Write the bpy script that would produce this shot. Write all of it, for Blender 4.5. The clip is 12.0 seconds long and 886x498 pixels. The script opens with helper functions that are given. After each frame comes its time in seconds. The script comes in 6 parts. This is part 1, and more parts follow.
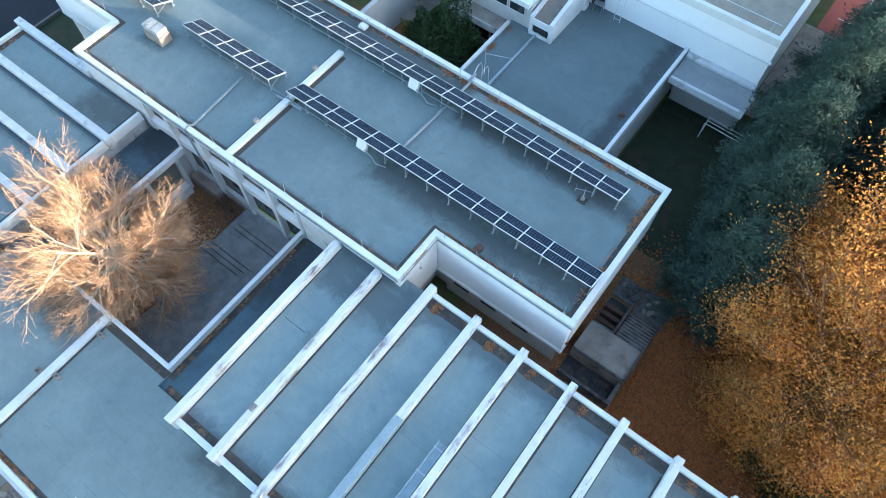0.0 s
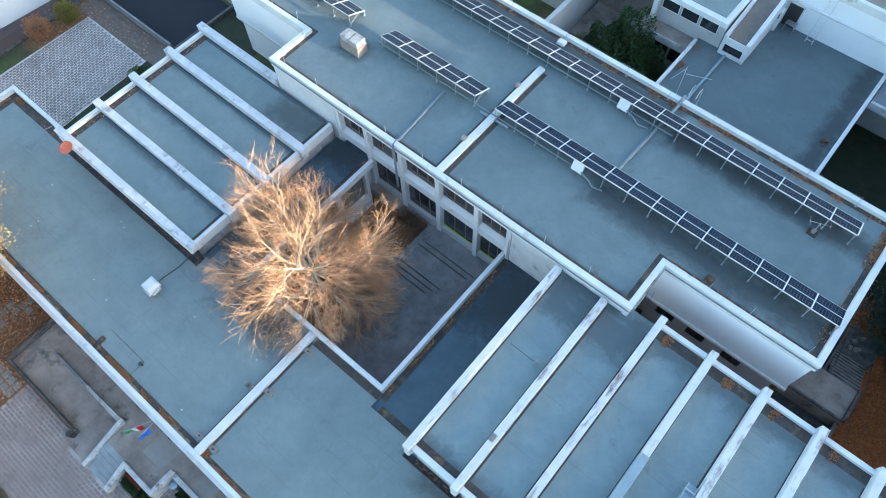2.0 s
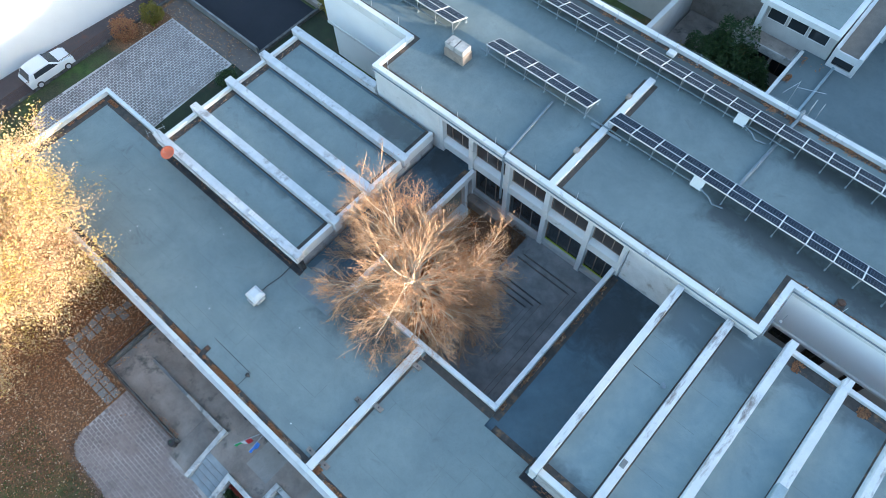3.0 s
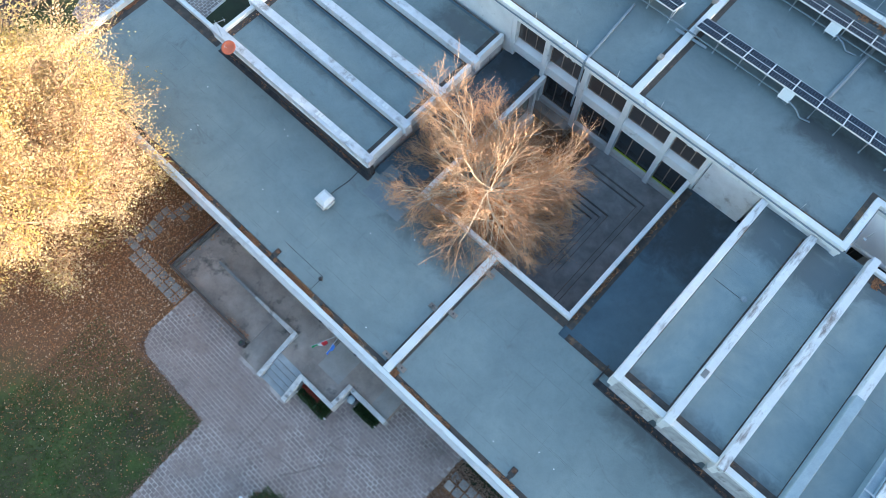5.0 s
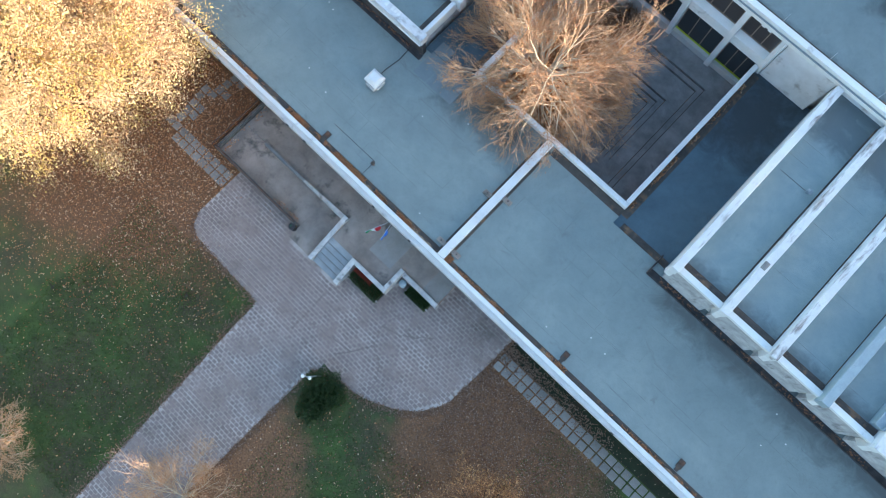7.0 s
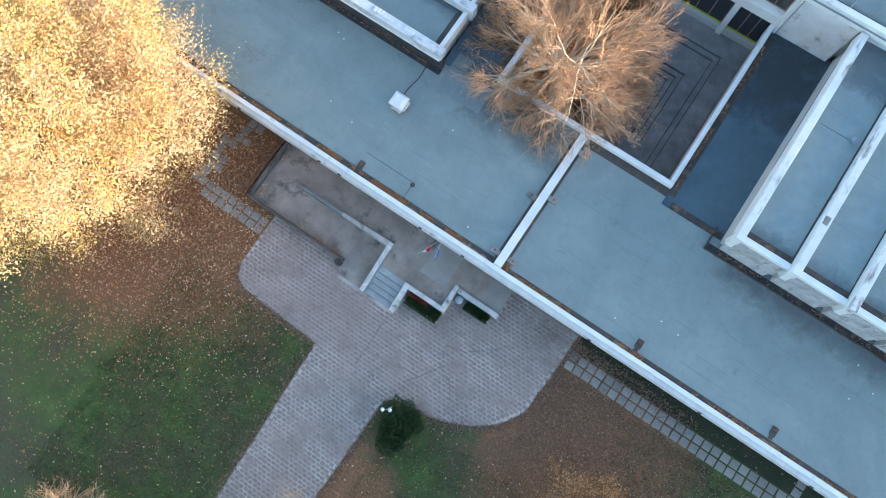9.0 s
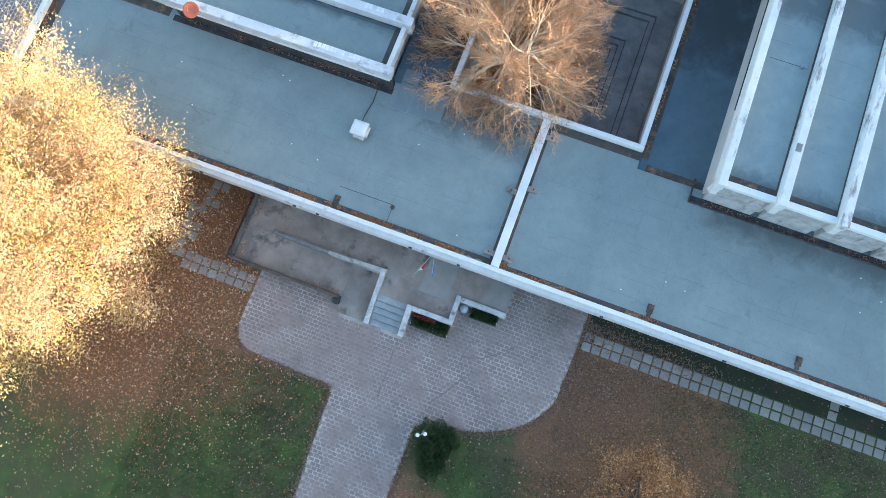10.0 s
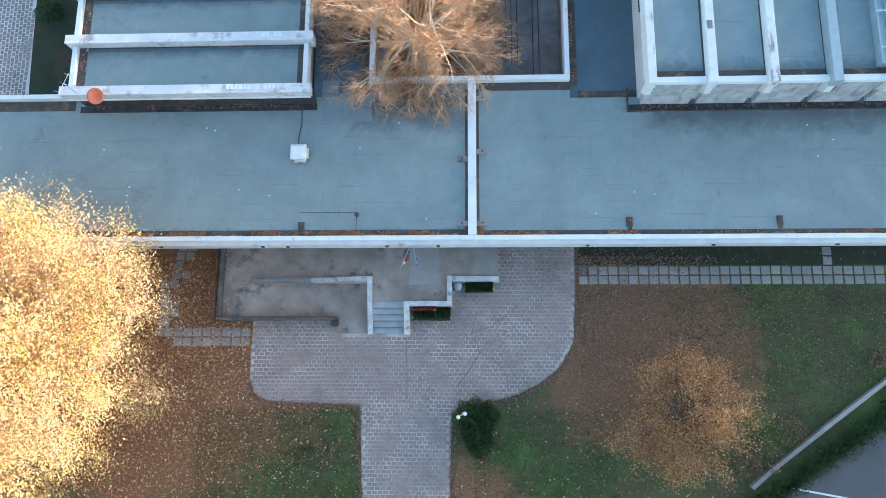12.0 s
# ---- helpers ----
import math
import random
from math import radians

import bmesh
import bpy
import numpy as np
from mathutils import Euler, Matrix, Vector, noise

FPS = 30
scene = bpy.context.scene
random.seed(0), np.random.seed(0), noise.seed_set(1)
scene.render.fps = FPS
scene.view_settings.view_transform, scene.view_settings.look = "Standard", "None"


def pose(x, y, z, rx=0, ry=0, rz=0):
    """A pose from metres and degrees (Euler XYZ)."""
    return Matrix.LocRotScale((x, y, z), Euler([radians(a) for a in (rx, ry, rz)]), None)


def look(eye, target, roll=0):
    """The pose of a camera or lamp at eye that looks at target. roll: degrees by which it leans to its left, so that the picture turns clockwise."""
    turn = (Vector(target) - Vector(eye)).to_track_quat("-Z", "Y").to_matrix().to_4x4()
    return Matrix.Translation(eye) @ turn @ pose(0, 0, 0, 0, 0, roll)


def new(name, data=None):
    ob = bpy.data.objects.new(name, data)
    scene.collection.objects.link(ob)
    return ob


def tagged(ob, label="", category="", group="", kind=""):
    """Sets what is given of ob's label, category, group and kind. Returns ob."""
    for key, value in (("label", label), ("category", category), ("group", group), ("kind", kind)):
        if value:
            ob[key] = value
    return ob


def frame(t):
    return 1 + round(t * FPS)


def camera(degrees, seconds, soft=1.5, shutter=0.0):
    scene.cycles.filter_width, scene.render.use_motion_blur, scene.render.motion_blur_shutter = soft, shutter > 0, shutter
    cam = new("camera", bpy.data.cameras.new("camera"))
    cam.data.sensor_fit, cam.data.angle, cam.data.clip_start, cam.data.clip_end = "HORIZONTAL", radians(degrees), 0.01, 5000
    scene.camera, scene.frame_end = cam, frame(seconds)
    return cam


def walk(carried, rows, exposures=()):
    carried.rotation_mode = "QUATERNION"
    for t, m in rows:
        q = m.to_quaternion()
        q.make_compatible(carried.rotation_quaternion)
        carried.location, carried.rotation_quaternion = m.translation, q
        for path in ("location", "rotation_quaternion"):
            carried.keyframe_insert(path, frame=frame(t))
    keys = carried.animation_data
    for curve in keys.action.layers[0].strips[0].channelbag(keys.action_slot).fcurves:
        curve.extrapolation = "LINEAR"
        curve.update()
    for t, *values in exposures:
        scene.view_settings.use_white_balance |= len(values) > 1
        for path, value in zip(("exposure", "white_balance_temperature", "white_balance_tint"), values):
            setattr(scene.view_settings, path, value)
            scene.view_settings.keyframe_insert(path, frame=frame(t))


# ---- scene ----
cam = camera(66.5, 12.0, soft=0.7)
PATH = [
    (0, (25.368, 9.439, 41.187), (24.791, 10.177, 39.42), -0.7),
    (0.5, (23.597, 8.406, 41.201), (23.015, 9.151, 39.438), -0.2),
    (1, (21.02, 6.947, 41.157), (20.419, 7.675, 39.394), -1.0),
    (1.5, (18.282, 5.326, 41.153), (17.673, 6.043, 39.388), -1.2),
    (2, (15.405, 3.757, 41.084), (14.781, 4.452, 39.316), -2.0),
    (2.5, (12.732, 2.405, 40.938), (12.084, 3.078, 39.169), -3.2),
    (2.7, (11.627, 1.789, 40.888), (10.973, 2.458, 39.121), -3.3),
    (4.3, (8.042, -1.382, 40.333), (7.445, -0.787, 38.519), -2.4),
    (4.5, (7.73, -1.602, 40.318), (7.165, -1.034, 38.485), -2.0),
    (5, (6.935, -2.158, 40.247), (6.45, -1.657, 38.373), -1.2),
    (5.5, (6.293, -2.475, 40.214), (5.873, -2.046, 38.307), -1.3),
    (6, (5.664, -2.726, 40.132), (5.309, -2.375, 38.195), -2.1),
    (6.5, (5.121, -3.072, 40.054), (4.83, -2.797, 38.095), -3.1),
    (7, (4.484, -3.487, 39.922), (4.229, -3.255, 37.952), -3.9),
    (7.5, (3.749, -3.969, 39.83), (3.489, -3.736, 37.861), -4.1),
    (7.7, (3.365, -4.049, 39.818), (3.104, -3.823, 37.848), -5.1),
    (9.3, (1.039, -5.76, 39.599), (0.809, -5.463, 37.634), -7.7),
    (9.5, (0.757, -5.896, 39.527), (0.544, -5.58, 37.564), -6.7),
    (10, (0.305, -6.105, 39.517), (0.126, -5.752, 37.557), -6.6),
    (10.5, (-0.011, -6.176, 39.513), (-0.165, -5.8, 37.555), -7.9),
    (11, (-0.121, -6.349, 39.507), (-0.248, -5.952, 37.551), -9.2),
    (11.5, (-0.09, -6.755, 39.481), (-0.188, -6.35, 37.524), -10.6),
    (12, (-0.05, -7.465, 39.53), (-0.136, -7.077, 37.57), -12.5),
]
walk(cam, [(t, look(eye, target, roll)) for t, eye, target, roll in PATH], [(0, 2.76, 5670, 9), (2.5, 2.55, 5730, 9), (5.5, 2.47, 5740, 10), (9.5, 2.61, 5830, 10), (12, 2.61, 5840, 10)])

# ---- light ----
SUN_EL, SUN_AZ = 6.9, 16.0          # degrees; azimuth counted from +x towards +y
world = bpy.data.worlds.new("world")
scene.world = world
world.use_nodes = True
wn = world.node_tree
sky = wn.nodes.new("ShaderNodeTexSky")
sky.sky_type, sky.sun_disc = "NISHITA", False
sky.sun_elevation, sky.sun_rotation = radians(SUN_EL), radians(90 - SUN_AZ)
sky.altitude, sky.air_density, sky.dust_density, sky.ozone_density = 250, 1.0, 1.0, 1.0
wn.links.new(sky.outputs[0], wn.nodes["Background"].inputs[0])
wn.nodes["Background"].inputs[1].default_value = 0.15
sun = new("sun", bpy.data.lights.new("sun", "SUN"))
sun.data.energy, sun.data.angle, sun.data.color = 3.2, radians(0.5), (1.0, 0.80, 0.58)
ce, se = math.cos(radians(SUN_EL)), math.sin(radians(SUN_EL))
sun.matrix_world = look((0, 0, 60), (-ce * math.cos(radians(SUN_AZ)), -ce * math.sin(radians(SUN_AZ)), 60 - se))



# ---- materials ----
def mat(name, base, dark=None, rough=0.8, scale=6.0, fine=60.0, bump=0.15, metal=0.0, amount=0.5, spread=0.0, stain=None, stain_at=0.62, stain_scale=0.7, stretch=None):
    """base to dark over coarse noise, a finer grain on top, optional stains, optional change from piece to piece."""
    m = bpy.data.materials.new(name)
    m.use_nodes = True
    nt, n, l = m.node_tree, m.node_tree.nodes, m.node_tree.links
    bs = n["Principled BSDF"]
    tc = n.new("ShaderNodeTexCoord")
    dark = dark or tuple(c * 0.7 for c in base)
    n1 = n.new("ShaderNodeTexNoise")
    n1.inputs["Scale"].default_value, n1.inputs["Detail"].default_value, n1.inputs["Roughness"].default_value = 1.0 / scale * 3, 6, 0.62
    l.new(tc.outputs["Object"], n1.inputs["Vector"])
    n2 = n.new("ShaderNodeTexNoise")
    n2.inputs["Scale"].default_value, n2.inputs["Detail"].default_value = fine, 3
    l.new(tc.outputs["Object"], n2.inputs["Vector"])
    r1 = n.new("ShaderNodeValToRGB")
    r1.color_ramp.elements[0].position, r1.color_ramp.elements[1].position = 0.5 - amount / 2, 0.5 + amount / 2
    r1.color_ramp.elements[0].color, r1.color_ramp.elements[1].color = (*dark, 1), (*base, 1)
    l.new(n1.outputs["Fac"], r1.inputs["Fac"])
    mx = n.new("ShaderNodeMix")
    mx.data_type, mx.blend_type = "RGBA", "OVERLAY"
    mx.inputs["Factor"].default_value = 0.25
    l.new(r1.outputs["Color"], mx.inputs["A"])
    l.new(n2.outputs["Fac"], mx.inputs["B"])
    col = mx.outputs["Result"]
    if stain:
        n3 = n.new("ShaderNodeTexNoise")
        n3.inputs["Scale"].default_value, n3.inputs["Detail"].default_value, n3.inputs["Roughness"].default_value = stain_scale, 8, 0.7
        if stretch:
            mp = n.new("ShaderNodeMapping")
            mp.inputs["Scale"].default_value = stretch
            l.new(tc.outputs["Object"], mp.inputs["Vector"])
            l.new(mp.outputs[0], n3.inputs["Vector"])
        else:
            l.new(tc.outputs["Object"], n3.inputs["Vector"])
        r3 = n.new("ShaderNodeValToRGB")
        r3.color_ramp.elements[0].position, r3.color_ramp.elements[1].position = stain_at, stain_at + 0.12
        r3.color_ramp.elements[0].color, r3.color_ramp.elements[1].color = (0, 0, 0, 1), (1, 1, 1, 1)
        l.new(n3.outputs["Fac"], r3.inputs["Fac"])
        mx3 = n.new("ShaderNodeMix")
        mx3.data_type = "RGBA"
        l.new(r3.outputs["Color"], mx3.inputs["Factor"])
        l.new(col, mx3.inputs["A"])
        mx3.inputs["B"].default_value = (*stain, 1)
        col = mx3.outputs["Result"]
    if spread:
        oi = n.new("ShaderNodeObjectInfo")
        gi = n.new("ShaderNodeNewGeometry")
        ad = n.new("ShaderNodeMath")
        ad.operation = "ADD"
        l.new(oi.outputs["Random"], ad.inputs[0])
        l.new(gi.outputs["Random Per Island"], ad.inputs[1])
        fr = n.new("ShaderNodeMath")
        fr.operation = "FRACT"
        l.new(ad.outputs[0], fr.inputs[0])
        mr = n.new("ShaderNodeMapRange")
        mr.inputs["To Min"].default_value, mr.inputs["To Max"].default_value = 1 - spread, 1 + spread
        l.new(fr.outputs[0], mr.inputs["Value"])
        hs = n.new("ShaderNodeHueSaturation")
        l.new(mr.outputs[0], hs.inputs["Value"])
        l.new(col, hs.inputs["Color"])
        col = hs.outputs["Color"]
    l.new(col, bs.inputs["Base Color"])
    bs.inputs["Roughness"].default_value, bs.inputs["Metallic"].default_value = rough, metal
    if bump:
        bp = n.new("ShaderNodeBump")
        bp.inputs["Strength"].default_value, bp.inputs["Distance"].default_value = bump, 0.03
        l.new(n2.outputs["Fac"], bp.inputs["Height"])
        l.new(bp.outputs["Normal"], bs.inputs["Normal"])
    return m


def roof_material(name, light, dark, stain, banded=()):
    """Weathered bitumen sheet: broad cloudy patches, a mottle of hand-sized spots, dried puddle stains and fine grit."""
    m = bpy.data.materials.new(name)
    m.use_nodes = True
    n, l = m.node_tree.nodes, m.node_tree.links
    bs = n["Principled BSDF"]
    tc = n.new("ShaderNodeTexCoord")

    def noise_at(scale, detail, rough, warp=0.0):
        x = n.new("ShaderNodeTexNoise")
        x.inputs["Scale"].default_value, x.inputs["Detail"].default_value, x.inputs["Roughness"].default_value, x.inputs["Distortion"].default_value = scale, detail, rough, warp
        l.new(tc.outputs["Object"], x.inputs["Vector"])
        return x.outputs["Fac"]

    def ramp(fac, a, b, c0, c1):
        r = n.new("ShaderNodeValToRGB")
        r.color_ramp.elements[0].position, r.color_ramp.elements[1].position = a, b
        r.color_ramp.elements[0].color, r.color_ramp.elements[1].color = (*c0, 1), (*c1, 1)
        l.new(fac, r.inputs[0])
        return r.outputs[0]

    def mix(fac, a, b):
        x = n.new("ShaderNodeMix")
        x.data_type = "RGBA"
        l.new(fac, x.inputs["Factor"])
        l.new(a, x.inputs["A"])
        if isinstance(b, tuple):
            x.inputs["B"].default_value = (*b, 1)
        else:
            l.new(b, x.inputs["B"])
        return x.outputs["Result"]

    mid = tuple((a + b) / 2 for a, b in zip(light, dark))
    col = ramp(noise_at(0.30, 8, 0.66, 0.4), 0.34, 0.64, tuple((a + b) / 2 for a, b in zip(mid, dark)), light)
    col = mix(ramp(noise_at(1.7, 7, 0.75), 0.46, 0.70, (0, 0, 0), (0.42, 0.42, 0.42)), col, dark)
    col = mix(ramp(noise_at(5.5, 5, 0.7), 0.52, 0.74, (0, 0, 0), (0.32, 0.32, 0.32)), col, tuple(c * 0.72 for c in mid))
    col = mix(ramp(noise_at(0.5, 9, 0.72, 0.8), 0.60, 0.74, (0, 0, 0), (0.75, 0.75, 0.75)), col, stain)
    col = mix(ramp(noise_at(1.1, 8, 0.75), 0.64, 0.78, (0, 0, 0), (0.35, 0.35, 0.35)), col, tuple(c * 1.3 for c in light))
    # ragged dark bands: stains, and shade painted into the colour beside the panel rows
    darker = None
    for x0, x1, y0, y1, edge in banded:
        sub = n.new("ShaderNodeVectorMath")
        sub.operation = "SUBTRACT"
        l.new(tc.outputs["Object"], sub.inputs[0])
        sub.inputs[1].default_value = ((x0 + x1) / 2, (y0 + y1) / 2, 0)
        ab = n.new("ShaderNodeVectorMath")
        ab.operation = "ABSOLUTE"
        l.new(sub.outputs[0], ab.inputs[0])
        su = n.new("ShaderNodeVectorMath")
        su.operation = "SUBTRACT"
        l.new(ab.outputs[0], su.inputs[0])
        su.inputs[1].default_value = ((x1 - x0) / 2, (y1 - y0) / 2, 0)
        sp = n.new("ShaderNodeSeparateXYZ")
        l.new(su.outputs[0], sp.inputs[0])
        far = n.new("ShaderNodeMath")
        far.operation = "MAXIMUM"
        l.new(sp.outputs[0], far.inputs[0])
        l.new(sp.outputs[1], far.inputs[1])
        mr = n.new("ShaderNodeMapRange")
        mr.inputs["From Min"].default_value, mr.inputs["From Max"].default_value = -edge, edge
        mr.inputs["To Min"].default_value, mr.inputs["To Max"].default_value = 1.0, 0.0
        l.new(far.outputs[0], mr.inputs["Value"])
        if darker is None:
            darker = mr.outputs[0]
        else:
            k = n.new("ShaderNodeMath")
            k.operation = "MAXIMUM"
            l.new(darker, k.inputs[0])
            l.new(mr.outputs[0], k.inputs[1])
            darker = k.outputs[0]
    if darker is not None:
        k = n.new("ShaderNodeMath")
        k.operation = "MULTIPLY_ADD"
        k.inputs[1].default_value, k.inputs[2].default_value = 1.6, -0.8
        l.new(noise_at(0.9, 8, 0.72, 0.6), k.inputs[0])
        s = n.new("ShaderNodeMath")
        l.new(darker, s.inputs[0])
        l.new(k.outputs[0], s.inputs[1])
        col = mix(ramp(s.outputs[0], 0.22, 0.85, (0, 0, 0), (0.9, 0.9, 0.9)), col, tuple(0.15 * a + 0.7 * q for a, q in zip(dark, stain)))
    g = noise_at(30, 3, 0.6)
    col = mix(ramp(g, 0.45, 0.80, (0, 0, 0), (0.5, 0.5, 0.5)), col, tuple(c * 0.6 for c in dark))
    l.new(col, bs.inputs["Base Color"])
    l.new(ramp(noise_at(0.5, 9, 0.72, 0.8), 0.5, 0.75, (0.82, 0.82, 0.82), (0.55, 0.55, 0.55)), bs.inputs["Roughness"])
    bp = n.new("ShaderNodeBump")
    bp.inputs["Strength"].default_value, bp.inputs["Distance"].default_value = 0.25, 0.02
    l.new(g, bp.inputs["Height"])
    l.new(bp.outputs[0], bs.inputs["Normal"])
    return m


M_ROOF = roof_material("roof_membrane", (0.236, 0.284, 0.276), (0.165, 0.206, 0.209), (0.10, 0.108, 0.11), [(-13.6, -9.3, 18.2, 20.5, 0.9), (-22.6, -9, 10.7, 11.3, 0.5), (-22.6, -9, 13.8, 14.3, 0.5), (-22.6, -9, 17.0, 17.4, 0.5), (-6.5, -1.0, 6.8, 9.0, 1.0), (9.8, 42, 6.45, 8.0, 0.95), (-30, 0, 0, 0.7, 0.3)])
# the bands south of the solar rows carry painted shade as well as stains
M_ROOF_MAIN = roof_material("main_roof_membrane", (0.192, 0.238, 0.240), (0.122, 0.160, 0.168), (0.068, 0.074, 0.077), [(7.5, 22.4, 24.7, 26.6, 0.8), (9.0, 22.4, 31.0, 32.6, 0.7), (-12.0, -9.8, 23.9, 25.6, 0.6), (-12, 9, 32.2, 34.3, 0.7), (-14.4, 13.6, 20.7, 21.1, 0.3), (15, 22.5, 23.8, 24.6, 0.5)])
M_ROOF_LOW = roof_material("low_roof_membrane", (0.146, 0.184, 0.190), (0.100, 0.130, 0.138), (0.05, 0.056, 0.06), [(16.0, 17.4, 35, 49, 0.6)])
# bands darken the link roofs towards their north ends
M_ROOF_OLD = roof_material("old_roof_membrane", (0.088, 0.138, 0.170), (0.056, 0.086, 0.108), (0.036, 0.041, 0.046), [(5.5, 9.3, 15.5, 21, 1.6), (-9.1, -5.9, 18.5, 21, 0.9)])
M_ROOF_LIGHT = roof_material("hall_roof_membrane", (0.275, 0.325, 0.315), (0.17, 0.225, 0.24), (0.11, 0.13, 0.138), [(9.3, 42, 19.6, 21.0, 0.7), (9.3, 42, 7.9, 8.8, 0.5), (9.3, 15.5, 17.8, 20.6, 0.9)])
M_ROOF_B = mat("patched_roof_membrane", (0.19, 0.228, 0.24), (0.14, 0.172, 0.186), 0.7, 3, 30, 0.2, spread=0.06)
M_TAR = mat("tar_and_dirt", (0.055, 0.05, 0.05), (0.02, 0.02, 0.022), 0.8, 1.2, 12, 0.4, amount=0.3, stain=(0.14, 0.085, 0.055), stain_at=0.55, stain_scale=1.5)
M_RUST = mat("rusty_brown_steel", (0.13, 0.065, 0.04), (0.07, 0.04, 0.03), 0.75, 1, 30, 0.2)
M_FRAME = mat("brown_window_frame", (0.24, 0.175, 0.135), (0.17, 0.12, 0.09), 0.6, 1, 30, 0.1)
M_SHEET = mat("grey_sheet_metal", (0.33, 0.40, 0.43), (0.25, 0.31, 0.34), 0.5, 1.5, 30, 0.1, metal=0.2)
M_STEP = mat("blue_grey_step", (0.36, 0.38, 0.385), (0.22, 0.235, 0.24), 0.7, 1.5, 30, 0.2)
M_GUTTER = mat("gutter_dirt", (0.095, 0.080, 0.068), (0.042, 0.037, 0.034), 0.9, 1.5, 12, 0.5, stain=(0.21, 0.125, 0.07), stain_at=0.54, stain_scale=1.3)
M_SILT = mat("dried_silt", (0.36, 0.27, 0.19), (0.20, 0.145, 0.10), 0.95, 1.0, 14, 0.4, stain=(0.10, 0.075, 0.06), stain_at=0.58, stain_scale=2.0)
M_WHITE = mat("white_paint", (0.74, 0.74, 0.73), (0.58, 0.58, 0.57), 0.6, 4, 25, 0.1, stain=(0.36, 0.35, 0.34), stain_at=0.60, stain_scale=1.3)
M_BEAM = mat("weathered_white_concrete", (0.64, 0.64, 0.65), (0.48, 0.48, 0.485), 0.75, 2.5, 25, 0.2, stain=(0.30, 0.28, 0.27), stain_at=0.55, stain_scale=0.9)
M_CONC = mat("stained_concrete", (0.36, 0.30, 0.255), (0.20, 0.168, 0.145), 0.85, 4, 30, 0.3, amount=0.35, stain=(0.10, 0.092, 0.082), stain_at=0.56, stain_scale=0.7)
M_WALLD = mat("grimy_plaster", (0.50, 0.475, 0.445), (0.31, 0.295, 0.275), 0.85, 1.6, 40, 0.2, amount=0.3, stain=(0.14, 0.135, 0.13), stain_at=0.54, stain_scale=1.6)
M_HALLBEAM = mat("stained_white_beam", (0.70, 0.70, 0.70), (0.55, 0.55, 0.55), 0.75, 2.5, 25, 0.2, stain=(0.20, 0.17, 0.155), stain_at=0.54, stain_scale=1.0, stretch=(1.6, 0.42, 1.0))
M_FASCIA = mat("painted_fascia", (0.64, 0.63, 0.62), (0.48, 0.47, 0.46), 0.8, 2.5, 30, 0.15, stain=(0.27, 0.25, 0.235), stain_at=0.60, stain_scale=1.4, stretch=(1.0, 1.0, 0.3))
M_PARAPET = mat("grey_painted_parapet", (0.56, 0.555, 0.54), (0.36, 0.355, 0.345), 0.8, 1.2, 30, 0.2, amount=0.35, stain=(0.17, 0.165, 0.16), stain_at=0.56, stain_scale=2.2)
M_WALLS = mat("streaked_grey_wall", (0.46, 0.455, 0.46), (0.29, 0.285, 0.29), 0.85, 1.6, 30, 0.2, amount=0.3, stain=(0.14, 0.13, 0.13), stain_at=0.56, stain_scale=1.2, stretch=(1.6, 1.0, 0.35))
M_CRACK = mat("crack_dirt", (0.235, 0.19, 0.168), (0.17, 0.14, 0.125), 0.9, 1.5, 20, 0.2)
M_SEAM = mat("seam_line", (0.155, 0.185, 0.188), (0.12, 0.145, 0.15), 0.8, 2, 30, 0.0)
M_CONCD = mat("dark_concrete", (0.27, 0.265, 0.26), (0.15, 0.15, 0.15), 0.8, 3, 30, 0.3, amount=0.35, stain=(0.08, 0.08, 0.082), stain_at=0.6, stain_scale=0.5)
M_GRIME = mat("grimy_old_concrete", (0.15, 0.14, 0.13), (0.065, 0.062, 0.06), 0.9, 1.5, 25, 0.4, amount=0.3, stain=(0.04, 0.038, 0.036), stain_at=0.52, stain_scale=1.1)
M_WALL = mat("grey_plaster", (0.55, 0.54, 0.52), (0.43, 0.42, 0.40), 0.85, 4, 40, 0.15, stain=(0.3, 0.29, 0.27), stain_at=0.66, stain_scale=0.9)
M_LITTER = mat("leaf_litter", (0.17, 0.085, 0.035), (0.085, 0.045, 0.022), 0.95, 2, 14, 0.8, stain=(0.05, 0.045, 0.025), stain_at=0.6, stain_scale=0.4)
M_PAVE = mat("paving_stone", (0.305, 0.240, 0.215), (0.200, 0.162, 0.148), 0.85, 6, 30, 0.25, spread=0.10, stain=(0.17, 0.137, 0.12), stain_at=0.58, stain_scale=0.35)
M_JOINT = mat("paving_joint", (0.50, 0.44, 0.40), (0.28, 0.225, 0.195), 0.95, 5, 30, 0.2, amount=0.22, stain=(0.19, 0.155, 0.135), stain_at=0.54, stain_scale=0.3)
M_JOINT_PALE = mat("pale_paving_joint", (0.70, 0.62, 0.57), (0.46, 0.40, 0.36), 0.95, 3, 30, 0.2, stain=(0.24, 0.20, 0.17), stain_at=0.58, stain_scale=0.3)
M_SLAB = mat("concrete_slab", (0.30, 0.28, 0.255), (0.22, 0.205, 0.185), 0.9, 2, 30, 0.2, spread=0.14, stain=(0.13, 0.10, 0.075), stain_at=0.62, stain_scale=1.2)
M_ASPHALT = mat("asphalt", (0.10, 0.10, 0.105), (0.075, 0.075, 0.08), 0.85, 6, 80, 0.3)
M_METAL = mat("galvanised_steel", (0.52, 0.54, 0.56), (0.40, 0.42, 0.44), 0.45, 1, 40, 0.05, metal=0.8)
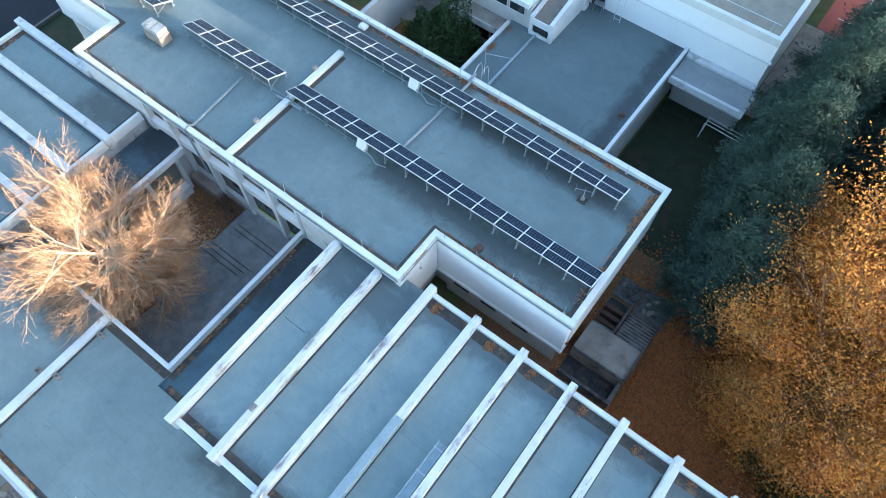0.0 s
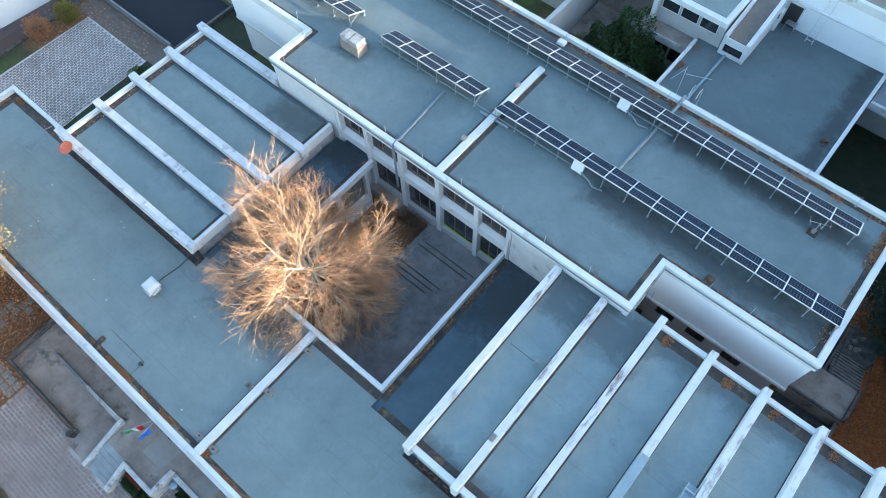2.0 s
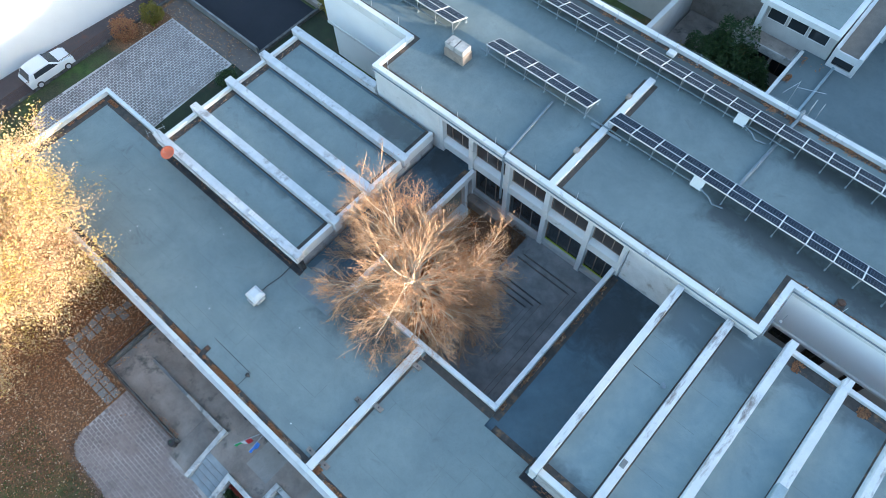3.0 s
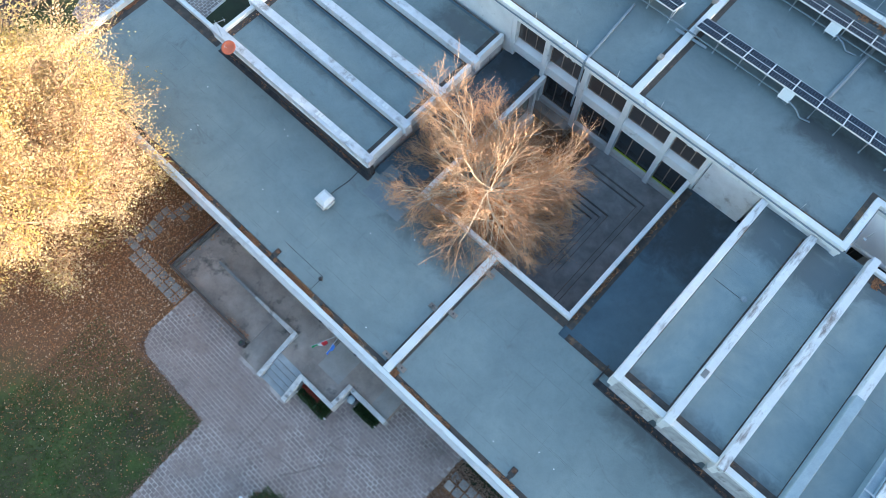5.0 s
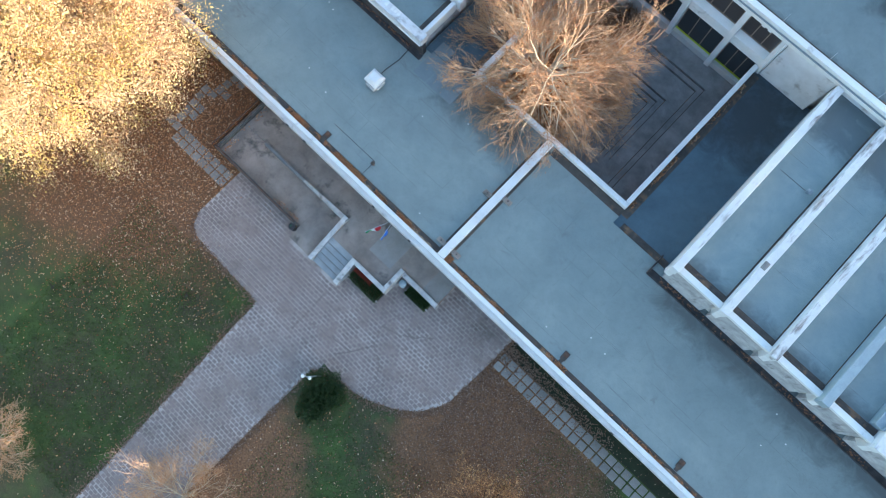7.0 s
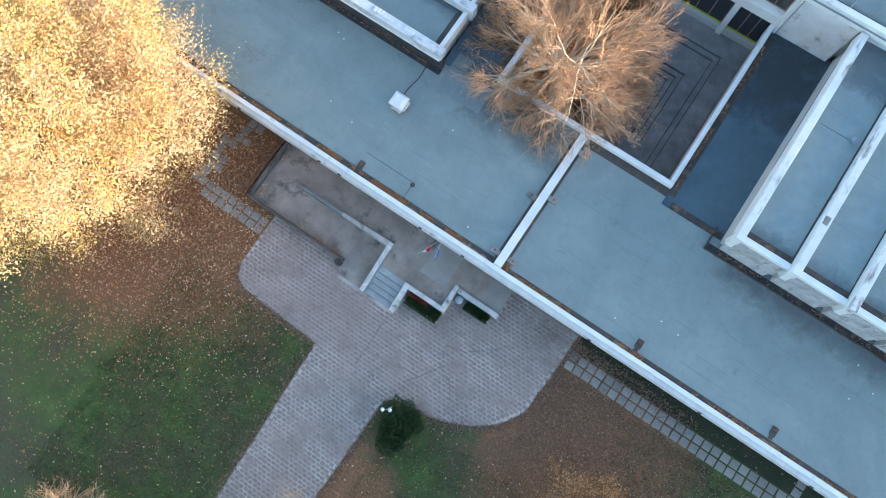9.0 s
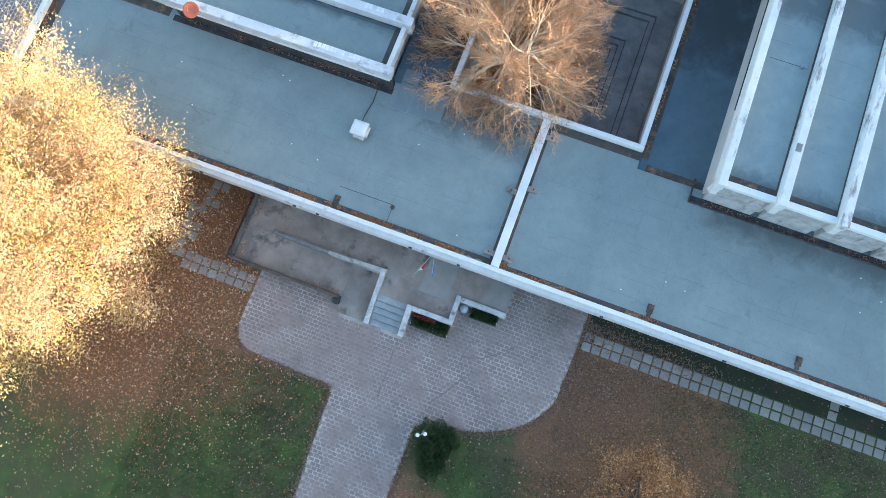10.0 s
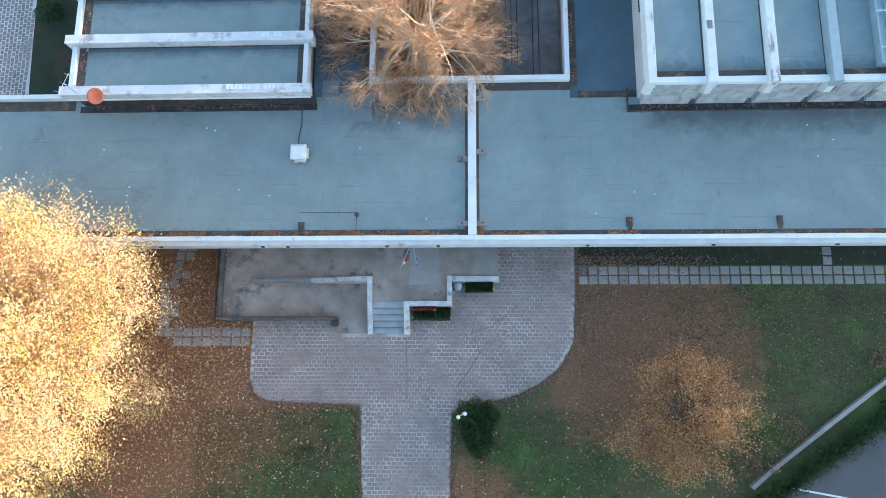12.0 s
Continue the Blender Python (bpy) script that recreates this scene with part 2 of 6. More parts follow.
M_PVC = mat("grey_conduit", (0.22, 0.26, 0.29), (0.17, 0.20, 0.23), 0.5, 2, 40, 0.05)
M_TRAY = mat("dull_cable_tray", (0.20, 0.235, 0.26), (0.15, 0.18, 0.20), 0.6, 2, 40, 0.05)
M_ALU = mat("panel_frame", (0.72, 0.73, 0.75), (0.62, 0.63, 0.65), 0.4, 2, 40, 0.05, metal=0.3)
M_DARK = mat("dark_frame", (0.05, 0.045, 0.042), (0.035, 0.03, 0.03), 0.6, 2, 40, 0.05)
M_BARK = mat("pale_bark", (0.70, 0.61, 0.46), (0.44, 0.36, 0.26), 0.9, 1.5, 20, 0.4)
M_TWIG = mat("twig", (0.58, 0.40, 0.25), (0.44, 0.25, 0.14), 0.9, 1.5, 20, 0.0)
M_TWIGD = mat("brown_twig", (0.30, 0.17, 0.10), (0.18, 0.10, 0.06), 0.9, 1.5, 20, 0.0)
M_ORANGE = mat("orange_clay", (0.55, 0.14, 0.06), (0.42, 0.10, 0.05), 0.6, 2, 30, 0.1)


def cell_material():
    """Dark cells with thin pale lines between them, in the module's own coordinates."""
    m = bpy.data.materials.new("solar_cells")
    m.use_nodes = True
    n, l = m.node_tree.nodes, m.node_tree.links
    bs = n["Principled BSDF"]
    tc = n.new("ShaderNodeTexCoord")
    sp = n.new("ShaderNodeSeparateXYZ")
    l.new(tc.outputs["Object"], sp.inputs[0])
    outs = []
    for k, size in ((0, 0.169), (1, 0.184)):
        a = n.new("ShaderNodeMath")
        a.operation = "DIVIDE"
        a.inputs[1].default_value = size
        l.new(sp.outputs[k], a.inputs[0])
        f = n.new("ShaderNodeMath")
        f.operation = "FRACT"
        l.new(a.outputs[0], f.inputs[0])
        c = n.new("ShaderNodeMath")
        c.operation = "LESS_THAN"
        c.inputs[1].default_value = 0.115
        l.new(f.outputs[0], c.inputs[0])
        outs.append(c)
    mxm = n.new("ShaderNodeMath")
    mxm.operation = "MAXIMUM"
    l.new(outs[0].outputs[0], mxm.inputs[0])
    l.new(outs[1].outputs[0], mxm.inputs[1])
    oi = n.new("ShaderNodeObjectInfo")
    rp = n.new("ShaderNodeValToRGB")
    rp.color_ramp.elements[0].color, rp.color_ramp.elements[1].color = (0.005, 0.011, 0.026, 1), (0.009, 0.017, 0.036, 1)
    l.new(oi.outputs["Random"], rp.inputs[0])
    mx = n.new("ShaderNodeMix")
    mx.data_type = "RGBA"
    l.new(mxm.outputs[0], mx.inputs["Factor"])
    l.new(rp.outputs[0], mx.inputs["A"])
    mx.inputs["B"].default_value = (0.13, 0.165, 0.21, 1)
    l.new(mx.outputs["Result"], bs.inputs["Base Color"])
    bs.inputs["Roughness"].default_value, bs.inputs["Specular IOR Level"].default_value = 0.3, 0.02
    return m


M_CELLS = cell_material()


def leaf_material(name, ramp, rough=0.7, clump=0.0):
    """Leaves whose colour runs through a ramp from leaf to leaf, and from clump to clump; they let some light through."""
    m = bpy.data.materials.new(name)
    m.use_nodes = True
    n, l = m.node_tree.nodes, m.node_tree.links
    bs = n["Principled BSDF"]
    gi = n.new("ShaderNodeNewGeometry")
    rp = n.new("ShaderNodeValToRGB")
    els = rp.color_ramp.elements
    while len(els) < len(ramp):
        els.new(0.5)
    for e, (p, c) in zip(els, ramp):
        e.position, e.color = p, (*c, 1)
    if clump:
        tc = n.new("ShaderNodeTexCoord")
        nz = n.new("ShaderNodeTexNoise")
        nz.inputs["Scale"].default_value, nz.inputs["Detail"].default_value = clump, 4
        l.new(tc.outputs["Object"], nz.inputs["Vector"])
        wide = n.new("ShaderNodeMapRange")
        wide.inputs["From Min"].default_value, wide.inputs["From Max"].default_value = 0.30, 0.70
        l.new(nz.outputs["Fac"], wide.inputs["Value"])
        mf = n.new("ShaderNodeMix")
        mf.inputs["Factor"].default_value = 0.6
        l.new(gi.outputs["Random Per Island"], mf.inputs["A"])
        l.new(wide.outputs[0], mf.inputs["B"])
        l.new(mf.outputs["Result"], rp.inputs[0])
    else:
        l.new(gi.outputs["Random Per Island"], rp.inputs[0])
    l.new(rp.outputs[0], bs.inputs["Base Color"])
    bs.inputs["Roughness"].default_value = rough
    tr = n.new("ShaderNodeBsdfTranslucent")
    l.new(rp.outputs[0], tr.inputs["Color"])
    ms = n.new("ShaderNodeMixShader")
    ms.inputs[0].default_value = 0.4
    l.new(bs.outputs[0], ms.inputs[1])
    l.new(tr.outputs[0], ms.inputs[2])
    l.new(ms.outputs[0], n["Material Output"].inputs["Surface"])
    return m


L_YELLOW = leaf_material("yellow_leaf", [(0.0, (0.46, 0.15, 0.08)), (0.18, (0.52, 0.33, 0.15)), (0.42, (0.62, 0.49, 0.30)), (0.62, (0.66, 0.50, 0.18)), (0.82, (0.52, 0.38, 0.09)), (1.0, (0.30, 0.21, 0.07))], clump=0.30)
L_TAN = leaf_material("tan_leaf", [(0.0, (0.42, 0.20, 0.09)), (0.5, (0.50, 0.28, 0.14)), (1.0, (0.36, 0.14, 0.08))])
L_TWIGLEAF = leaf_material("withered_leaf", [(0.0, (0.46, 0.24, 0.11)), (0.5, (0.52, 0.31, 0.16)), (1.0, (0.38, 0.15, 0.07))])
L_ORANGE = leaf_material("orange_leaf", [(0.0, (0.14, 0.13, 0.05)), (0.22, (0.36, 0.20, 0.07)), (0.45, (0.72, 0.36, 0.08)), (0.65, (0.80, 0.32, 0.055)), (0.85, (0.60, 0.22, 0.06)), (1.0, (0.78, 0.17, 0.04))], clump=0.25)
L_PINE = leaf_material("pine_needle", [(0.0, (0.030, 0.062, 0.052)), (0.6, (0.058, 0.102, 0.080)), (1.0, (0.090, 0.135, 0.098))], clump=0.5)
L_SHRUB = leaf_material("evergreen_leaf", [(0.0, (0.026, 0.056, 0.022)), (0.6, (0.050, 0.094, 0.034)), (1.0, (0.085, 0.13, 0.045))], 0.5)
L_FALLEN = leaf_material("fallen_leaf", [(0.0, (0.22, 0.10, 0.045)), (0.35, (0.40, 0.18, 0.08)), (0.7, (0.54, 0.28, 0.13)), (0.9, (0.72, 0.48, 0.30)), (1.0, (0.82, 0.64, 0.44))], 0.9)
L_RUSSET = leaf_material("russet_leaf", [(0.0, (0.40, 0.13, 0.035)), (0.5, (0.54, 0.21, 0.06)), (1.0, (0.30, 0.09, 0.03))], 0.9)
L_GRASS = leaf_material("grass_blade", [(0.0, (0.055, 0.088, 0.020)), (0.6, (0.09, 0.135, 0.032)), (1.0, (0.14, 0.15, 0.05))], 0.8)

L_DRIFT = leaf_material("drifted_leaf", [(0.0, (0.38, 0.16, 0.07)), (0.5, (0.50, 0.26, 0.13)), (1.0, (0.16, 0.08, 0.05))], 0.9)
L_DULL = leaf_material("faded_leaf", [(0.0, (0.15, 0.085, 0.055)), (0.5, (0.25, 0.155, 0.105)), (0.9, (0.34, 0.23, 0.165)), (1.0, (0.46, 0.35, 0.27))], 0.9)
L_COPPER = leaf_material("copper_leaf", [(0.0, (0.30, 0.13, 0.06)), (0.5, (0.56, 0.30, 0.13)), (1.0, (0.66, 0.42, 0.20))])
L_YGREEN = leaf_material("yellow_green_leaf", [(0.0, (0.22, 0.18, 0.04)), (0.5, (0.32, 0.26, 0.05)), (1.0, (0.12, 0.13, 0.03))])
M_BARKD = mat("dark_bark", (0.09, 0.075, 0.06), (0.05, 0.042, 0.035), 0.9, 1.5, 20, 0.4)
M_BLACK = mat("black_asphalt", (0.017, 0.018, 0.026), (0.011, 0.012, 0.018), 0.95, 6, 60, 0.2)
M_SNOW = mat("white_roof_sheet", (0.85, 0.85, 0.85), (0.8, 0.8, 0.8), 0.6, 5, 40, 0.05)

LITTER = [(-20.0, -4.0, 13.0), (8.6, -6.4, 5.5), (30.0, 24.0, 17.0), (34.0, 17.0, 14.0), (-3.5, 14.5, 11.0), (0.0, 41.0, 6.0), (-2.5, 38.0, 7.0), (-36.5, 17.0, 3.0), (-38.0, 16.0, 4.0), (-1.0, -16.0, 5.0), (10.5, -6.0, 6.5), (6.5, -1.0, 5.0)]


def ground_material():
    """Lawn that passes into leaf litter round the trees."""
    m = bpy.data.materials.new("lawn_and_litter")
    m.use_nodes = True
    n, l = m.node_tree.nodes, m.node_tree.links
    bs = n["Principled BSDF"]
    tc = n.new("ShaderNodeTexCoord")

    def noise_at(scale, detail=6):
        x = n.new("ShaderNodeTexNoise")
        x.inputs["Scale"].default_value, x.inputs["Detail"].default_value, x.inputs["Roughness"].default_value = scale, detail, 0.65
        l.new(tc.outputs["Object"], x.inputs["Vector"])
        return x.outputs["Fac"]

    def ramp(fac, a, b, c0, c1):
        r = n.new("ShaderNodeValToRGB")
        r.color_ramp.elements[0].position, r.color_ramp.elements[1].position = a, b
        r.color_ramp.elements[0].color, r.color_ramp.elements[1].color = (*c0, 1), (*c1, 1)
        l.new(fac, r.inputs[0])
        return r.outputs[0]

    grass = ramp(noise_at(0.9), 0.35, 0.7, (0.042, 0.066, 0.015), (0.092, 0.140, 0.032))
    bare = n.new("ShaderNodeMix")
    bare.data_type = "RGBA"
    l.new(ramp(noise_at(0.28, 9), 0.40, 0.60, (0, 0, 0), (0.85, 0.85, 0.85)), bare.inputs["Factor"])
    l.new(grass, bare.inputs["A"])
    l.new(ramp(noise_at(6.0, 4), 0.35, 0.7, (0.050, 0.044, 0.022), (0.115, 0.088, 0.048)), bare.inputs["B"])
    leaf = ramp(noise_at(9.0, 3), 0.35, 0.68, (0.115, 0.060, 0.032), (0.32, 0.162, 0.076))
    near = None
    for x, y, r in LITTER:
        d = n.new("ShaderNodeVectorMath")
        d.operation = "DISTANCE"
        l.new(tc.outputs["Object"], d.inputs[0])
        d.inputs[1].default_value = (x, y, 0)
        mr = n.new("ShaderNodeMapRange")
        mr.inputs["From Min"].default_value, mr.inputs["From Max"].default_value = r * 0.35, r * 1.1
        mr.inputs["To Min"].default_value, mr.inputs["To Max"].default_value = 1.0, 0.0
        l.new(d.outputs["Value"], mr.inputs["Value"])
        if near is None:
            near = mr.outputs[0]
        else:
            k = n.new("ShaderNodeMath")
            k.operation = "MAXIMUM"
            l.new(near, k.inputs[0])
            l.new(mr.outputs[0], k.inputs[1])
            near = k.outputs[0]
    ad = n.new("ShaderNodeMath")
    ad.operation = "ADD"
    l.new(near, ad.inputs[0])
    l.new(noise_at(0.6, 8), ad.inputs[1])
    mask = ramp(ad.outputs[0], 0.66, 1.12, (0, 0, 0), (1, 1, 1))
    mx = n.new("ShaderNodeMix")
    mx.data_type = "RGBA"
    l.new(mask, mx.inputs["Factor"])
    l.new(bare.outputs["Result"], mx.inputs["A"])
    l.new(leaf, mx.inputs["B"])
    l.new(mx.outputs["Result"], bs.inputs["Base Color"])
    bs.inputs["Roughness"].default_value = 0.95
    bp = n.new("ShaderNodeBump")
    bp.inputs["Strength"].default_value, bp.inputs["Distance"].default_value = 0.8, 0.06
    l.new(noise_at(14.0, 4), bp.inputs["Height"])
    l.new(bp.outputs[0], bs.inputs["Normal"])
    return m


M_GROUND = ground_material()


def glass(name, tint):
    m = bpy.data.materials.new(name)
    m.use_nodes = True
    b = m.node_tree.nodes["Principled BSDF"]
    b.inputs["Base Color"].default_value, b.inputs["Roughness"].default_value = (*tint, 1), 0.06
    b.inputs["Specular IOR Level"].default_value = 0.6
    return m


M_GLASS = glass("window_glass", (0.03, 0.035, 0.04))
M_BLIND = glass("brown_tinted_glass", (0.060, 0.052, 0.050))
M_GLASS_PALE = glass("grey_green_glass", (0.17, 0.175, 0.15))


# ---- builders ----
class MB:
    """Collects boxes, prisms and tubes into one mesh."""

    def __init__(self):
        self.v, self.f = [], []

    def quad(self, *pts):
        i = len(self.v)
        self.v += [tuple(p) for p in pts]
        self.f.append(tuple(range(i, i + len(pts))))
        return self

    def box(self, x0, x1, y0, y1, z0, z1):
        return self.prism([(x0, y0), (x1, y0), (x1, y1), (x0, y1)], z0, z1)

    def cbox(self, x0, x1, y0, y1, z0, z1, c=0.02):
        """A box with chamfered upper edges."""
        i = len(self.v)
        self.v += [(x0, y0, z0), (x1, y0, z0), (x1, y1, z0), (x0, y1, z0), (x0, y0, z1 - c), (x1, y0, z1 - c), (x1, y1, z1 - c), (x0, y1, z1 - c),
                   (x0 + c, y0 + c, z1), (x1 - c, y0 + c, z1), (x1 - c, y1 - c, z1), (x0 + c, y1 - c, z1)]
        for a in ((3, 2, 1, 0), (0, 1, 5, 4), (1, 2, 6, 5), (2, 3, 7, 6), (3, 0, 4, 7), (4, 5, 9, 8), (5, 6, 10, 9), (6, 7, 11, 10), (7, 4, 8, 11), (8, 9, 10, 11)):
            self.f.append(tuple(i + k for k in a))
        return self

    def prism(self, poly, z0, z1):
        """poly counter-clockwise; z1 may be one height or one for each corner."""
        n, i = len(poly), len(self.v)
        top = z1 if hasattr(z1, "__len__") else [z1] * n
        self.v += [(x, y, z0) for x, y in poly] + [(x, y, t) for (x, y), t in zip(poly, top)]
        self.f.append(tuple(i + k for k in reversed(range(n))))
        self.f.append(tuple(i + n + k for k in range(n)))
        for k in range(n):
            k2 = (k + 1) % n
            self.f.append((i + k, i + k2, i + n + k2, i + n + k))
        return self

    def tube(self, pts, radii, sides=6, cap=True):
        pts = [Vector(p) for p in pts]
        if not hasattr(radii, "__len__"):
            radii = [radii] * len(pts)
        i = len(self.v)
        for k, p in enumerate(pts):
            d = (pts[min(k + 1, len(pts) - 1)] - pts[max(k - 1, 0)]).normalized()
            a = d.cross(Vector((0, 0, 1)) if abs(d.z) < 0.9 else Vector((1, 0, 0))).normalized()
            b = d.cross(a)
            for s in range(sides):
                w = 2 * math.pi * s / sides
                self.v.append(tuple(p + (a * math.cos(w) + b * math.sin(w)) * radii[k]))
        for k in range(len(pts) - 1):
            for s in range(sides):
                s2 = (s + 1) % sides
                self.f.append((i + k * sides + s, i + k * sides + s2, i + (k + 1) * sides + s2, i + (k + 1) * sides + s))
        if cap:
            self.f.append(tuple(i + s for s in reversed(range(sides))))
            self.f.append(tuple(i + (len(pts) - 1) * sides + s for s in range(sides)))
        return self

    def mesh(self, name, material=None, smooth=False):
        me = bpy.data.meshes.new(name)
        me.from_pydata(self.v, [], self.f)
        if smooth:
            me.polygons.foreach_set("use_smooth", [True] * len(me.polygons))
        me.update()
        if material:
            me.materials.append(material)
        return me


def thing(name, label, category, at=(0, 0, 0), group="", kind=""):
    ob = new(name)
    ob.location = at
    ob.empty_display_size = 0.2
    return tagged(ob, label, category, group, kind)


def part(name, mb, material, parent, label="", smooth=False, kind=""):
    me = mb if isinstance(mb, bpy.types.Mesh) else mb.mesh(name, material, smooth)
    ob = new(name, me)
    ob.parent = parent
    return tagged(ob, label, kind=kind)


def single(name, mb, material, label, category, group="", kind="", smooth=False):
    return tagged(new(name, mb.mesh(name, material, smooth)), label, category, group, kind)


RNG = random.Random(7)


def scatter(name, boxes, count, size, material, z, parent=None, label="", category="leaves", seed=1, tilt=0.5, fill=0.0):
    """Many small leaf blades lying over rectangles (x0, x1, y0, y1), as one mesh."""
    r = np.random.RandomState(seed)
    areas = np.array([(b[1] - b[0]) * (b[3] - b[2]) for b in boxes])
    pick = r.choice(len(boxes), count, p=areas / areas.sum())
    bx = np.array(boxes)[pick]
    x = bx[:, 0] + r.rand(count) * (bx[:, 1] - bx[:, 0])
    y = bx[:, 2] + r.rand(count) * (bx[:, 3] - bx[:, 2])
    keep = np.array([noise.noise((px * 1.1, py * 1.1, seed)) for px, py in zip(x, y)]) + r.randn(count) * 0.12 > -0.02 - fill
    x, y = x[keep], y[keep]
    return blades(name, np.stack([x, y, np.full(len(x), z) + r.rand(len(x)) * 0.03], 1), size, material, parent, label, category, r, tilt)


def blades(name, pts, size, material, parent=None, label="", category="leaves", r=None, tilt=3.0, slim=0.6):
    """A lozenge-shaped leaf at each point, turned at random."""
    r = r or np.random.RandomState(1)
    n = len(pts)
    a = r.rand(n) * 2 * math.pi
    up = r.randn(n, 3) * np.array([tilt, tilt, 0]) + np.array([0, 0, 1])
    up /= np.linalg.norm(up, axis=1)[:, None]
    u = np.stack([np.cos(a), np.sin(a), np.zeros(n)], 1)
    u -= up * (u * up).sum(1)[:, None]
    u /= np.linalg.norm(u, axis=1)[:, None]
    v = np.cross(up, u)
    s = (size * (0.6 + 0.8 * r.rand(n)))[:, None]
    verts = np.stack([pts - u * s, pts + v * s * slim + up * s * 0.15, pts + u * s, pts - v * s * slim + up * s * 0.15], 1).reshape(-1, 3)
    faces = np.arange(n * 4).reshape(-1, 4)
    me = bpy.data.meshes.new(name)
    me.from_pydata(verts.tolist(), [], faces.tolist())
    me.materials.append(material)
    ob = new(name, me)
    if parent:
        ob.parent = parent
        return tagged(ob, label, kind="stuff")
    return tagged(ob, label, category, kind="stuff")


def window(parent, box, material, mullions=0, axis="x", label="", pane=None):
    """A pane with rails above and below and upright mullions, in the plane across y (axis x) or across x (axis y)."""
    a0, a1, d0, d1, z0, z1 = box

    def slab(p0, p1, q0, q1, s0, s1):
        return MB().box(p0, p1, q0, q1, s0, s1) if axis == "x" else MB().box(q0, q1, p0, p1, s0, s1)

    dm = (d0 + d1) / 2
    w = part("window", slab(a0, a1, dm - 0.012, dm + 0.012, z0 + 0.07, z1 - 0.07), pane or M_GLASS, parent, label)
    part("rail", slab(a0, a1, d0, d1, z0, z0 + 0.07), material, w)
    part("rail", slab(a0, a1, d0, d1, z1 - 0.07, z1), material, w)
    for q in range(mullions):
        m0 = a0 + (a1 - a0 - 0.06) * q / (mullions - 1)
        part("mullion", slab(m0, m0 + 0.06, d0 + 0.004, d1 - 0.004, z0 + 0.072, z1 - 0.072), material, w)
    return w


# ---- ground ----
single("ground", MB().quad((-500, -500, 0), (500, -500, 0), (500, 500, 0), (-500, 500, 0)), M_GROUND, "short green lawn under fallen brown leaves", "ground", kind="structure")
# added ridge, out of view, that keeps the low sun off the roofs
hill = MB()


def crest(y):
    """The ridge's height at y, tuned to block or pass the low sun."""
    if y < 51.5:
        base = 25.8 + 5.2 * max(0.0, (y - 42.5) / 9)
    else:
        base = 31.0 + 0.9 * min(1.0, max(0.0, (y - 71) / 5))
    base -= 1.3 * math.exp(-((y - 67.5) / 3.6) ** 2)
    return base + 0.25 * noise.noise((y * 0.11, 3.7, 0)) + 0.15 * noise.noise((y * 0.37, 9.1, 0))


ys = [-420 + 4 * k for k in range(111)] + [24 + 0.5 * k for k in range(1, 153)] + [100 + 4 * k for k in range(1, 81)]
for y0, y1 in zip(ys, ys[1:]):
    hill.prism([(190, y0), (330, y0), (330, y1), (190, y1)], -1, [crest(y0), 44, 44, crest(y1)])
single("sun_block_ridge", hill, mat("sun_block_brown", (0.06, 0.05, 0.03), (0.03, 0.035, 0.02), 0.95, 40, 0.8, 0), "unseen ridge added to keep low sun off the roofs", "hill", kind="structure")

# ---- levels of the roofs ----
FZ, LZ, RZ, MZ = 3.58, 4.85, 6.60, 7.50

# ---- front wing ----
front = thing("front_wing", "long low school wing with a flat blue-grey roof", "building")
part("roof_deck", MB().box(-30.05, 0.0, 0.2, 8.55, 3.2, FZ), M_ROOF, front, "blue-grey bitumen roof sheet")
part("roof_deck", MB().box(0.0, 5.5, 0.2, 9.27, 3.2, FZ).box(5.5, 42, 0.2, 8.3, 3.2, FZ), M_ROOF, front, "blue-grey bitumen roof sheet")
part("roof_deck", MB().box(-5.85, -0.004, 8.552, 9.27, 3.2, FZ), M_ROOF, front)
part("wall", MB().box(-29.6, 42, 2.3, 8.2, 0, 3.2), M_WALL, front)
part("soffit", MB().box(-30.1, 42, 0.155, 2.3, 2.9, 3.2), M_WALL, front)
for x0, x1 in ((-30.3, -20.2), (-20.2, -10.1), (-10.1, 0.0), (0.0, 10.5), (10.5, 21.0), (21.0, 31.5), (31.5, 42.0)):
    part("fascia", MB().cbox(x0 + 0.004, x1 - 0.004, -0.11, 0.15, 2.8, 3.60, 0.02), M_FASCIA, front)
    part("fascia_cap", MB().cbox(x0 + 0.003, x1 - 0.003, 0.13, 0.38, 3.605, 3.79, 0.015), M_WHITE, front, "white metal cap")
for x in (-24.1, -17.3, -11.6, -10.2, -4.7, -1.9, 6.2, 12.9, 19.4, 26.0):
    part("scupper", MB().cbox(x - 0.09, x + 0.09, -0.19, -0.112, 3.34, 3.48, 0.02), M_DARK, front)
part("parapet", MB().cbox(-30.3, -30.0, 0.39, 8.8, 3.1, 3.95), M_WHITE, front)
part("parapet", MB().cbox(-30.0, -22.95, 8.52, 8.8, 3.1, 3.95), M_WHITE, front)
part("joint_cover", MB().cbox(-0.26, 0.20, 0.39, 9.27, FZ - 0.05, 3.86, 0.03), M_WHITE, front, "white sheet metal joint cover")
part("gutter_strip", MB().box(-29.98, -0.28, 0.385, 0.74, FZ, FZ + 0.006), M_GUTTER, front, "dirty gutter with wet leaves")
part("gutter_strip", MB().box(0.22, 42, 0.385, 0.68, FZ, FZ + 0.006), M_GUTTER, front, "dirty gutter with wet leaves")
part("gutter_strip", MB().box(-29.98, -29.3, 0.75, 8.5, FZ, FZ + 0.006), M_GUTTER, front)
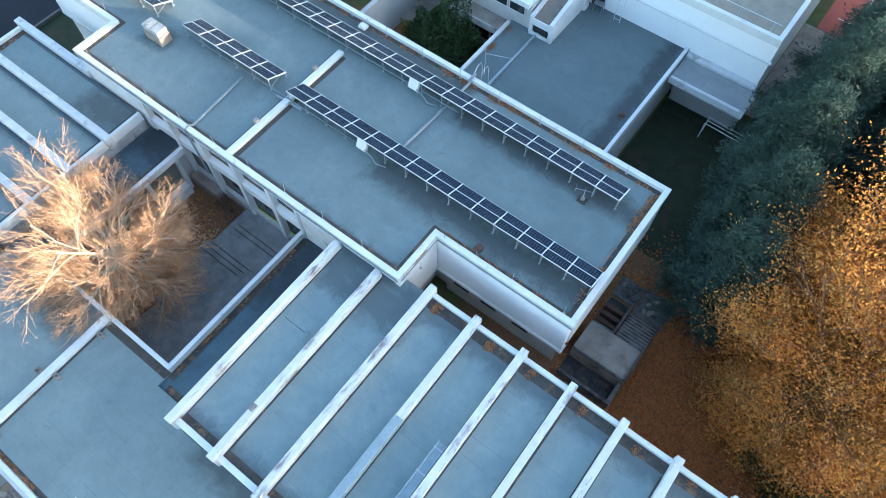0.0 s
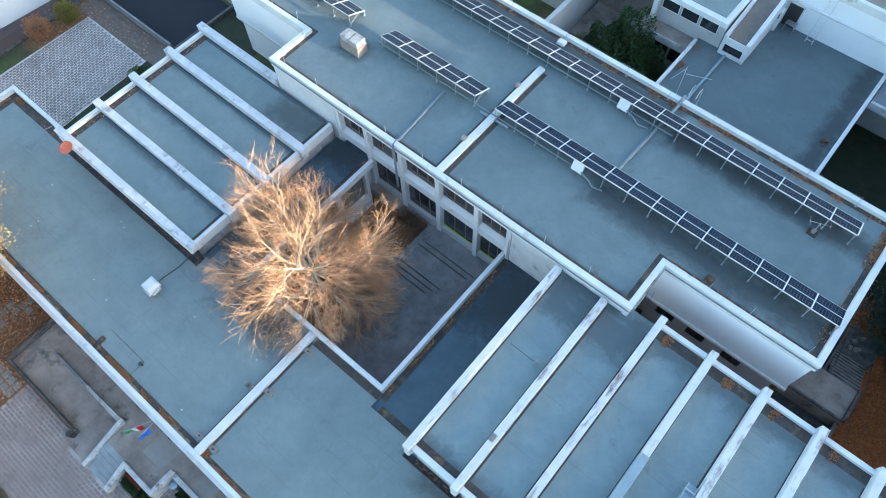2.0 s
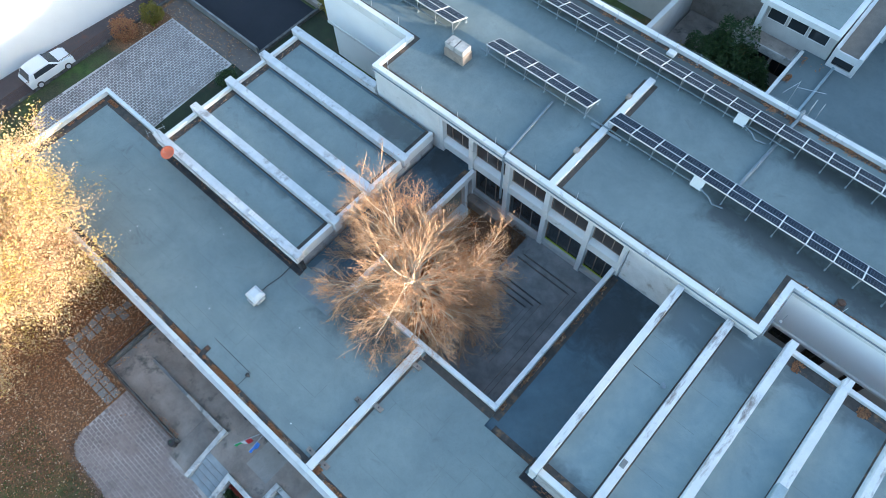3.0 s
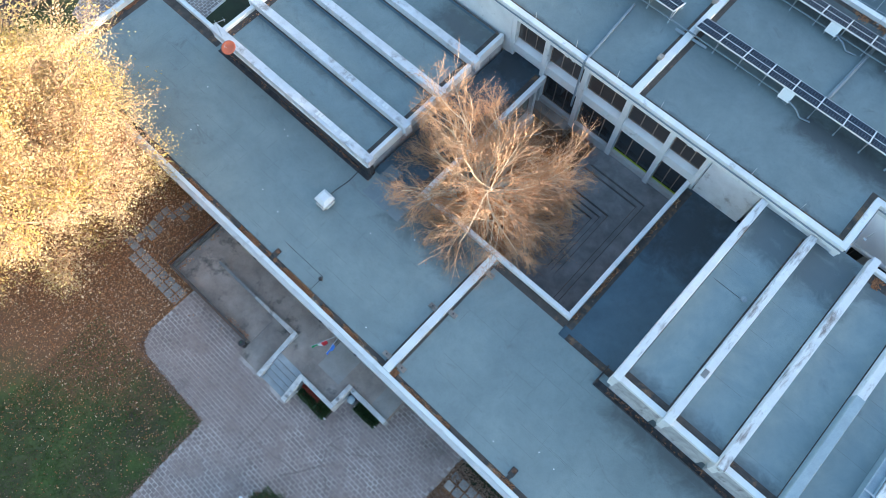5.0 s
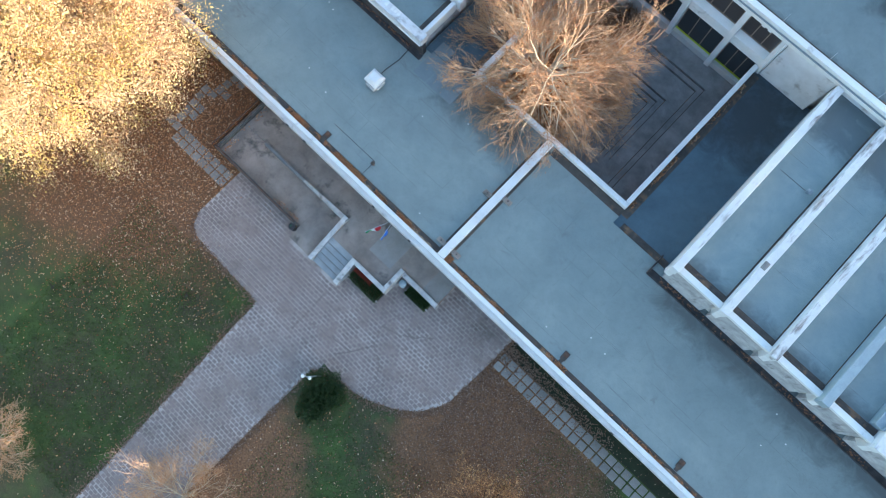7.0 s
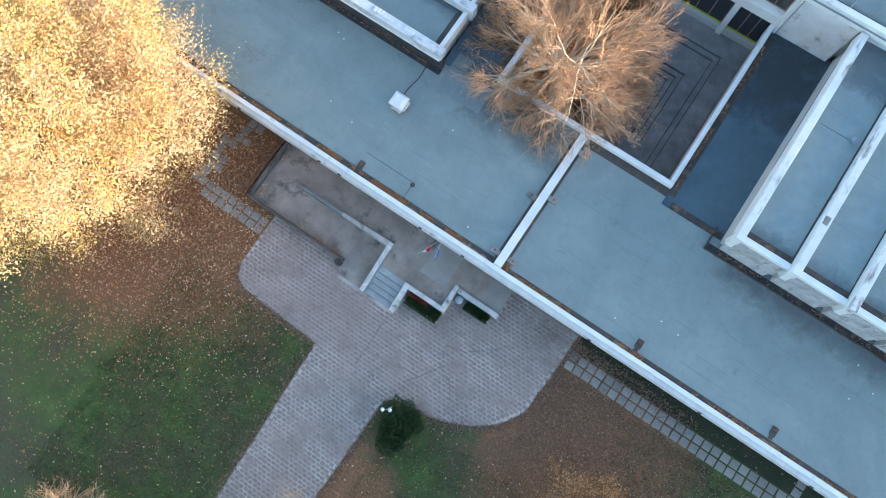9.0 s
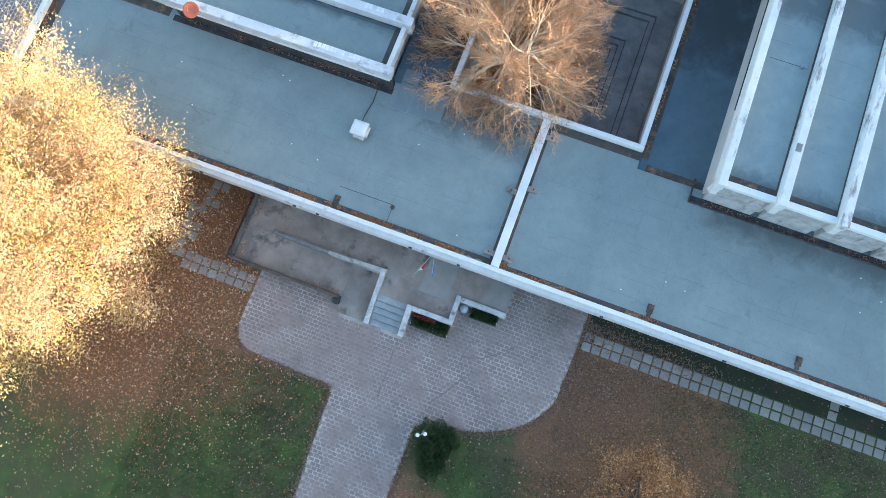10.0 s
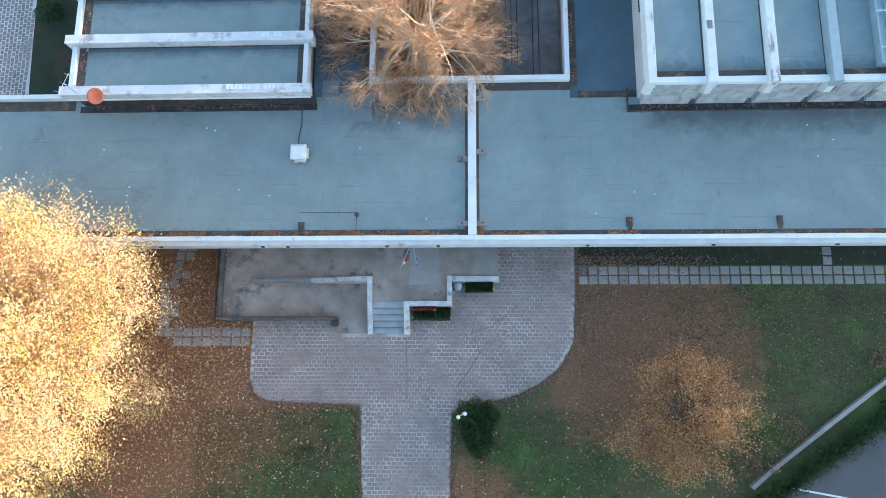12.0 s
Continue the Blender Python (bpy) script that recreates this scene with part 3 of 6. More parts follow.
part("gutter_strip", MB().box(-29.28, -23.0, 7.9, 8.5, FZ, FZ + 0.006), M_GUTTER, front)
part("gutter_strip", MB().box(0.37, 5.5, 8.78, 9.27, FZ, FZ + 0.006), M_GUTTER, front)
part("tar_strip", MB().box(-22.7, -8.85, 7.76, 8.15, FZ, FZ + 0.007), M_TAR, front, "black tar strip with leaf dirt")
part("tar_strip", MB().box(8.7, 42, 7.5, 7.85, FZ, FZ + 0.007), M_TAR, front, "black tar strip with leaf dirt")
part("tar_strip", MB().box(-0.42, -0.27, 0.6, 8.9, FZ, FZ + 0.007), M_GUTTER, front)
part("tar_strip", MB().box(0.21, 0.36, 0.6, 8.9, FZ, FZ + 0.007), M_GUTTER, front)
part("repair_seam", MB().box(-9.6, -6.4, 1.72, 1.75, FZ, FZ + 0.005).box(-6.43, -6.40, 0.7, 1.72, FZ, FZ + 0.005), M_TAR, front)
for k in range(7):
    x = -8.6 + (k % 3) * 0.98
    y = 7.05 + (k // 3) * 0.85
    part("repair_tile", MB().cbox(x, x + 0.94, y, y + 0.81, FZ, FZ + 0.012, 0.004), M_ROOF_B, front)
seams = MB()
for k in range(44):
    x, y = RNG.uniform(-28, 30), RNG.uniform(1.2, 6.8)
    if abs(x) > 1.5:
        if k % 3:
            seams.box(x, x + RNG.uniform(0.5, 2.6), y, y + 0.014, FZ, FZ + 0.005)
        else:
            seams.box(x, x + 0.014, y, y + RNG.uniform(0.4, 1.3), FZ, FZ + 0.005)
for row in range(7):
    x = -29.0
    while x < 34:
        L = RNG.uniform(0.8, 3.4)
        if RNG.random() < 0.38 and not (-0.8 < x < 0.5 or x < 0 < x + L):
            seams.box(x, x + L, 1.35 + 0.93 * row, 1.364 + 0.93 * row, FZ, FZ + 0.004)
        if RNG.random() < 0.20 and not -0.8 < x < 0.5:
            seams.box(x, x + 0.014, 1.37 + 0.93 * row, 2.27 + 0.93 * row, FZ, FZ + 0.004)
        x += L
part("sheet_seams", seams, M_SEAM, front, kind="stuff")
def silt(x0, x1, y0, y1, seed):
    """A dried drift of sand with a ragged edge."""
    k = 14
    far = [(x1 + (x0 - x1) * q / k, y1 - (y1 - y0) * (0.15 + 0.8 * abs(noise.noise((q * 0.45, seed * 3.1, 0)))) * min(1.0, 0.25 + min(q, k - q) / 3)) for q in range(k + 1)]
    return MB().prism([(x0, y0 - 0.004), (x1, y0 - 0.004)] + [(x, max(y0 + 0.01, y0 + (y1 - y))) for x, y in far], FZ + 0.007, FZ + 0.012)


for q, (x0, x1, w) in enumerate(((-15.2, -12.6, 0.24), (-6.2, -4.4, 0.30), (-2.4, -0.7, 0.34), (0.9, 2.3, 0.30), (2.6, 4.2, 0.24), (7.2, 8.6, 0.30), (14.8, 17.6, 0.28), (18.2, 21.5, 0.24), (23.6, 26.4, 0.30))):
    part("silt_drift", silt(x0, x1, 0.39, 0.39 + w, q), M_SILT, front, "dried tan silt in the gutter")
scatter("gutter_leaves", [(-19, -14.2, 0.40, 0.62), (-12.2, -9.6, 0.40, 0.68), (-9.3, -6.0, 0.40, 0.68), (-5.2, -2.0, 0.40, 0.62), (0.25, 0.6, 0.42, 0.8), (-29.5, -28.5, 8.1, 8.4), (-29.9, -29.7, 5, 8)], 7000, 0.05, L_DRIFT, FZ + 0.012, front, "drifted orange leaves", seed=3, tilt=0.4, fill=0.2)
scatter("gutter_leaves", [(8.8, 30, 7.52, 7.8), (-22, -9, 7.95, 8.14)], 900, 0.045, L_DRIFT, FZ + 0.012, front, "drifted orange leaves", seed=6, tilt=0.4)
scatter("gutter_leaves", [(1.0, 4.6, 0.40, 0.60), (7.6, 9.0, 0.40, 0.66), (12, 18, 0.40, 0.56), (19.5, 26, 0.40, 0.56)], 1300, 0.05, L_DRIFT, FZ + 0.012, front, "drifted orange leaves", seed=4, tilt=0.4, fill=0.1)


for k in range(18):
    t = tagged(new("roof_pebble", MB().cbox(-0.035, 0.035, -0.03, 0.03, 0, 0.04, 0.012).mesh("roof_pebble", M_WHITE)), "small pale pebble lying on the roof sheet", "pebble", "roof pebbles")
    t.matrix_world = pose(RNG.uniform(-28, -1) if k % 3 else RNG.uniform(1, 24), RNG.uniform(1.2, 7), FZ, 0, 0, RNG.uniform(0, 90))


def bracket(x, y, s):
    t = thing("steel_bracket", "grey steel bracket clamped to the joint cover", "bracket", group="joint brackets")
    part("plate", MB().cbox(x if s > 0 else x - 0.55, x + 0.55 if s > 0 else x, y - 0.14, y + 0.14, FZ, FZ + 0.16, 0.02), M_CONC, t)
    part("bolt", MB().tube([(x + s * 0.32, y, FZ + 0.16), (x + s * 0.32, y, FZ + 0.26)], 0.045, 8), M_DARK, t)


for x, y, s in ((-0.28, 4.72, -1), (0.22, 5.15, 1), (-0.28, 1.05, -1), (0.22, 1.05, 1), (0.22, 8.3, 1)):
    bracket(x, y, s)


def roof_drain(x, y, z, w=0.34, d=0.5):
    t = thing("roof_drain", "rusty leaf guard over a roof drain", "roof drain", group="roof drains")
    part("guard", MB().tube([(x, y + d * 0.15, z + 0.05), (x, y + d * 0.15, z + 0.16), (x, y + d * 0.15, z + 0.24)], [w * 0.42, w * 0.36, w * 0.16], 10), M_RUST, t)
    part("collar", MB().cbox(x - w / 2, x + w / 2, y - d / 2, y + d / 2, z, z + 0.05, 0.02).cbox(x - w * 0.3, x + w * 0.34, y - d / 2 - 0.2, y - d / 2 - 0.002, z, z + 0.03, 0.01), M_GUTTER, t)


for x, y in ((8.45, 1.12), (16.42, 1.15), (24.4, 1.15), (-9.45, 0.95)):
    roof_drain(x, y, FZ)
pipe = thing("vent_pipe", "short dark vent pipe on the roof", "vent pipe")
part("pipe", MB().tube([(-6.35, 1.55, FZ), (-6.35, 1.55, FZ + 0.3)], 0.07, 10), M_DARK, pipe)
part("hood", MB().tube([(-6.35, 1.55, FZ + 0.3), (-6.35, 1.55, FZ + 0.4)], [0.13, 0.06], 10), M_DARK, pipe)

fan = thing("roof_fan", "square white roof fan unit with side vents", "roof fan", (-9.68, 5.08, FZ))
part("kerb", MB().cbox(-0.36, 0.36, -0.36, 0.36, 0, 0.3), M_CONC, fan)
part("hood", MB().cbox(-0.43, 0.43, -0.4, 0.43, 0.42, 0.78, 0.17), M_WHITE, fan)
for x, y, w, d in ((0.40, 0, 0.12, 0.3), (-0.05, -0.42, 0.18, 0.1), (0.2, -0.42, 0.18, 0.1)):
    part("vent", MB().cbox(x - w, x + w, y - d, y + d, 0.22, 0.42, 0.03), M_WALL, fan)
part("cable", MB().tube([(-0.1, 0.4, 0.15), (-0.15, 1.0, 0.02), (0.0, 1.9, 0.02), (-0.05, 2.7, 0.02), (-0.1, 3.0, 0.02), (-0.1, 3.1, 0.6)], 0.025, 6), M_DARK, fan)

flag_cols = [[mat("flag_green", (0.02, 0.30, 0.10), None, 0.8, 1, 40, 0.1), mat("flag_white", (0.8, 0.8, 0.8), None, 0.8, 1, 40, 0.1), mat("flag_red", (0.62, 0.03, 0.04), None, 0.8, 1, 40, 0.1)], [mat("flag_blue", (0.03, 0.13, 0.50), None, 0.8, 1, 40, 0.1)]]
for i, (x, dx, dy) in enumerate(((-3.45, -0.45, -1.35), (-3.30, 0.28, -1.05))):
    t = thing("flag", "small tricolour flag on a pole at the eave" if i == 0 else "small blue flag on a pole at the eave", "flag", group="eave flags")
    tip = Vector((x + dx, -0.14 + dy, 3.9))
    base = Vector((x, -0.14, 3.35))
    part("pole", MB().tube([base, tip], 0.018, 6), M_METAL, t)
    n = len(flag_cols[i])
    for j in range(n):
        m = MB()
        for s in range(6):
            def at(u, w):
                p = base.lerp(tip, 1.0 - 0.62 * u)
                return p + Vector((0.05 * math.sin(5 * u + 4 * w), 0.06 * math.sin(6 * u), -0.62 * w + 0.05 * math.sin(7 * u)))
            u0, u1 = (j + s / 6) / n, (j + (s + 1) / 6) / n
            m.quad(at(u0, 0), at(u1, 0), at(u1, 0.5), at(u0, 0.5))
            m.quad(at(u0, 0.5), at(u1, 0.5), at(u1, 1), at(u0, 1))
        part("cloth", m, flag_cols[i][j], t)

# ---- link roofs round the courtyard ----
west = thing("link_wing_west", "glazed link wing with a flat dark roof", "building")
part("roof_deck", MB().box(-9.1, -5.85, 8.56, 20.85, 3.2, FZ - 0.02), M_ROOF_OLD, west, "dark roof sheet, darkest at its north end")
part("parapet_cap", MB().cbox(-5.86, -5.56, 9.565, 20.5, 3.42, 3.97), M_WHITE, west)
part("gutter_strip", MB().box(-6.35, -5.87, 9.4, 20.4, FZ - 0.02, FZ - 0.014), M_GUTTER, west)
for k in range(5):
    y = 9.45 + 2.55 * k
    part("column", MB().cbox(-6.0, -5.6, y - 0.14, y + 0.14, 0, 3.4), M_WHITE, west)
    if k < 4:
        window(west, (y + 0.15, y + 2.39, -5.93, -5.87, 0.85, 3.40), M_FRAME, 4, "y", "window with grey-green panes", M_GLASS_PALE)
        part("sill_wall", MB().cbox(-5.95, -5.25, y + 0.15, y + 2.39, 0, 0.84), M_WHITE, west)
part("wall", MB().box(-9.0, -6.2, 8.6, 20.8, 0, 3.2), M_WALL, west)
east = thing("link_wing_east", "link wing with a dark flat roof", "building")
part("roof_deck", MB().box(5.5, 9.3, 8.31, 20.85, 3.0, FZ - 0.12), M_ROOF_OLD, east, "dark roof sheet, darkest at its north end")
part("parapet_cap", MB().cbox(5.2, 5.48, 9.565, 20.6, 3.1, 3.97), M_WHITE, east)
part("gutter_strip", MB().box(5.49, 5.95, 9.0, 20.4, FZ - 0.12, FZ - 0.114), M_GUTTER, east)
part("gutter_strip", MB().box(5.96, 9.2, 8.32, 8.75, FZ - 0.12, FZ - 0.114), M_GUTTER, east)
part("wall", MB().box(5.36, 5.6, 9.2, 20.8, 0, 3.1), M_CONC, east)
scatter("gutter_leaves", [(5.5, 5.75, 9.6, 19.5)], 900, 0.05, L_FALLEN, FZ - 0.10, east, "drifted orange leaves", seed=5, tilt=0.4)
south = thing("courtyard_parapet", "white capped parapet along the courtyard", "parapet")
part("parapet_cap", MB().cbox(-5.86, -0.26, 9.28, 9.56, 3.1, 3.97), M_WHITE, south)
part("parapet_cap", MB().cbox(-0.255, 5.48, 9.28, 9.56, 3.1, 3.97), M_WHITE, south)
part("wall", MB().box(-5.8, 5.36, 9.32, 9.52, 0, 3.1), M_CONC, south)

terr = thing("courtyard_steps", "dark grey concrete seating steps in the courtyard", "steps")
for z, xw, yn, xe, ys in ((0.80, -0.2, 19.3, 4.15, 9.53), (0.66, -0.45, 18.95, 3.8, 9.53), (0.52, -0.9, 17.3, 2.85, 9.53)):
    part("step", MB().prism([(xe, ys), (5.35, ys), (5.35, 20.85), (xw, 20.85), (xw, yn), (xe, yn)], 0, z), M_CONCD, terr)
part("step", MB().prism([(-0.7, 9.53), (2.85, 9.53), (2.85, 12.0), (-0.4, 12.0)], 0, 0.518), M_CONCD, terr)
for z, xw, yn, xe in ((0.36, -1.15, 16.95, 2.5), (0.21, -1.4, 16.6, 2.15)):
    part("step", MB().prism([(xe, 12.0), (2.85, 12.0), (2.85, 17.3), (xw, 17.3), (xw, yn), (xe, yn)], 0, z), M_CONCD, terr)
# dark strips along the foot of each riser
for z, xw, yn, xe, ys in ((0.66, -0.2, 19.3, 4.15, 9.58), (0.52, -0.45, 18.95, 3.8, 9.58), (0.36, -0.9, 17.3, 2.85, 12.1), (0.21, -1.15, 16.95, 2.5, 12.1), (0.06, -1.4, 16.6, 2.15, 12.1)):
    part("riser_line", MB().box(xe - 0.045, xe - 0.002, ys, yn - 0.045, z, z + 0.006), M_GUTTER, terr)
    part("riser_line", MB().box(xw, xe - 0.002, yn - 0.045, yn - 0.002, z, z + 0.006), M_GUTTER, terr)
part("floor", MB().prism([(-1.0, 12.0), (2.15, 12.0), (2.15, 16.6), (-1.6, 16.6)], 0, 0.06), M_CONCD, terr)

# ---- classroom wing with beams ----
BY = (8.06, 11.17, 14.20, 17.33, 20.40)
lw = thing("classroom_wing", "flat roofed classroom wing with raised pale beams", "building")
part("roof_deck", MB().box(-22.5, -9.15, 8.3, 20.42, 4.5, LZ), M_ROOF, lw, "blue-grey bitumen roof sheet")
part("wall", MB().box(-22.3, -9.25, 8.45, 20.4, 0, 4.5), M_WALLS, lw)
for i, y in enumerate(BY):
    b = part("beam", MB().cbox(-22.9, -8.85 if i < 4 else -14.6, y, y + 0.5, 4.86 if i == 0 else 4.5, 5.42, 0.03), M_BEAM, lw, "weathered pale concrete beam")
    for x0, x1 in ((-22.92, -18.3), (-18.3, -13.6)) if i == 4 else ((-22.92, -18.3), (-18.3, -13.6), (-13.6, -8.83)):
        part("cap_sheet", MB().cbox(x0 + 0.004, max(x0 + 0.5, min(x1, -14.6 if i == 4 else 0)) - 0.004, y - 0.015, y + 0.515, 5.42, 5.445, 0.006), M_BEAM, b)
for i in range(4):
    y0, y1 = BY[i] + 0.52, BY[i + 1] - 0.02
    part("edge_cap", MB().cbox(-22.62, -22.34, y0, y1, 4.4, 5.12), M_WHITE, lw)
    part("edge_cap", MB().cbox(-9.38, -9.12, y0, y1, 4.4, 5.12), M_WHITE, lw)
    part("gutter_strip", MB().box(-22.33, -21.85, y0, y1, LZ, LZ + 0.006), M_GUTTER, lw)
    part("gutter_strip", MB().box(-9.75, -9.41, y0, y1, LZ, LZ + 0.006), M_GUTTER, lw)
    part("tar_strip", MB().box(-21.84, -9.76, y1 - 0.25, y1, LZ, LZ + 0.006), M_ROOF_OLD, lw)
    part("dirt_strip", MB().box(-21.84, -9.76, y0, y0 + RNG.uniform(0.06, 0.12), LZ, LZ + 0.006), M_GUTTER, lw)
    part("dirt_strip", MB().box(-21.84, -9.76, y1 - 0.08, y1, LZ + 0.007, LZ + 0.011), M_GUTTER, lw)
    scatter("gutter_leaves", [(-22.2, -21.8, y0, y1)], 60, 0.05, L_FALLEN, LZ + 0.01, lw, "drifted leaves", seed=11 + i, tilt=0.4)
part("drip_edge", MB().cbox(-22.75, -8.95, 8.0, 8.09, 4.74, 4.855, 0.02), M_WHITE, lw)
# the near-black colour also paints the shadow of the recess under the beam
part("wall_base", MB().box(-22.35, -8.9, 8.16, 8.44, FZ + 0.008, 4.85), M_TAR, lw, "dirty black wall base with the recess shade in its colour")

for x0, n, y in ((-13.4, 13, 8.40), (-11.6, 5, 11.5)):
    for k in range(n):
        if RNG.random() < 0.88:
            t = tagged(new("loose_tile", MB().cbox(-0.09, 0.09, -0.15, 0.15, 0, 0.03, 0.006).mesh("loose_tile", M_WHITE)), "small pale tile lying on a roof beam", "tile", "tiles on the beam")
            t.matrix_world = pose(x0 + 0.23 * k, y + RNG.uniform(-0.02, 0.02), 5.446, 0, 0, RNG.uniform(-9, 9))

dish = thing("satellite_dish", "round orange satellite dish on a short mast", "satellite dish", (-20.5, 7.95, 5.0))
dm = MB()
dm.v = [(0.0, 0.0, 1.1)] + [(0.45 * i / 5 * math.cos(math.pi * j / 14), 0.45 * i / 5 * math.sin(math.pi * j / 14), 0.32 * (0.45 * i / 5) ** 2 + 1.1) for i in range(1, 6) for j in range(28)]
dm.f = [(0, 1 + j, 1 + (j + 1) % 28) for j in range(28)]
dm.f += [(1 + 28 * i + j, 29 + 28 * i + j, 29 + 28 * i + (j + 1) % 28, 1 + 28 * i + (j + 1) % 28) for i in range(4) for j in range(28)]
plate = part("reflector", dm, M_ORANGE, dish, "orange dish", True)
plate.matrix_local = pose(0, 0, 0, 14, 6, 0)
so = plate.modifiers.new("thickness", "SOLIDIFY")
so.thickness = 0.02
part("mast", MB().tube([(0, 0.35, 0.44), (0, 0.3, 0.7), (0, 0.12, 1.0)], 0.03, 8), M_METAL, dish)
part("feed_arm", MB().tube([(0, -0.3, 1.05), (0.1, -0.5, 1.35), (0.12, -0.35, 1.55)], 0.016, 6), M_METAL, dish)


def yagi(x, y, z, h, turn, label, group="aerials"):
    t = thing("tv_aerial", label, "aerial", (x, y, z), group)
    part("mast", MB().tube([(0, 0, 0), (0, 0, h)], 0.022, 6), M_METAL, t)
    c, s = math.cos(radians(turn)), math.sin(radians(turn))
    part("boom", MB().tube([(-0.6 * c, -0.6 * s, h - 0.05), (0.6 * c, 0.6 * s, h - 0.05)], 0.014, 6), M_METAL, t)
    for k in (0, 3, 6):
        u = -0.55 + 0.18 * k
        L = 0.32 - 0.02 * k
        part("element", MB().tube([(u * c + L * s, u * s - L * c, h - 0.03), (u * c - L * s, u * s + L * c, h - 0.03)], 0.008, 4), M_METAL, t)
    return t


yagi(-21.85, 8.15, 5.44, 1.3, 70, "thin metal aerial beside the dish on the beam")

# ---- hall wing with beams ----
def corbel(x):
    """A bracket under a beam's end that slopes back to the wall."""
    a, b = x + 0.05, x + 0.37
    m = MB().quad((a, 7.86, 5.2), (b, 7.86, 5.2), (b, 7.40, 5.9), (a, 7.40, 5.9))
    m.quad((a, 7.40, 5.9), (b, 7.40, 5.9), (b, 7.46, 6.55), (a, 7.46, 6.55))
    m.quad((a, 7.86, 5.2), (a, 7.40, 5.9), (a, 7.46, 6.55), (a, 7.86, 6.55))
    return m.quad((b, 7.86, 6.55), (b, 7.46, 6.55), (b, 7.40, 5.9), (b, 7.86, 5.2))


rw = thing("hall_wing", "tall flat roofed hall with raised white beams", "building")
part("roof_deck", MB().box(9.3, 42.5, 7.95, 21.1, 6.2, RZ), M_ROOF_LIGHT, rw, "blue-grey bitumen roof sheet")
part("wall", MB().box(9.25, 42, 8.15, 20.9, 0, 6.2), M_WALL, rw)
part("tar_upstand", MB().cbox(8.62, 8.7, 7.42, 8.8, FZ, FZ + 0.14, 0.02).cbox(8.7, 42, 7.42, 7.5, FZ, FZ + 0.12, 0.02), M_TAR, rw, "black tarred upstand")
window(rw, (12.6, 19.6, 9.17, 9.24, 5.1, 6.08), M_DARK, 5, "y", "dark strip window")
for k in range(11):
    x = 8.93 + 3.06 * k
    yn = 20.38 if k < 2 else 21.52
    b = part("beam", MB().cbox(x, x + 0.42, 7.45, yn, 6.55, 7.25, 0.025), M_HALLBEAM, rw, "white painted concrete beam with grey stains")
    part("corbel", corbel(x), M_WHITE, b)
    part("edge_cap", MB().cbox(x + 0.425, x + 3.055, 7.62, 7.95, 6.58, 6.85), M_WHITE, rw)
    part("wall_panel", MB().box(x + 0.425, x + 3.055, 7.86, 8.14, FZ + 0.01, 6.575), M_WALLS, rw)
    part("dirt_strip", MB().box(x + 0.425, x + 0.425 + RNG.uniform(0.07, 0.14), 8.37, 20.3, RZ, RZ + 0.005), M_GUTTER, rw)
    part("dirt_strip", MB().box(x + 3.055 - RNG.uniform(0.06, 0.12), x + 3.055, 8.37, 20.3, RZ, RZ + 0.005), M_GUTTER, rw)
    part("gutter_strip", MB().box(x + 0.425, x + 3.055, 7.96, 8.36, RZ, RZ + 0.006), M_GUTTER, rw)
    if k > 1:
        part("edge_cap", MB().cbox(x + 0.425, x + 3.055, 21.06, 21.34, 6.1, 6.85), M_WHITE, rw)
        part("gutter_strip", MB().box(x + 0.425, x + 3.055, 20.45, 21.05, RZ, RZ + 0.006), M_GUTTER, rw)
        q = RNG.uniform(0.5, 1.7)
        scatter("gutter_leaves", [(x + q, x + q + 0.6, 20.5, 20.95), (x + q + 0.1, x + q + 0.45, 20.35, 21.04)], 420, 0.05, L_DRIFT, RZ + 0.01, rw, "drifted orange leaves", seed=30 + k, tilt=0.4)
part("beam_sheathing", MB().cbox(18.08, 18.56, 7.4, 14.7, 6.62, 7.29, 0.03), M_SHEET, rw, "grey sheet metal over a beam")
part("parapet_cap", MB().cbox(8.95, 9.30, 8.0, 20.4, 6.2, 6.58), M_WHITE, rw)
hs = MB()
for k in range(9):
    for j in range(11):
        if RNG.random() < 0.25:
            y = 9.1 + 1.02 * j + RNG.uniform(-0.05, 0.05)
            hs.box(9.5 + 3.06 * k, 9.5 + 3.06 * k + RNG.uniform(0.9, 2.3), y, y + 0.014, RZ, RZ + 0.004)
part("sheet_seams", hs, M_SEAM, rw, kind="stuff")
duct = thing("metal_channel", "grey sheet metal channel lying along a beam", "metal channel")
part("channel", MB().box(20.60, 21.12, 8.4, 15.0, RZ + 0.01, RZ + 0.42).box(20.60, 20.66, 8.4, 15.0, RZ + 0.42, RZ + 0.56).box(21.06, 21.12, 8.4, 15.0, RZ + 0.42, RZ + 0.56), M_SHEET, duct)
for y in (9.2, 11.2, 13.2, 14.6):
    part("strap", MB().box(20.58, 21.14, y, y + 0.08, RZ + 0.565, RZ + 0.585), M_METAL, duct)
rv = thing("vent_pipe", "small grey vent cowl on the hall roof", "vent pipe", (11.43, 15.25, RZ))
part("pipe", MB().tube([(0, 0, 0), (0, 0, 0.22)], 0.09, 10), M_PVC, rv)
part("hood", MB().tube([(0, 0, 0.2), (0.1, -0.1, 0.36)], [0.15, 0.11], 10), M_PVC, rv)
part("crack", MB().box(-1.7, 0, -0.02, 0.01, 0, 0.004), M_DARK, rv)
stone = thing("stone_block", "small grey stone lying on a roof beam", "stone", (12.14, 10.57, 7.25))
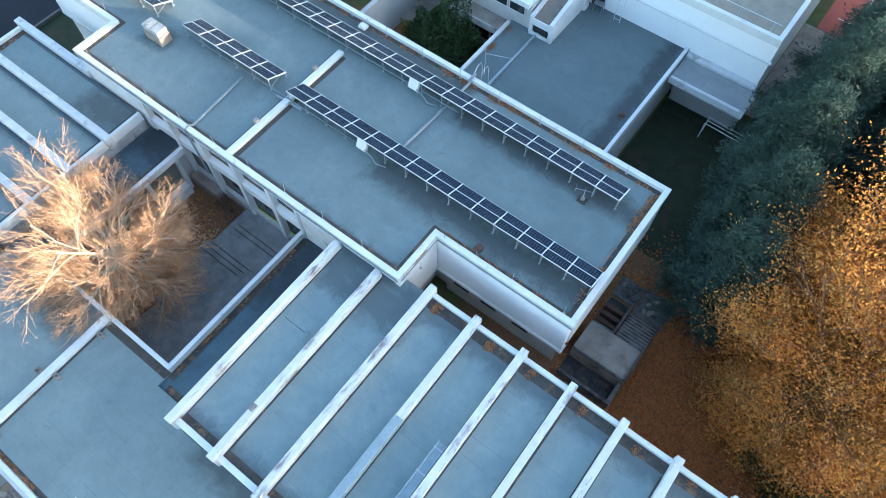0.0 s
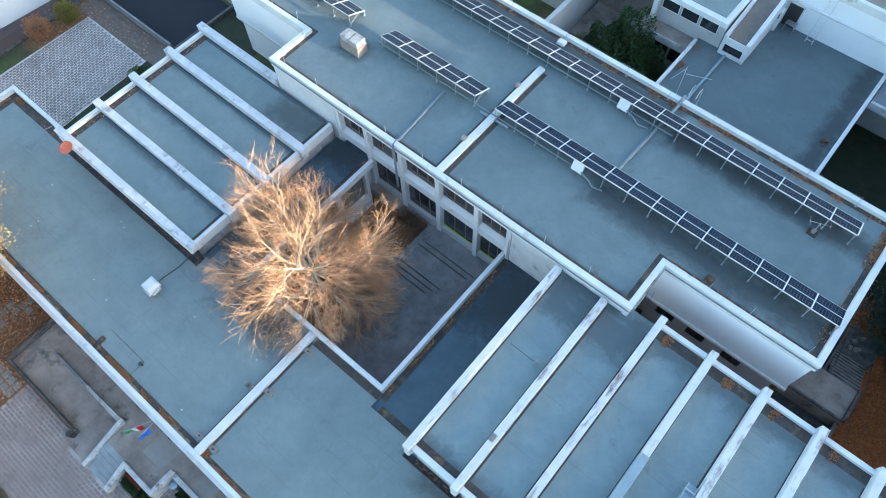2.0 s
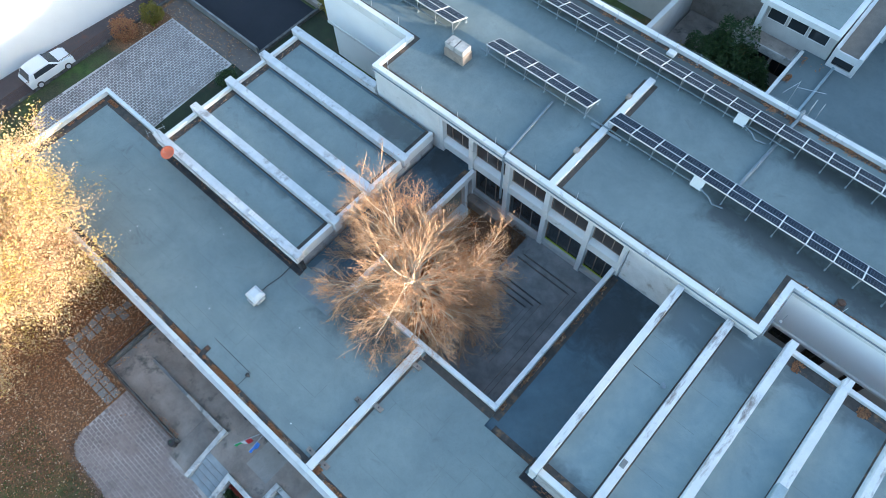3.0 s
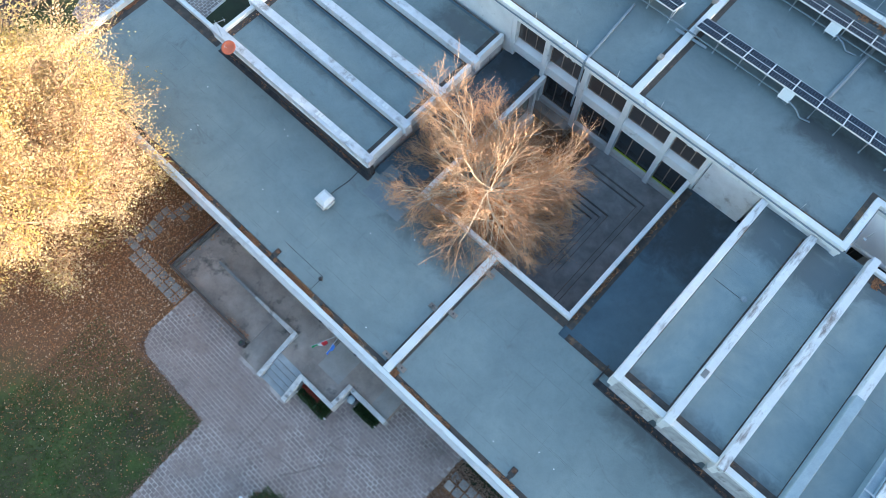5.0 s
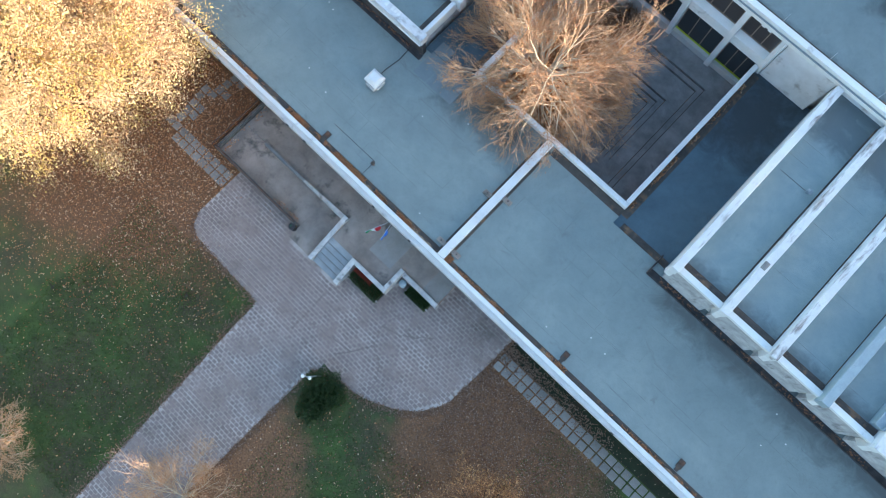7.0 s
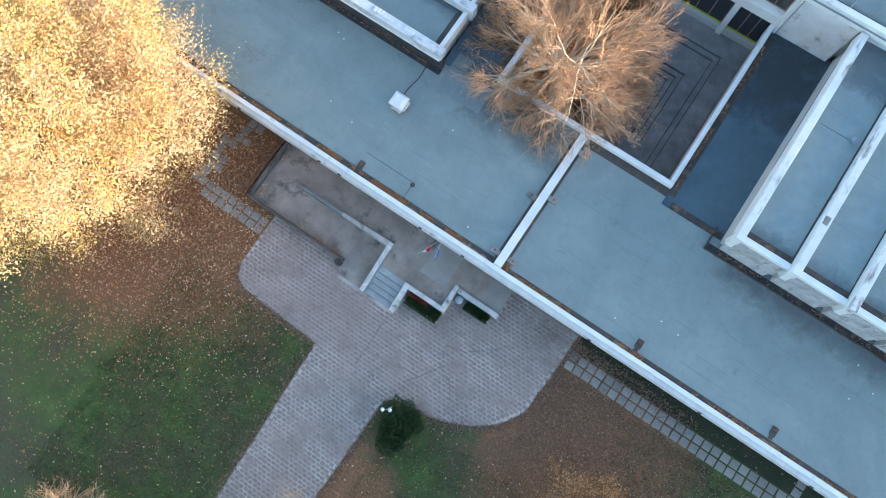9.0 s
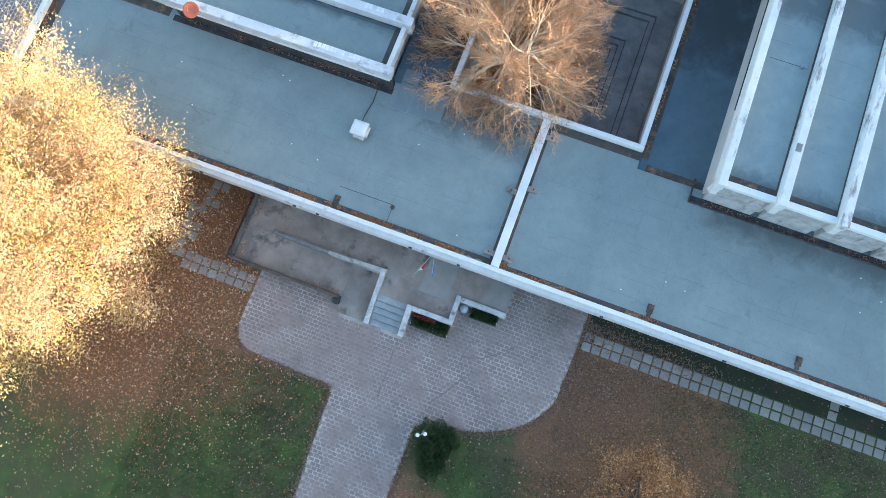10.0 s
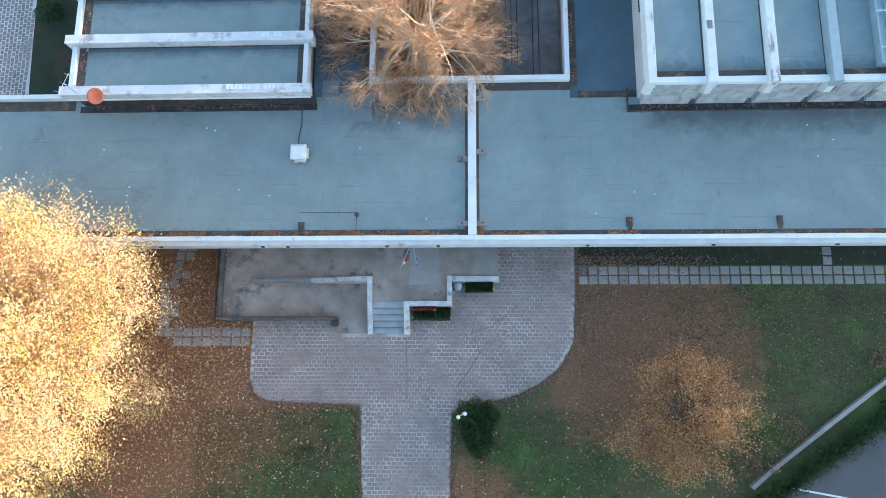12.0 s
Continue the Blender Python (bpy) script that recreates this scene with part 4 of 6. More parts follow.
part("stone", MB().cbox(-0.13, 0.13, -0.2, 0.22, 0, 0.16, 0.06), M_CONCD, stone)

# ---- main block ----
OUT = [(-23.2, 23.7), (-14.36, 23.7), (-14.36, 20.41), (13.66, 20.41), (13.66, 23.83), (22.74, 23.83), (22.74, 34.62), (-23.2, 34.62)]


def inset(poly, d):
    res = []
    n = len(poly)
    for i in range(n):
        p0, p, p1 = Vector(poly[i - 1]), Vector(poly[i]), Vector(poly[(i + 1) % n])
        a, b = (p - p0).normalized(), (p1 - p).normalized()
        na, nb = Vector((-a.y, a.x)), Vector((-b.y, b.x))
        q = p + (na + nb) * d / (1 + na.dot(nb))
        res.append((q.x, q.y))
    return res


main = thing("main_block", "two storey main school block with a flat roof", "building")
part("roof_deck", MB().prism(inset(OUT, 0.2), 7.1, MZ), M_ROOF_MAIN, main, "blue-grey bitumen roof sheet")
INS, INS2, INS3 = inset(OUT, 0.34), inset(OUT, 0.02), inset(OUT, 0.64)
for i in range(len(OUT)):
    j = (i + 1) % len(OUT)
    part("parapet", MB().prism([INS2[i], INS2[j], INS[j], INS[i]], 7.08, 7.70), M_WHITE, main)
    part("parapet_cap", MB().prism([OUT[i], OUT[j], INS[j], INS[i]], 7.705, 7.80), M_WHITE, main)
    part("gutter_strip", MB().prism([INS[i], INS[j], INS3[j], INS3[i]], MZ, MZ + 0.006), M_GUTTER, main)
part("wall", MB().prism(inset(OUT, 0.9), 0, 7.0), M_WALL, main)
part("upper_wall", MB().box(13.3, 13.62, 20.5, 23.9, 3.5, 7.08), M_WHITE, main)
part("upper_wall", MB().box(13.63, 22.6, 23.93, 24.6, 3.75, 7.08), M_SNOW, main)
part("upper_wall", MB().box(22.1, 22.68, 24.61, 34.2, 3.6, 7.08), M_WHITE, main)
part("lower_wall", MB().box(13.9, 22.2, 24.45, 24.72, 0, 3.6), M_WALL, main)
part("ledge", MB().cbox(13.64, 22.7, 23.80, 24.4, 3.5, 3.74, 0.05), M_WHITE, main)
for x in (14.5, 16.6, 19.0):
    window(main, (x, x + 1.2, 24.40, 24.446, 1.6, 2.78), M_DARK, 3, "x", "dark window")
part("joint_cover", MB().cbox(-0.23, 0.22, 20.76, 31.2, MZ, 7.74, 0.03), M_WHITE, main, "white sheet metal joint cover")
part("tar_strip", MB().box(0.23, 0.55, 20.8, 31, MZ, MZ + 0.008), M_GUTTER, main)
part("tar_strip", MB().box(-0.45, -0.24, 20.8, 31, MZ, MZ + 0.008), M_GUTTER, main)
for y in (23.4, 28.8):
    part("bracket", MB().cbox(-0.45, -0.15, y, y + 0.3, MZ + 0.12, MZ + 0.42, 0.04), M_CONC, main)
scatter("gutter_leaves", [(6, 22, 33.9, 34.3), (21.9, 22.4, 25, 34), (13.9, 22, 24.2, 24.5), (13.4, 13.7, 20.9, 23.8), (-6, 5, 33.9, 34.3), (6.5, 8.5, 33.7, 34.3), (10, 12.2, 33.75, 34.3), (15.5, 17.2, 33.7, 34.32), (18.6, 21.0, 33.7, 34.3), (21.85, 22.45, 31.5, 33.6), (13.45, 13.75, 21.8, 23.2)], 3600, 0.055, L_DRIFT, MZ + 0.012, main, "drifted orange leaves", seed=8, tilt=0.4)
# south front on the courtyard: columns, windows and spandrels
COLS = (-8.9, -6.0, -3.05, 0.02, 3.1, 5.55)
part("spandrel", MB().prism([(-8.9, 20.62), (5.75, 20.62), (5.75, 21.3), (-8.9, 21.3)], 3.95, [4.65, 4.65, 5.0, 5.0]), M_WHITE, main)
part("plinth", MB().cbox(-6.0, 5.6, 20.66, 21.3, 0, 1.25), M_WALL, main)
for i, x in enumerate(COLS):
    part("column", MB().cbox(x - 0.17, x + 0.17, 20.52, 20.98, 0.0 if i else 3.5, 7.08, 0.01), M_WHITE, main)
    if i < 5:
        x0, x1 = x + 0.175, COLS[i + 1] - 0.175
        for z0, z1 in ((5.0, 7.08), (1.25, 3.94)):
            if z0 < 3 and i == 0:
                continue
            w = window(main, (x0, x1, 20.92, 21.01, z0, z1), M_FRAME, 4, "x", "dark window in brown frames", M_BLIND if z0 > 3 else M_GLASS)
            if z0 > 3 and i in (1, 4):
                for q in (0.35, 0.55):
                    xx = x0 + (x1 - x0) * q
                    part("sticker", MB().box(xx, xx + 0.22, 20.912, 20.918, 6.3, 6.55), M_WHITE, w, "white paper notice")
            if z0 < 3 and i > 2:
                part("stripe", MB().box(x0, x1, 20.905, 20.918, 1.26, 1.42), mat("lime_paint", (0.45, 0.55, 0.04), None, 0.6, 2, 40, 0.05), w, "lime green stripe")
part("ledge", MB().cbox(-6.0, -2.9, 20.0, 20.7, 0, 0.85, 0.05), M_CONC, main)
for k in range(2):
    x = -14.1 + 3.0 * k
    part("wall_panel", MB().box(x - 0.3, x + 2.69, 20.56, 21.3, 3.5, 7.08), M_WHITE, main)
for x0, x1 in ((5.76, 8.9), (9.36, 13.4)):
    part("wall_panel", MB().box(x0, x1, 20.56, 21.3, 3.5, 7.08), M_BEAM, main)
part("rain_pipe", MB().tube([(-5.82, 20.52, 3.6), (-5.82, 20.52, 6.8), (-5.82, 20.6, 7.2)], 0.055, 8), M_WHITE, main)
part("rain_pipe", MB().tube([(5.62, 20.48, 3.6), (5.62, 20.48, 6.8), (5.62, 20.6, 7.2)], 0.055, 8), M_WHITE, main)
part("rain_pipe", MB().tube([(-3.3, 20.36, 3.2), (-3.3, 20.36, 7.85), (-3.35, 20.75, 7.88), (-3.4, 20.95, 7.56), (-3.75, 25.7, 7.56)], 0.075, 8), M_PVC, main, "grey pipe laid over the parapet")
# west return of the main block
part("upper_wall", MB().box(-23.1, -14.46, 23.85, 24.3, 3.75, 7.08), M_SNOW, main)
part("lower_wall", MB().box(-23.0, -14.46, 24.12, 24.4, 0, 3.5), M_SNOW, main)
part("ledge", MB().cbox(-23.15, -14.46, 23.80, 24.4, 3.5, 3.74, 0.04), M_WHITE, main)
part("west_wall", MB().box(-23.05, -22.3, 24.41, 34.2, 0, 7.08), M_WHITE, main)
part("edge_pipe", MB().tube([(-14.3, 20.36, 7.50), (13.62, 20.36, 7.50)], 0.045, 6), M_PVC, main, "thin grey pipe along the fascia")
part("edge_pipe", MB().tube([(13.76, 20.5, 7.50), (13.76, 23.78, 7.50), (22.75, 23.78, 7.50)], 0.045, 6), M_PVC, main, "thin grey pipe along the fascia")

post_mesh = MB().tube([(0, 0, 0), (0, 0, 0.85)], 0.018, 6).box(-0.07, 0.07, -0.07, 0.07, 0, 0.04).mesh("post", M_METAL)


def edge_post(x, y, lean=0):
    t = tagged(new("edge_post", post_mesh), "thin grey steel post along the roof edge", "post", "roof edge posts")
    t.matrix_world = pose(x, y, MZ + 0.007, lean, 0, 0)


for k in range(10):
    edge_post(-13.3 + 3.0 * k, 20.82, RNG.uniform(-5, 5))
for x, y in ((14.1, 21.8), (14.15, 23.95), (16.2, 24.25), (18.6, 24.25), (21.9, 24.3), (-14.0, 21.4), (-14.05, 23.2), (-15.5, 24.1), (-18.0, 24.1), (-20.5, 24.1)):
    edge_post(x, y, RNG.uniform(-6, 6))
for k in range(11):
    edge_post(-11 + 3.1 * k, 34.2, RNG.uniform(-6, 6))
line = thing("edge_cable", "thin sagging cable along the roof edge posts", "cable")
part("cable", MB().tube([(-11 + 1.55 * k, 34.2, MZ + (0.85 if k % 2 == 0 else 0.74)) for k in range(21)], 0.009, 4), M_METAL, line)


# ---- solar rows ----
TILT = math.atan2(0.60, 1.46)
MW, MH = 1.56, 0.775
mod_mesh = MB().box(0.02, MW - 0.02, 0.02, MH - 0.02, 0.0, 0.034).mesh("module", M_CELLS)
fm = MB()
for a in ((0, MW, 0, 0.016), (0, MW, MH - 0.016, MH), (0, 0.02, 0.016, MH - 0.016), (MW - 0.02, MW, 0.016, MH - 0.016)):
    fm.box(a[0], a[1], a[2], a[3], 0.0, 0.042)
frame_mesh = fm.mesh("frame", M_ALU)
clamp_mesh = MB().box(-0.034, 0.034, 0, 1.57, 0.0, 0.05).mesh("rail", M_ALU)
leg_mesh = MB().box(-0.02, 0.02, -0.02, 0.02, 0, 0.93).mesh("leg", M_METAL)
foot_mesh = MB().cbox(-0.05, 0.05, -0.09, 0.09, 0, 0.05, 0.01).mesh("foot", M_SHEET)


def solar_row(x0, n, y, tray):
    """n columns of two modules, high edge at y, falling to the north."""
    row = thing("solar_array", "tilted row of dark solar modules on steel legs", "solar panel", (x0, y, MZ), "solar rows")

    def put(name, me, m, parent=row, label=""):
        ob = new(name, me)
        ob.parent = parent
        ob.matrix_local = m
        return tagged(ob, label)

    slope = pose(0, 0, 0.98, -math.degrees(TILT), 0, 0)
    for i in range(n):
        for j in range(2):
            mo = put("module", mod_mesh, slope @ pose(1.595 * i + 0.018, 0.79 * j, 0), row)
            put("frame", frame_mesh, Matrix.Identity(4), mo, "bright aluminium frame")
    for i in range(n + 1):
        if i:
            put("rail", clamp_mesh, slope @ pose(1.595 * i if i < n else 1.595 * n - 0.0, 0, 0.012))
        x = min(max(1.595 * i, 0.05), 1.595 * n - 0.05)
        put("leg", leg_mesh, pose(x, 0.04, 0.06))
        lg = put("leg", leg_mesh, pose(x, 1.4, 0.0) @ Matrix.Diagonal((1, 1, 0.36, 1)))
        put("foot", foot_mesh, pose(x, 0.04, 0))
        put("foot", foot_mesh, pose(x, 1.4, 0))
        part("brace", MB().tube([(x, 0.04, 0.15), (x, 0.95, 0.55)], 0.016, 4), M_METAL, row)
    part("purlin", MB().box(0, 1.595 * n, 0.02, 0.06, 0.90, 0.95), M_ALU, row)
    part("purlin", MB().box(0, 1.595 * n, 1.40, 1.44, 0.33, 0.38), M_ALU, row)
    part("cable_tray", MB().box(-0.4, tray - x0, -0.06, 0.0, 0.35, 0.43), M_TRAY, row, "grey cable tray")
    return row


solar_row(0.05, 14, 26.02, 6.2)
solar_row(20.78 - 1.595 * 20, 20, 31.62, 9.4)
solar_row(-9.45, 5, 26.02, -0.3)
solar_row(-20.3, 5, 26.02, -12.9)


def inverter(x, y):
    t = thing("inverter_box", "white inverter box on a steel stand", "inverter", (x, y, MZ), "inverters")
    b = part("case", MB().cbox(-0.36, 0.36, -0.12, 0.12, 0.35, 1.0, 0.03), M_WHITE, t)
    b.matrix_local = pose(0, 0, 0, -24, 0, 0)
    part("rating_plate", MB().box(-0.28, -0.05, 0.0, 0.16, 1.0, 1.006).box(0.03, 0.24, 0.0, 0.1, 1.0, 1.006), M_PVC, b)
    for s in (-0.3, 0.3):
        part("leg", MB().tube([(s, 0.2, 0), (s, 0.25, 0.6)], 0.02, 6), M_METAL, t)
    part("conduit", MB().tube([(0.3, 0.1, 0.5), (0.9, 0.0, 0.4), (1.3, -0.1, 0.12), (1.9, 0.1, 0.05)], 0.05, 8), M_PVC, t)


inverter(6.35, 25.72)
inverter(5.9, 31.3)
for pts, name in (([(8.15, 27.6, MZ + 0.08), (8.35, 32.6, MZ + 0.08)], "a"), ([(8.35, 33.1, MZ + 0.08), (8.4, 34.1, MZ + 0.10), (8.4, 34.3, 7.9), (8.4, 34.75, 7.9), (8.4, 34.85, 7.4), (8.4, 35.4, 4.4)], "b"), ([(-0.9, 25.9, MZ + 0.08), (1.2, 26.0, MZ + 0.08)], "c")):
    t = thing("conduit", "grey cable conduit laid on the roof", "conduit", group="roof conduits")
    part("duct", MB().tube(pts, 0.11, 4), M_PVC, t)

ch = thing("chimney", "squat concrete chimney with louvred caps", "chimney", (-10.75, 24.75, MZ))
part("shaft", MB().cbox(-0.80, 0.80, -0.45, 0.45, 0, 0.72, 0.04), M_CONC, ch)
for s in (-0.40, 0.40):
    c = part("cap", MB().cbox(s - 0.37, s + 0.37, -0.42, 0.42, 1.06, 1.16, 0.04), M_WALLD, ch)
    for k in range(4):
        part("louvre", MB().cbox(s - 0.35, s + 0.35, -0.40, 0.40, 0.74 + 0.08 * k, 0.785 + 0.08 * k, 0.02), M_WALLD, c)
    part("core", MB().box(s - 0.26, s + 0.26, -0.3, 0.3, 0.72, 1.06), M_DARK, c)

an = yagi(18.9, 31.0, MZ, 1.1, 20, "thin metal aerial in a black concrete foot")
part("foot", MB().cbox(-0.28, 0.28, -0.22, 0.22, 0, 0.14, 0.04), M_DARK, an)
part("counterweight", MB().tube([(0, 0, 0.14), (0, 0, 0.34)], 0.13, 10), M_CONC, an)
roof_drain(15.95, 24.75, MZ, 0.5, 0.45)
fl = thing("floodlight", "white floodlight on the north parapet", "floodlight", (-0.3, 34.3, 7.80))
part("bracket", MB().tube([(0, 0, 0), (0, 0, 0.3)], 0.07, 8), M_WHITE, fl)
part("head", MB().cbox(-0.28, 0.28, -0.75, -0.3, -0.2, 0.05, 0.06), M_WHITE, fl)
part("arm", MB().tube([(0, 0, 0.12), (0, -0.4, 0.0)], 0.025, 6), M_METAL, fl)

# ---- north side: low roof, garden, neighbours ----
nl = thing("north_low_wing", "low flat roofed wing behind the main block", "building")
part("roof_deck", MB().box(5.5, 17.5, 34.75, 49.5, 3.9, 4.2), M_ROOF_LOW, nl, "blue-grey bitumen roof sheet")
part("wall", MB().box(5.6, 17.5, 34.8, 49.5, 0, 3.9), M_WALL, nl)
part("parapet_cap", MB().cbox(17.36, 17.62, 34.75, 48.9, 3.8, 4.42), M_WHITE, nl)
part("parapet_cap", MB().cbox(5.4, 5.64, 34.75, 43.2, 3.8, 4.42), M_WHITE, nl)
part("joint_cover", MB().cbox(7.78, 7.96, 34.75, 44.5, 4.2, 4.38), M_SHEET, nl)
roof_drain(16.75, 40.6, 4.2, 0.5, 0.4)
scatter("gutter_leaves", [(5.7, 6.1, 40, 43), (16.9, 17.2, 36, 38), (6.6, 7.3, 42.2, 43.1)], 700, 0.06, L_DRIFT, 4.22, nl, "drifted orange leaves", seed=9, tilt=0.4)
mast = thing("aerial_mast", "thin white aerial mast with two bare arms", "aerial", (7.0, 38.0, 4.2))
part("mast", MB().tube([(0, 0, 0), (0, 0, 2.6)], 0.018, 6), M_ALU, mast)
part("arm", MB().tube([(0, 0, 2.5), (-0.5, -0.9, 1.9)], 0.014, 5), M_ALU, mast)
part("arm", MB().tube([(0, 0, 2.0), (1.7, 0.7, 2.0)], 0.014, 5), M_ALU, mast)
unit = thing("roof_unit", "white service cabinet beside the doorway", "cabinet", (8.85, 47.95, 4.2))
part("cabinet", MB().cbox(-0.1, 0.55, -0.3, 0.3, 0, 1.7, 0.03), M_WHITE, unit)
part("vent_grille", MB().box(0.0, 0.45, -0.31, -0.302, 1.1, 1.5), M_PVC, unit)
bench = thing("metal_table", "small steel table beside the doorway", "table", (10.2, 48.3, 4.2))
part("top", MB().cbox(-0.4, 0.4, -0.25, 0.25, 0.7, 0.74, 0.01), M_METAL, bench)
for sx in (-0.36, 0.36):
    for sy in (-0.2, 0.2):
        part("leg", MB().tube([(sx, sy, 0), (sx, sy, 0.7)], 0.018, 5), M_METAL, bench)
lad = thing("wall_ladder", "white steel ladder against the north wall", "ladder", (11.9, 48.65, 4.21))
for s in (-0.25, 0.25):
    part("stile", MB().tube([(s, -0.5, 0), (s, -0.1, 4.4)], 0.03, 6), M_ALU, lad)
for k in range(11):
    part("rung", MB().tube([(-0.25, -0.46 + 0.034 * k, 0.4 * (k + 0.5)), (0.25, -0.46 + 0.034 * k, 0.4 * (k + 0.5))], 0.02, 6), M_ALU, lad)
hoop = thing("roof_ladder_hoop", "bent steel ladder rails over the parapet", "ladder", (8.9, 34.9, 4.2))
for s in (-0.25, 0.25):
    part("rail", MB().tube([(s, 0.25, 0), (s, 0.25, 4.3), (s, 0.1, 4.7), (s, -0.3, 4.75), (s, -0.6, 4.4)], 0.022, 6), M_METAL, hoop)

fb = thing("north_building", "white rendered building with a walled roof terrace", "building", (0, -0.7, -0.25))
part("wall", MB().box(9.0, 23.0, 49.5, 74, 0.25, 8.0), M_SNOW, fb)
part("terrace", MB().box(9.3, 22.7, 49.85, 74, 8.0, 8.05), mat("terrace_floor", (0.34, 0.29, 0.23), (0.22, 0.19, 0.16), 0.9, 3, 20, 0.2), fb, "weathered terrace floor")
part("parapet", MB().cbox(9.0, 23.0, 49.5, 49.84, 8.0, 8.6), M_WHITE, fb)
part("parapet", MB().cbox(22.66, 23.0, 49.85, 74, 8.0, 8.6), M_WHITE, fb)
part("ledge", MB().cbox(9.0, 23.15, 49.3, 49.49, 6.6, 6.75, 0.02), M_WHITE, fb)
part("base_band", MB().cbox(17.7, 23.1, 49.0, 49.49, 4.02, 4.5, 0.04), M_BEAM, fb)
for k in range(6):
    part("railing_post", MB().tube([(10 + 2.4 * k, 49.95, 8.05), (10 + 2.4 * k, 49.95, 9.3)], 0.03, 6), M_METAL, fb)
part("railing", MB().tube([(9.5, 49.95, 9.3), (22.5, 49.95, 9.3)], 0.025, 6), M_METAL, fb)
d = part("door", MB().box(9.4, 10.4, 49.44, 49.49, 4.25, 6.3), M_DARK, fb, "open dark doorway")
part("frame", MB().box(9.3, 9.39, 49.4, 49.49, 4.21, 6.4).box(10.41, 10.5, 49.4, 49.49, 4.21, 6.4), M_WHITE, d)
# grass colour darkened to stand in for the shade of enclosed ground
M_SHADE_GRASS = mat("shade_dark_grass", (0.032, 0.045, 0.018), (0.020, 0.024, 0.013), 0.95, 3, 16, 0.6, stain=(0.055, 0.036, 0.022), stain_at=0.52, stain_scale=0.5)
single("yard_lawn", MB().quad((17.65, 34.7, 0.006), (40, 34.7, 0.006), (40, 47.8, 0.006), (17.65, 47.8, 0.006)), M_SHADE_GRASS, "yard grass with the yard's shade painted into its colour", "ground", kind="structure")
gal = thing("north_gallery", "low covered gallery beside the grass yard", "building")
part("roof", MB().box(17.7, 23.4, 46.11, 48.26, 3.75, 4.0), mat("gallery_roof", (0.30, 0.31, 0.32), (0.22, 0.23, 0.24), 0.8, 3, 20, 0.2), gal)
part("fascia", MB().cbox(17.7, 23.4, 45.85, 46.1, 3.55, 4.12), M_BEAM, gal)
part("wall", MB().box(17.8, 23.2, 47.9, 48.27, 0, 3.7), M_WALL, gal)
gr = thing("pipe_rack", "white tubular frame standing in the grass", "frame", (21.4, 45.9, 0))
for y in (0, 0.7, 1.4):
    part("bar", MB().tube([(0, y * 0.5, 1.6), (3.0, y * 0.5 - 0.1, 1.6)], 0.04, 6), M_WHITE, gr)
for x, y in ((0, 0), (0, 0.7), (3.0, 0), (3.0, 0.6)):
    part("post", MB().tube([(x, y, 0), (x, y, 1.6)], 0.04, 6), M_WHITE, gr)

ax = thing("north_annex", "pale annex with strip windows and a flat roof", "building")
part("wall", MB().box(1.6, 7.1, 43.6, 56, 3.4, 6.6), M_WALL, ax)
part("balcony_slab", MB().cbox(0.7, 5.3, 42.3, 43.6, 3.35, 3.95, 0.03), M_WALLD, ax)
part("balcony_top", MB().box(0.8, 5.2, 42.4, 43.59, 3.95, 3.96), M_CONC, ax)
part("column", MB().cbox(1.0, 1.4, 42.5, 42.9, 0, 3.35), M_WHITE, ax)
part("lower_wall", MB().box(2.0, 5.4, 43.4, 56, 0, 3.2), M_WALL, ax)
part("roof", MB().box(1.4, 7.2, 42.9, 56, 6.6, 7.0), M_WHITE, ax)
part("roof_deck", MB().box(1.8, 6.8, 43.4, 56, 7.0, 7.04), M_ROOF, ax)
part("column", MB().cbox(1.6, 1.95, 43.1, 43.5, 3.9, 6.6), M_WHITE, ax)
for k in range(3):
    x = 2.1 + 1.55 * k
    window(ax, (x, x + 1.4, 43.52, 43.59, 5.2, 6.47), M_WHITE, 2, "x", "dark window in white frame")
for k in range(2):
    x = 2.4 + 1.5 * k
    window(ax, (x, x + 1.3, 43.33, 43.39, 1.2, 2.68), M_RUST, 3, "x", "dark window in brown frame")
bx = thing("stair_hood", "white sloping hood over a stair on the roof", "roof hood", (0, 0, 0))
part("side_wall", MB().prism([(7.25, 43.2), (7.5, 43.2), (7.5, 49.4), (7.25, 49.4)], 4.21, [5.9, 5.9, 7.2, 7.2]), M_WHITE, bx)
part("side_wall", MB().prism([(8.9, 43.2), (9.2, 43.2), (9.2, 48.79), (8.9, 48.79)], 4.21, [5.9, 5.9, 7.2, 7.2]), M_WHITE, bx)
part("slab", MB().prism([(7.5, 43.25), (8.9, 43.25), (8.9, 49.4), (7.5, 49.4)], 5.2, [5.6, 5.6, 6.9, 6.9]), mat("brown_sheet", (0.24, 0.20, 0.16), (0.17, 0.14, 0.12), 0.85, 2, 20, 0.2), bx)
part("front", MB().box(7.5, 8.9, 43.2, 43.3, 5.2, 5.75).box(7.5, 8.9, 43.2, 43.3, 4.21, 4.5), M_WHITE, bx)
part("opening", MB().box(7.5, 8.9, 43.4, 43.45, 4.5, 5.2), M_GLASS, bx)
wl = thing("north_west_annex", "pale rendered annex beside the garden", "building")
part("wall", MB().box(-14, -4.2, 43.5, 56, 0, 6.4), M_WALL, wl)
part("roof", MB().box(-14.3, -3.9, 43.0, 56, 6.4, 6.8), M_WHITE, wl)
part("wall_spur", MB().cbox(-4.4, -4.0, 37, 43.5, 0, 4.0), M_WALL, wl)
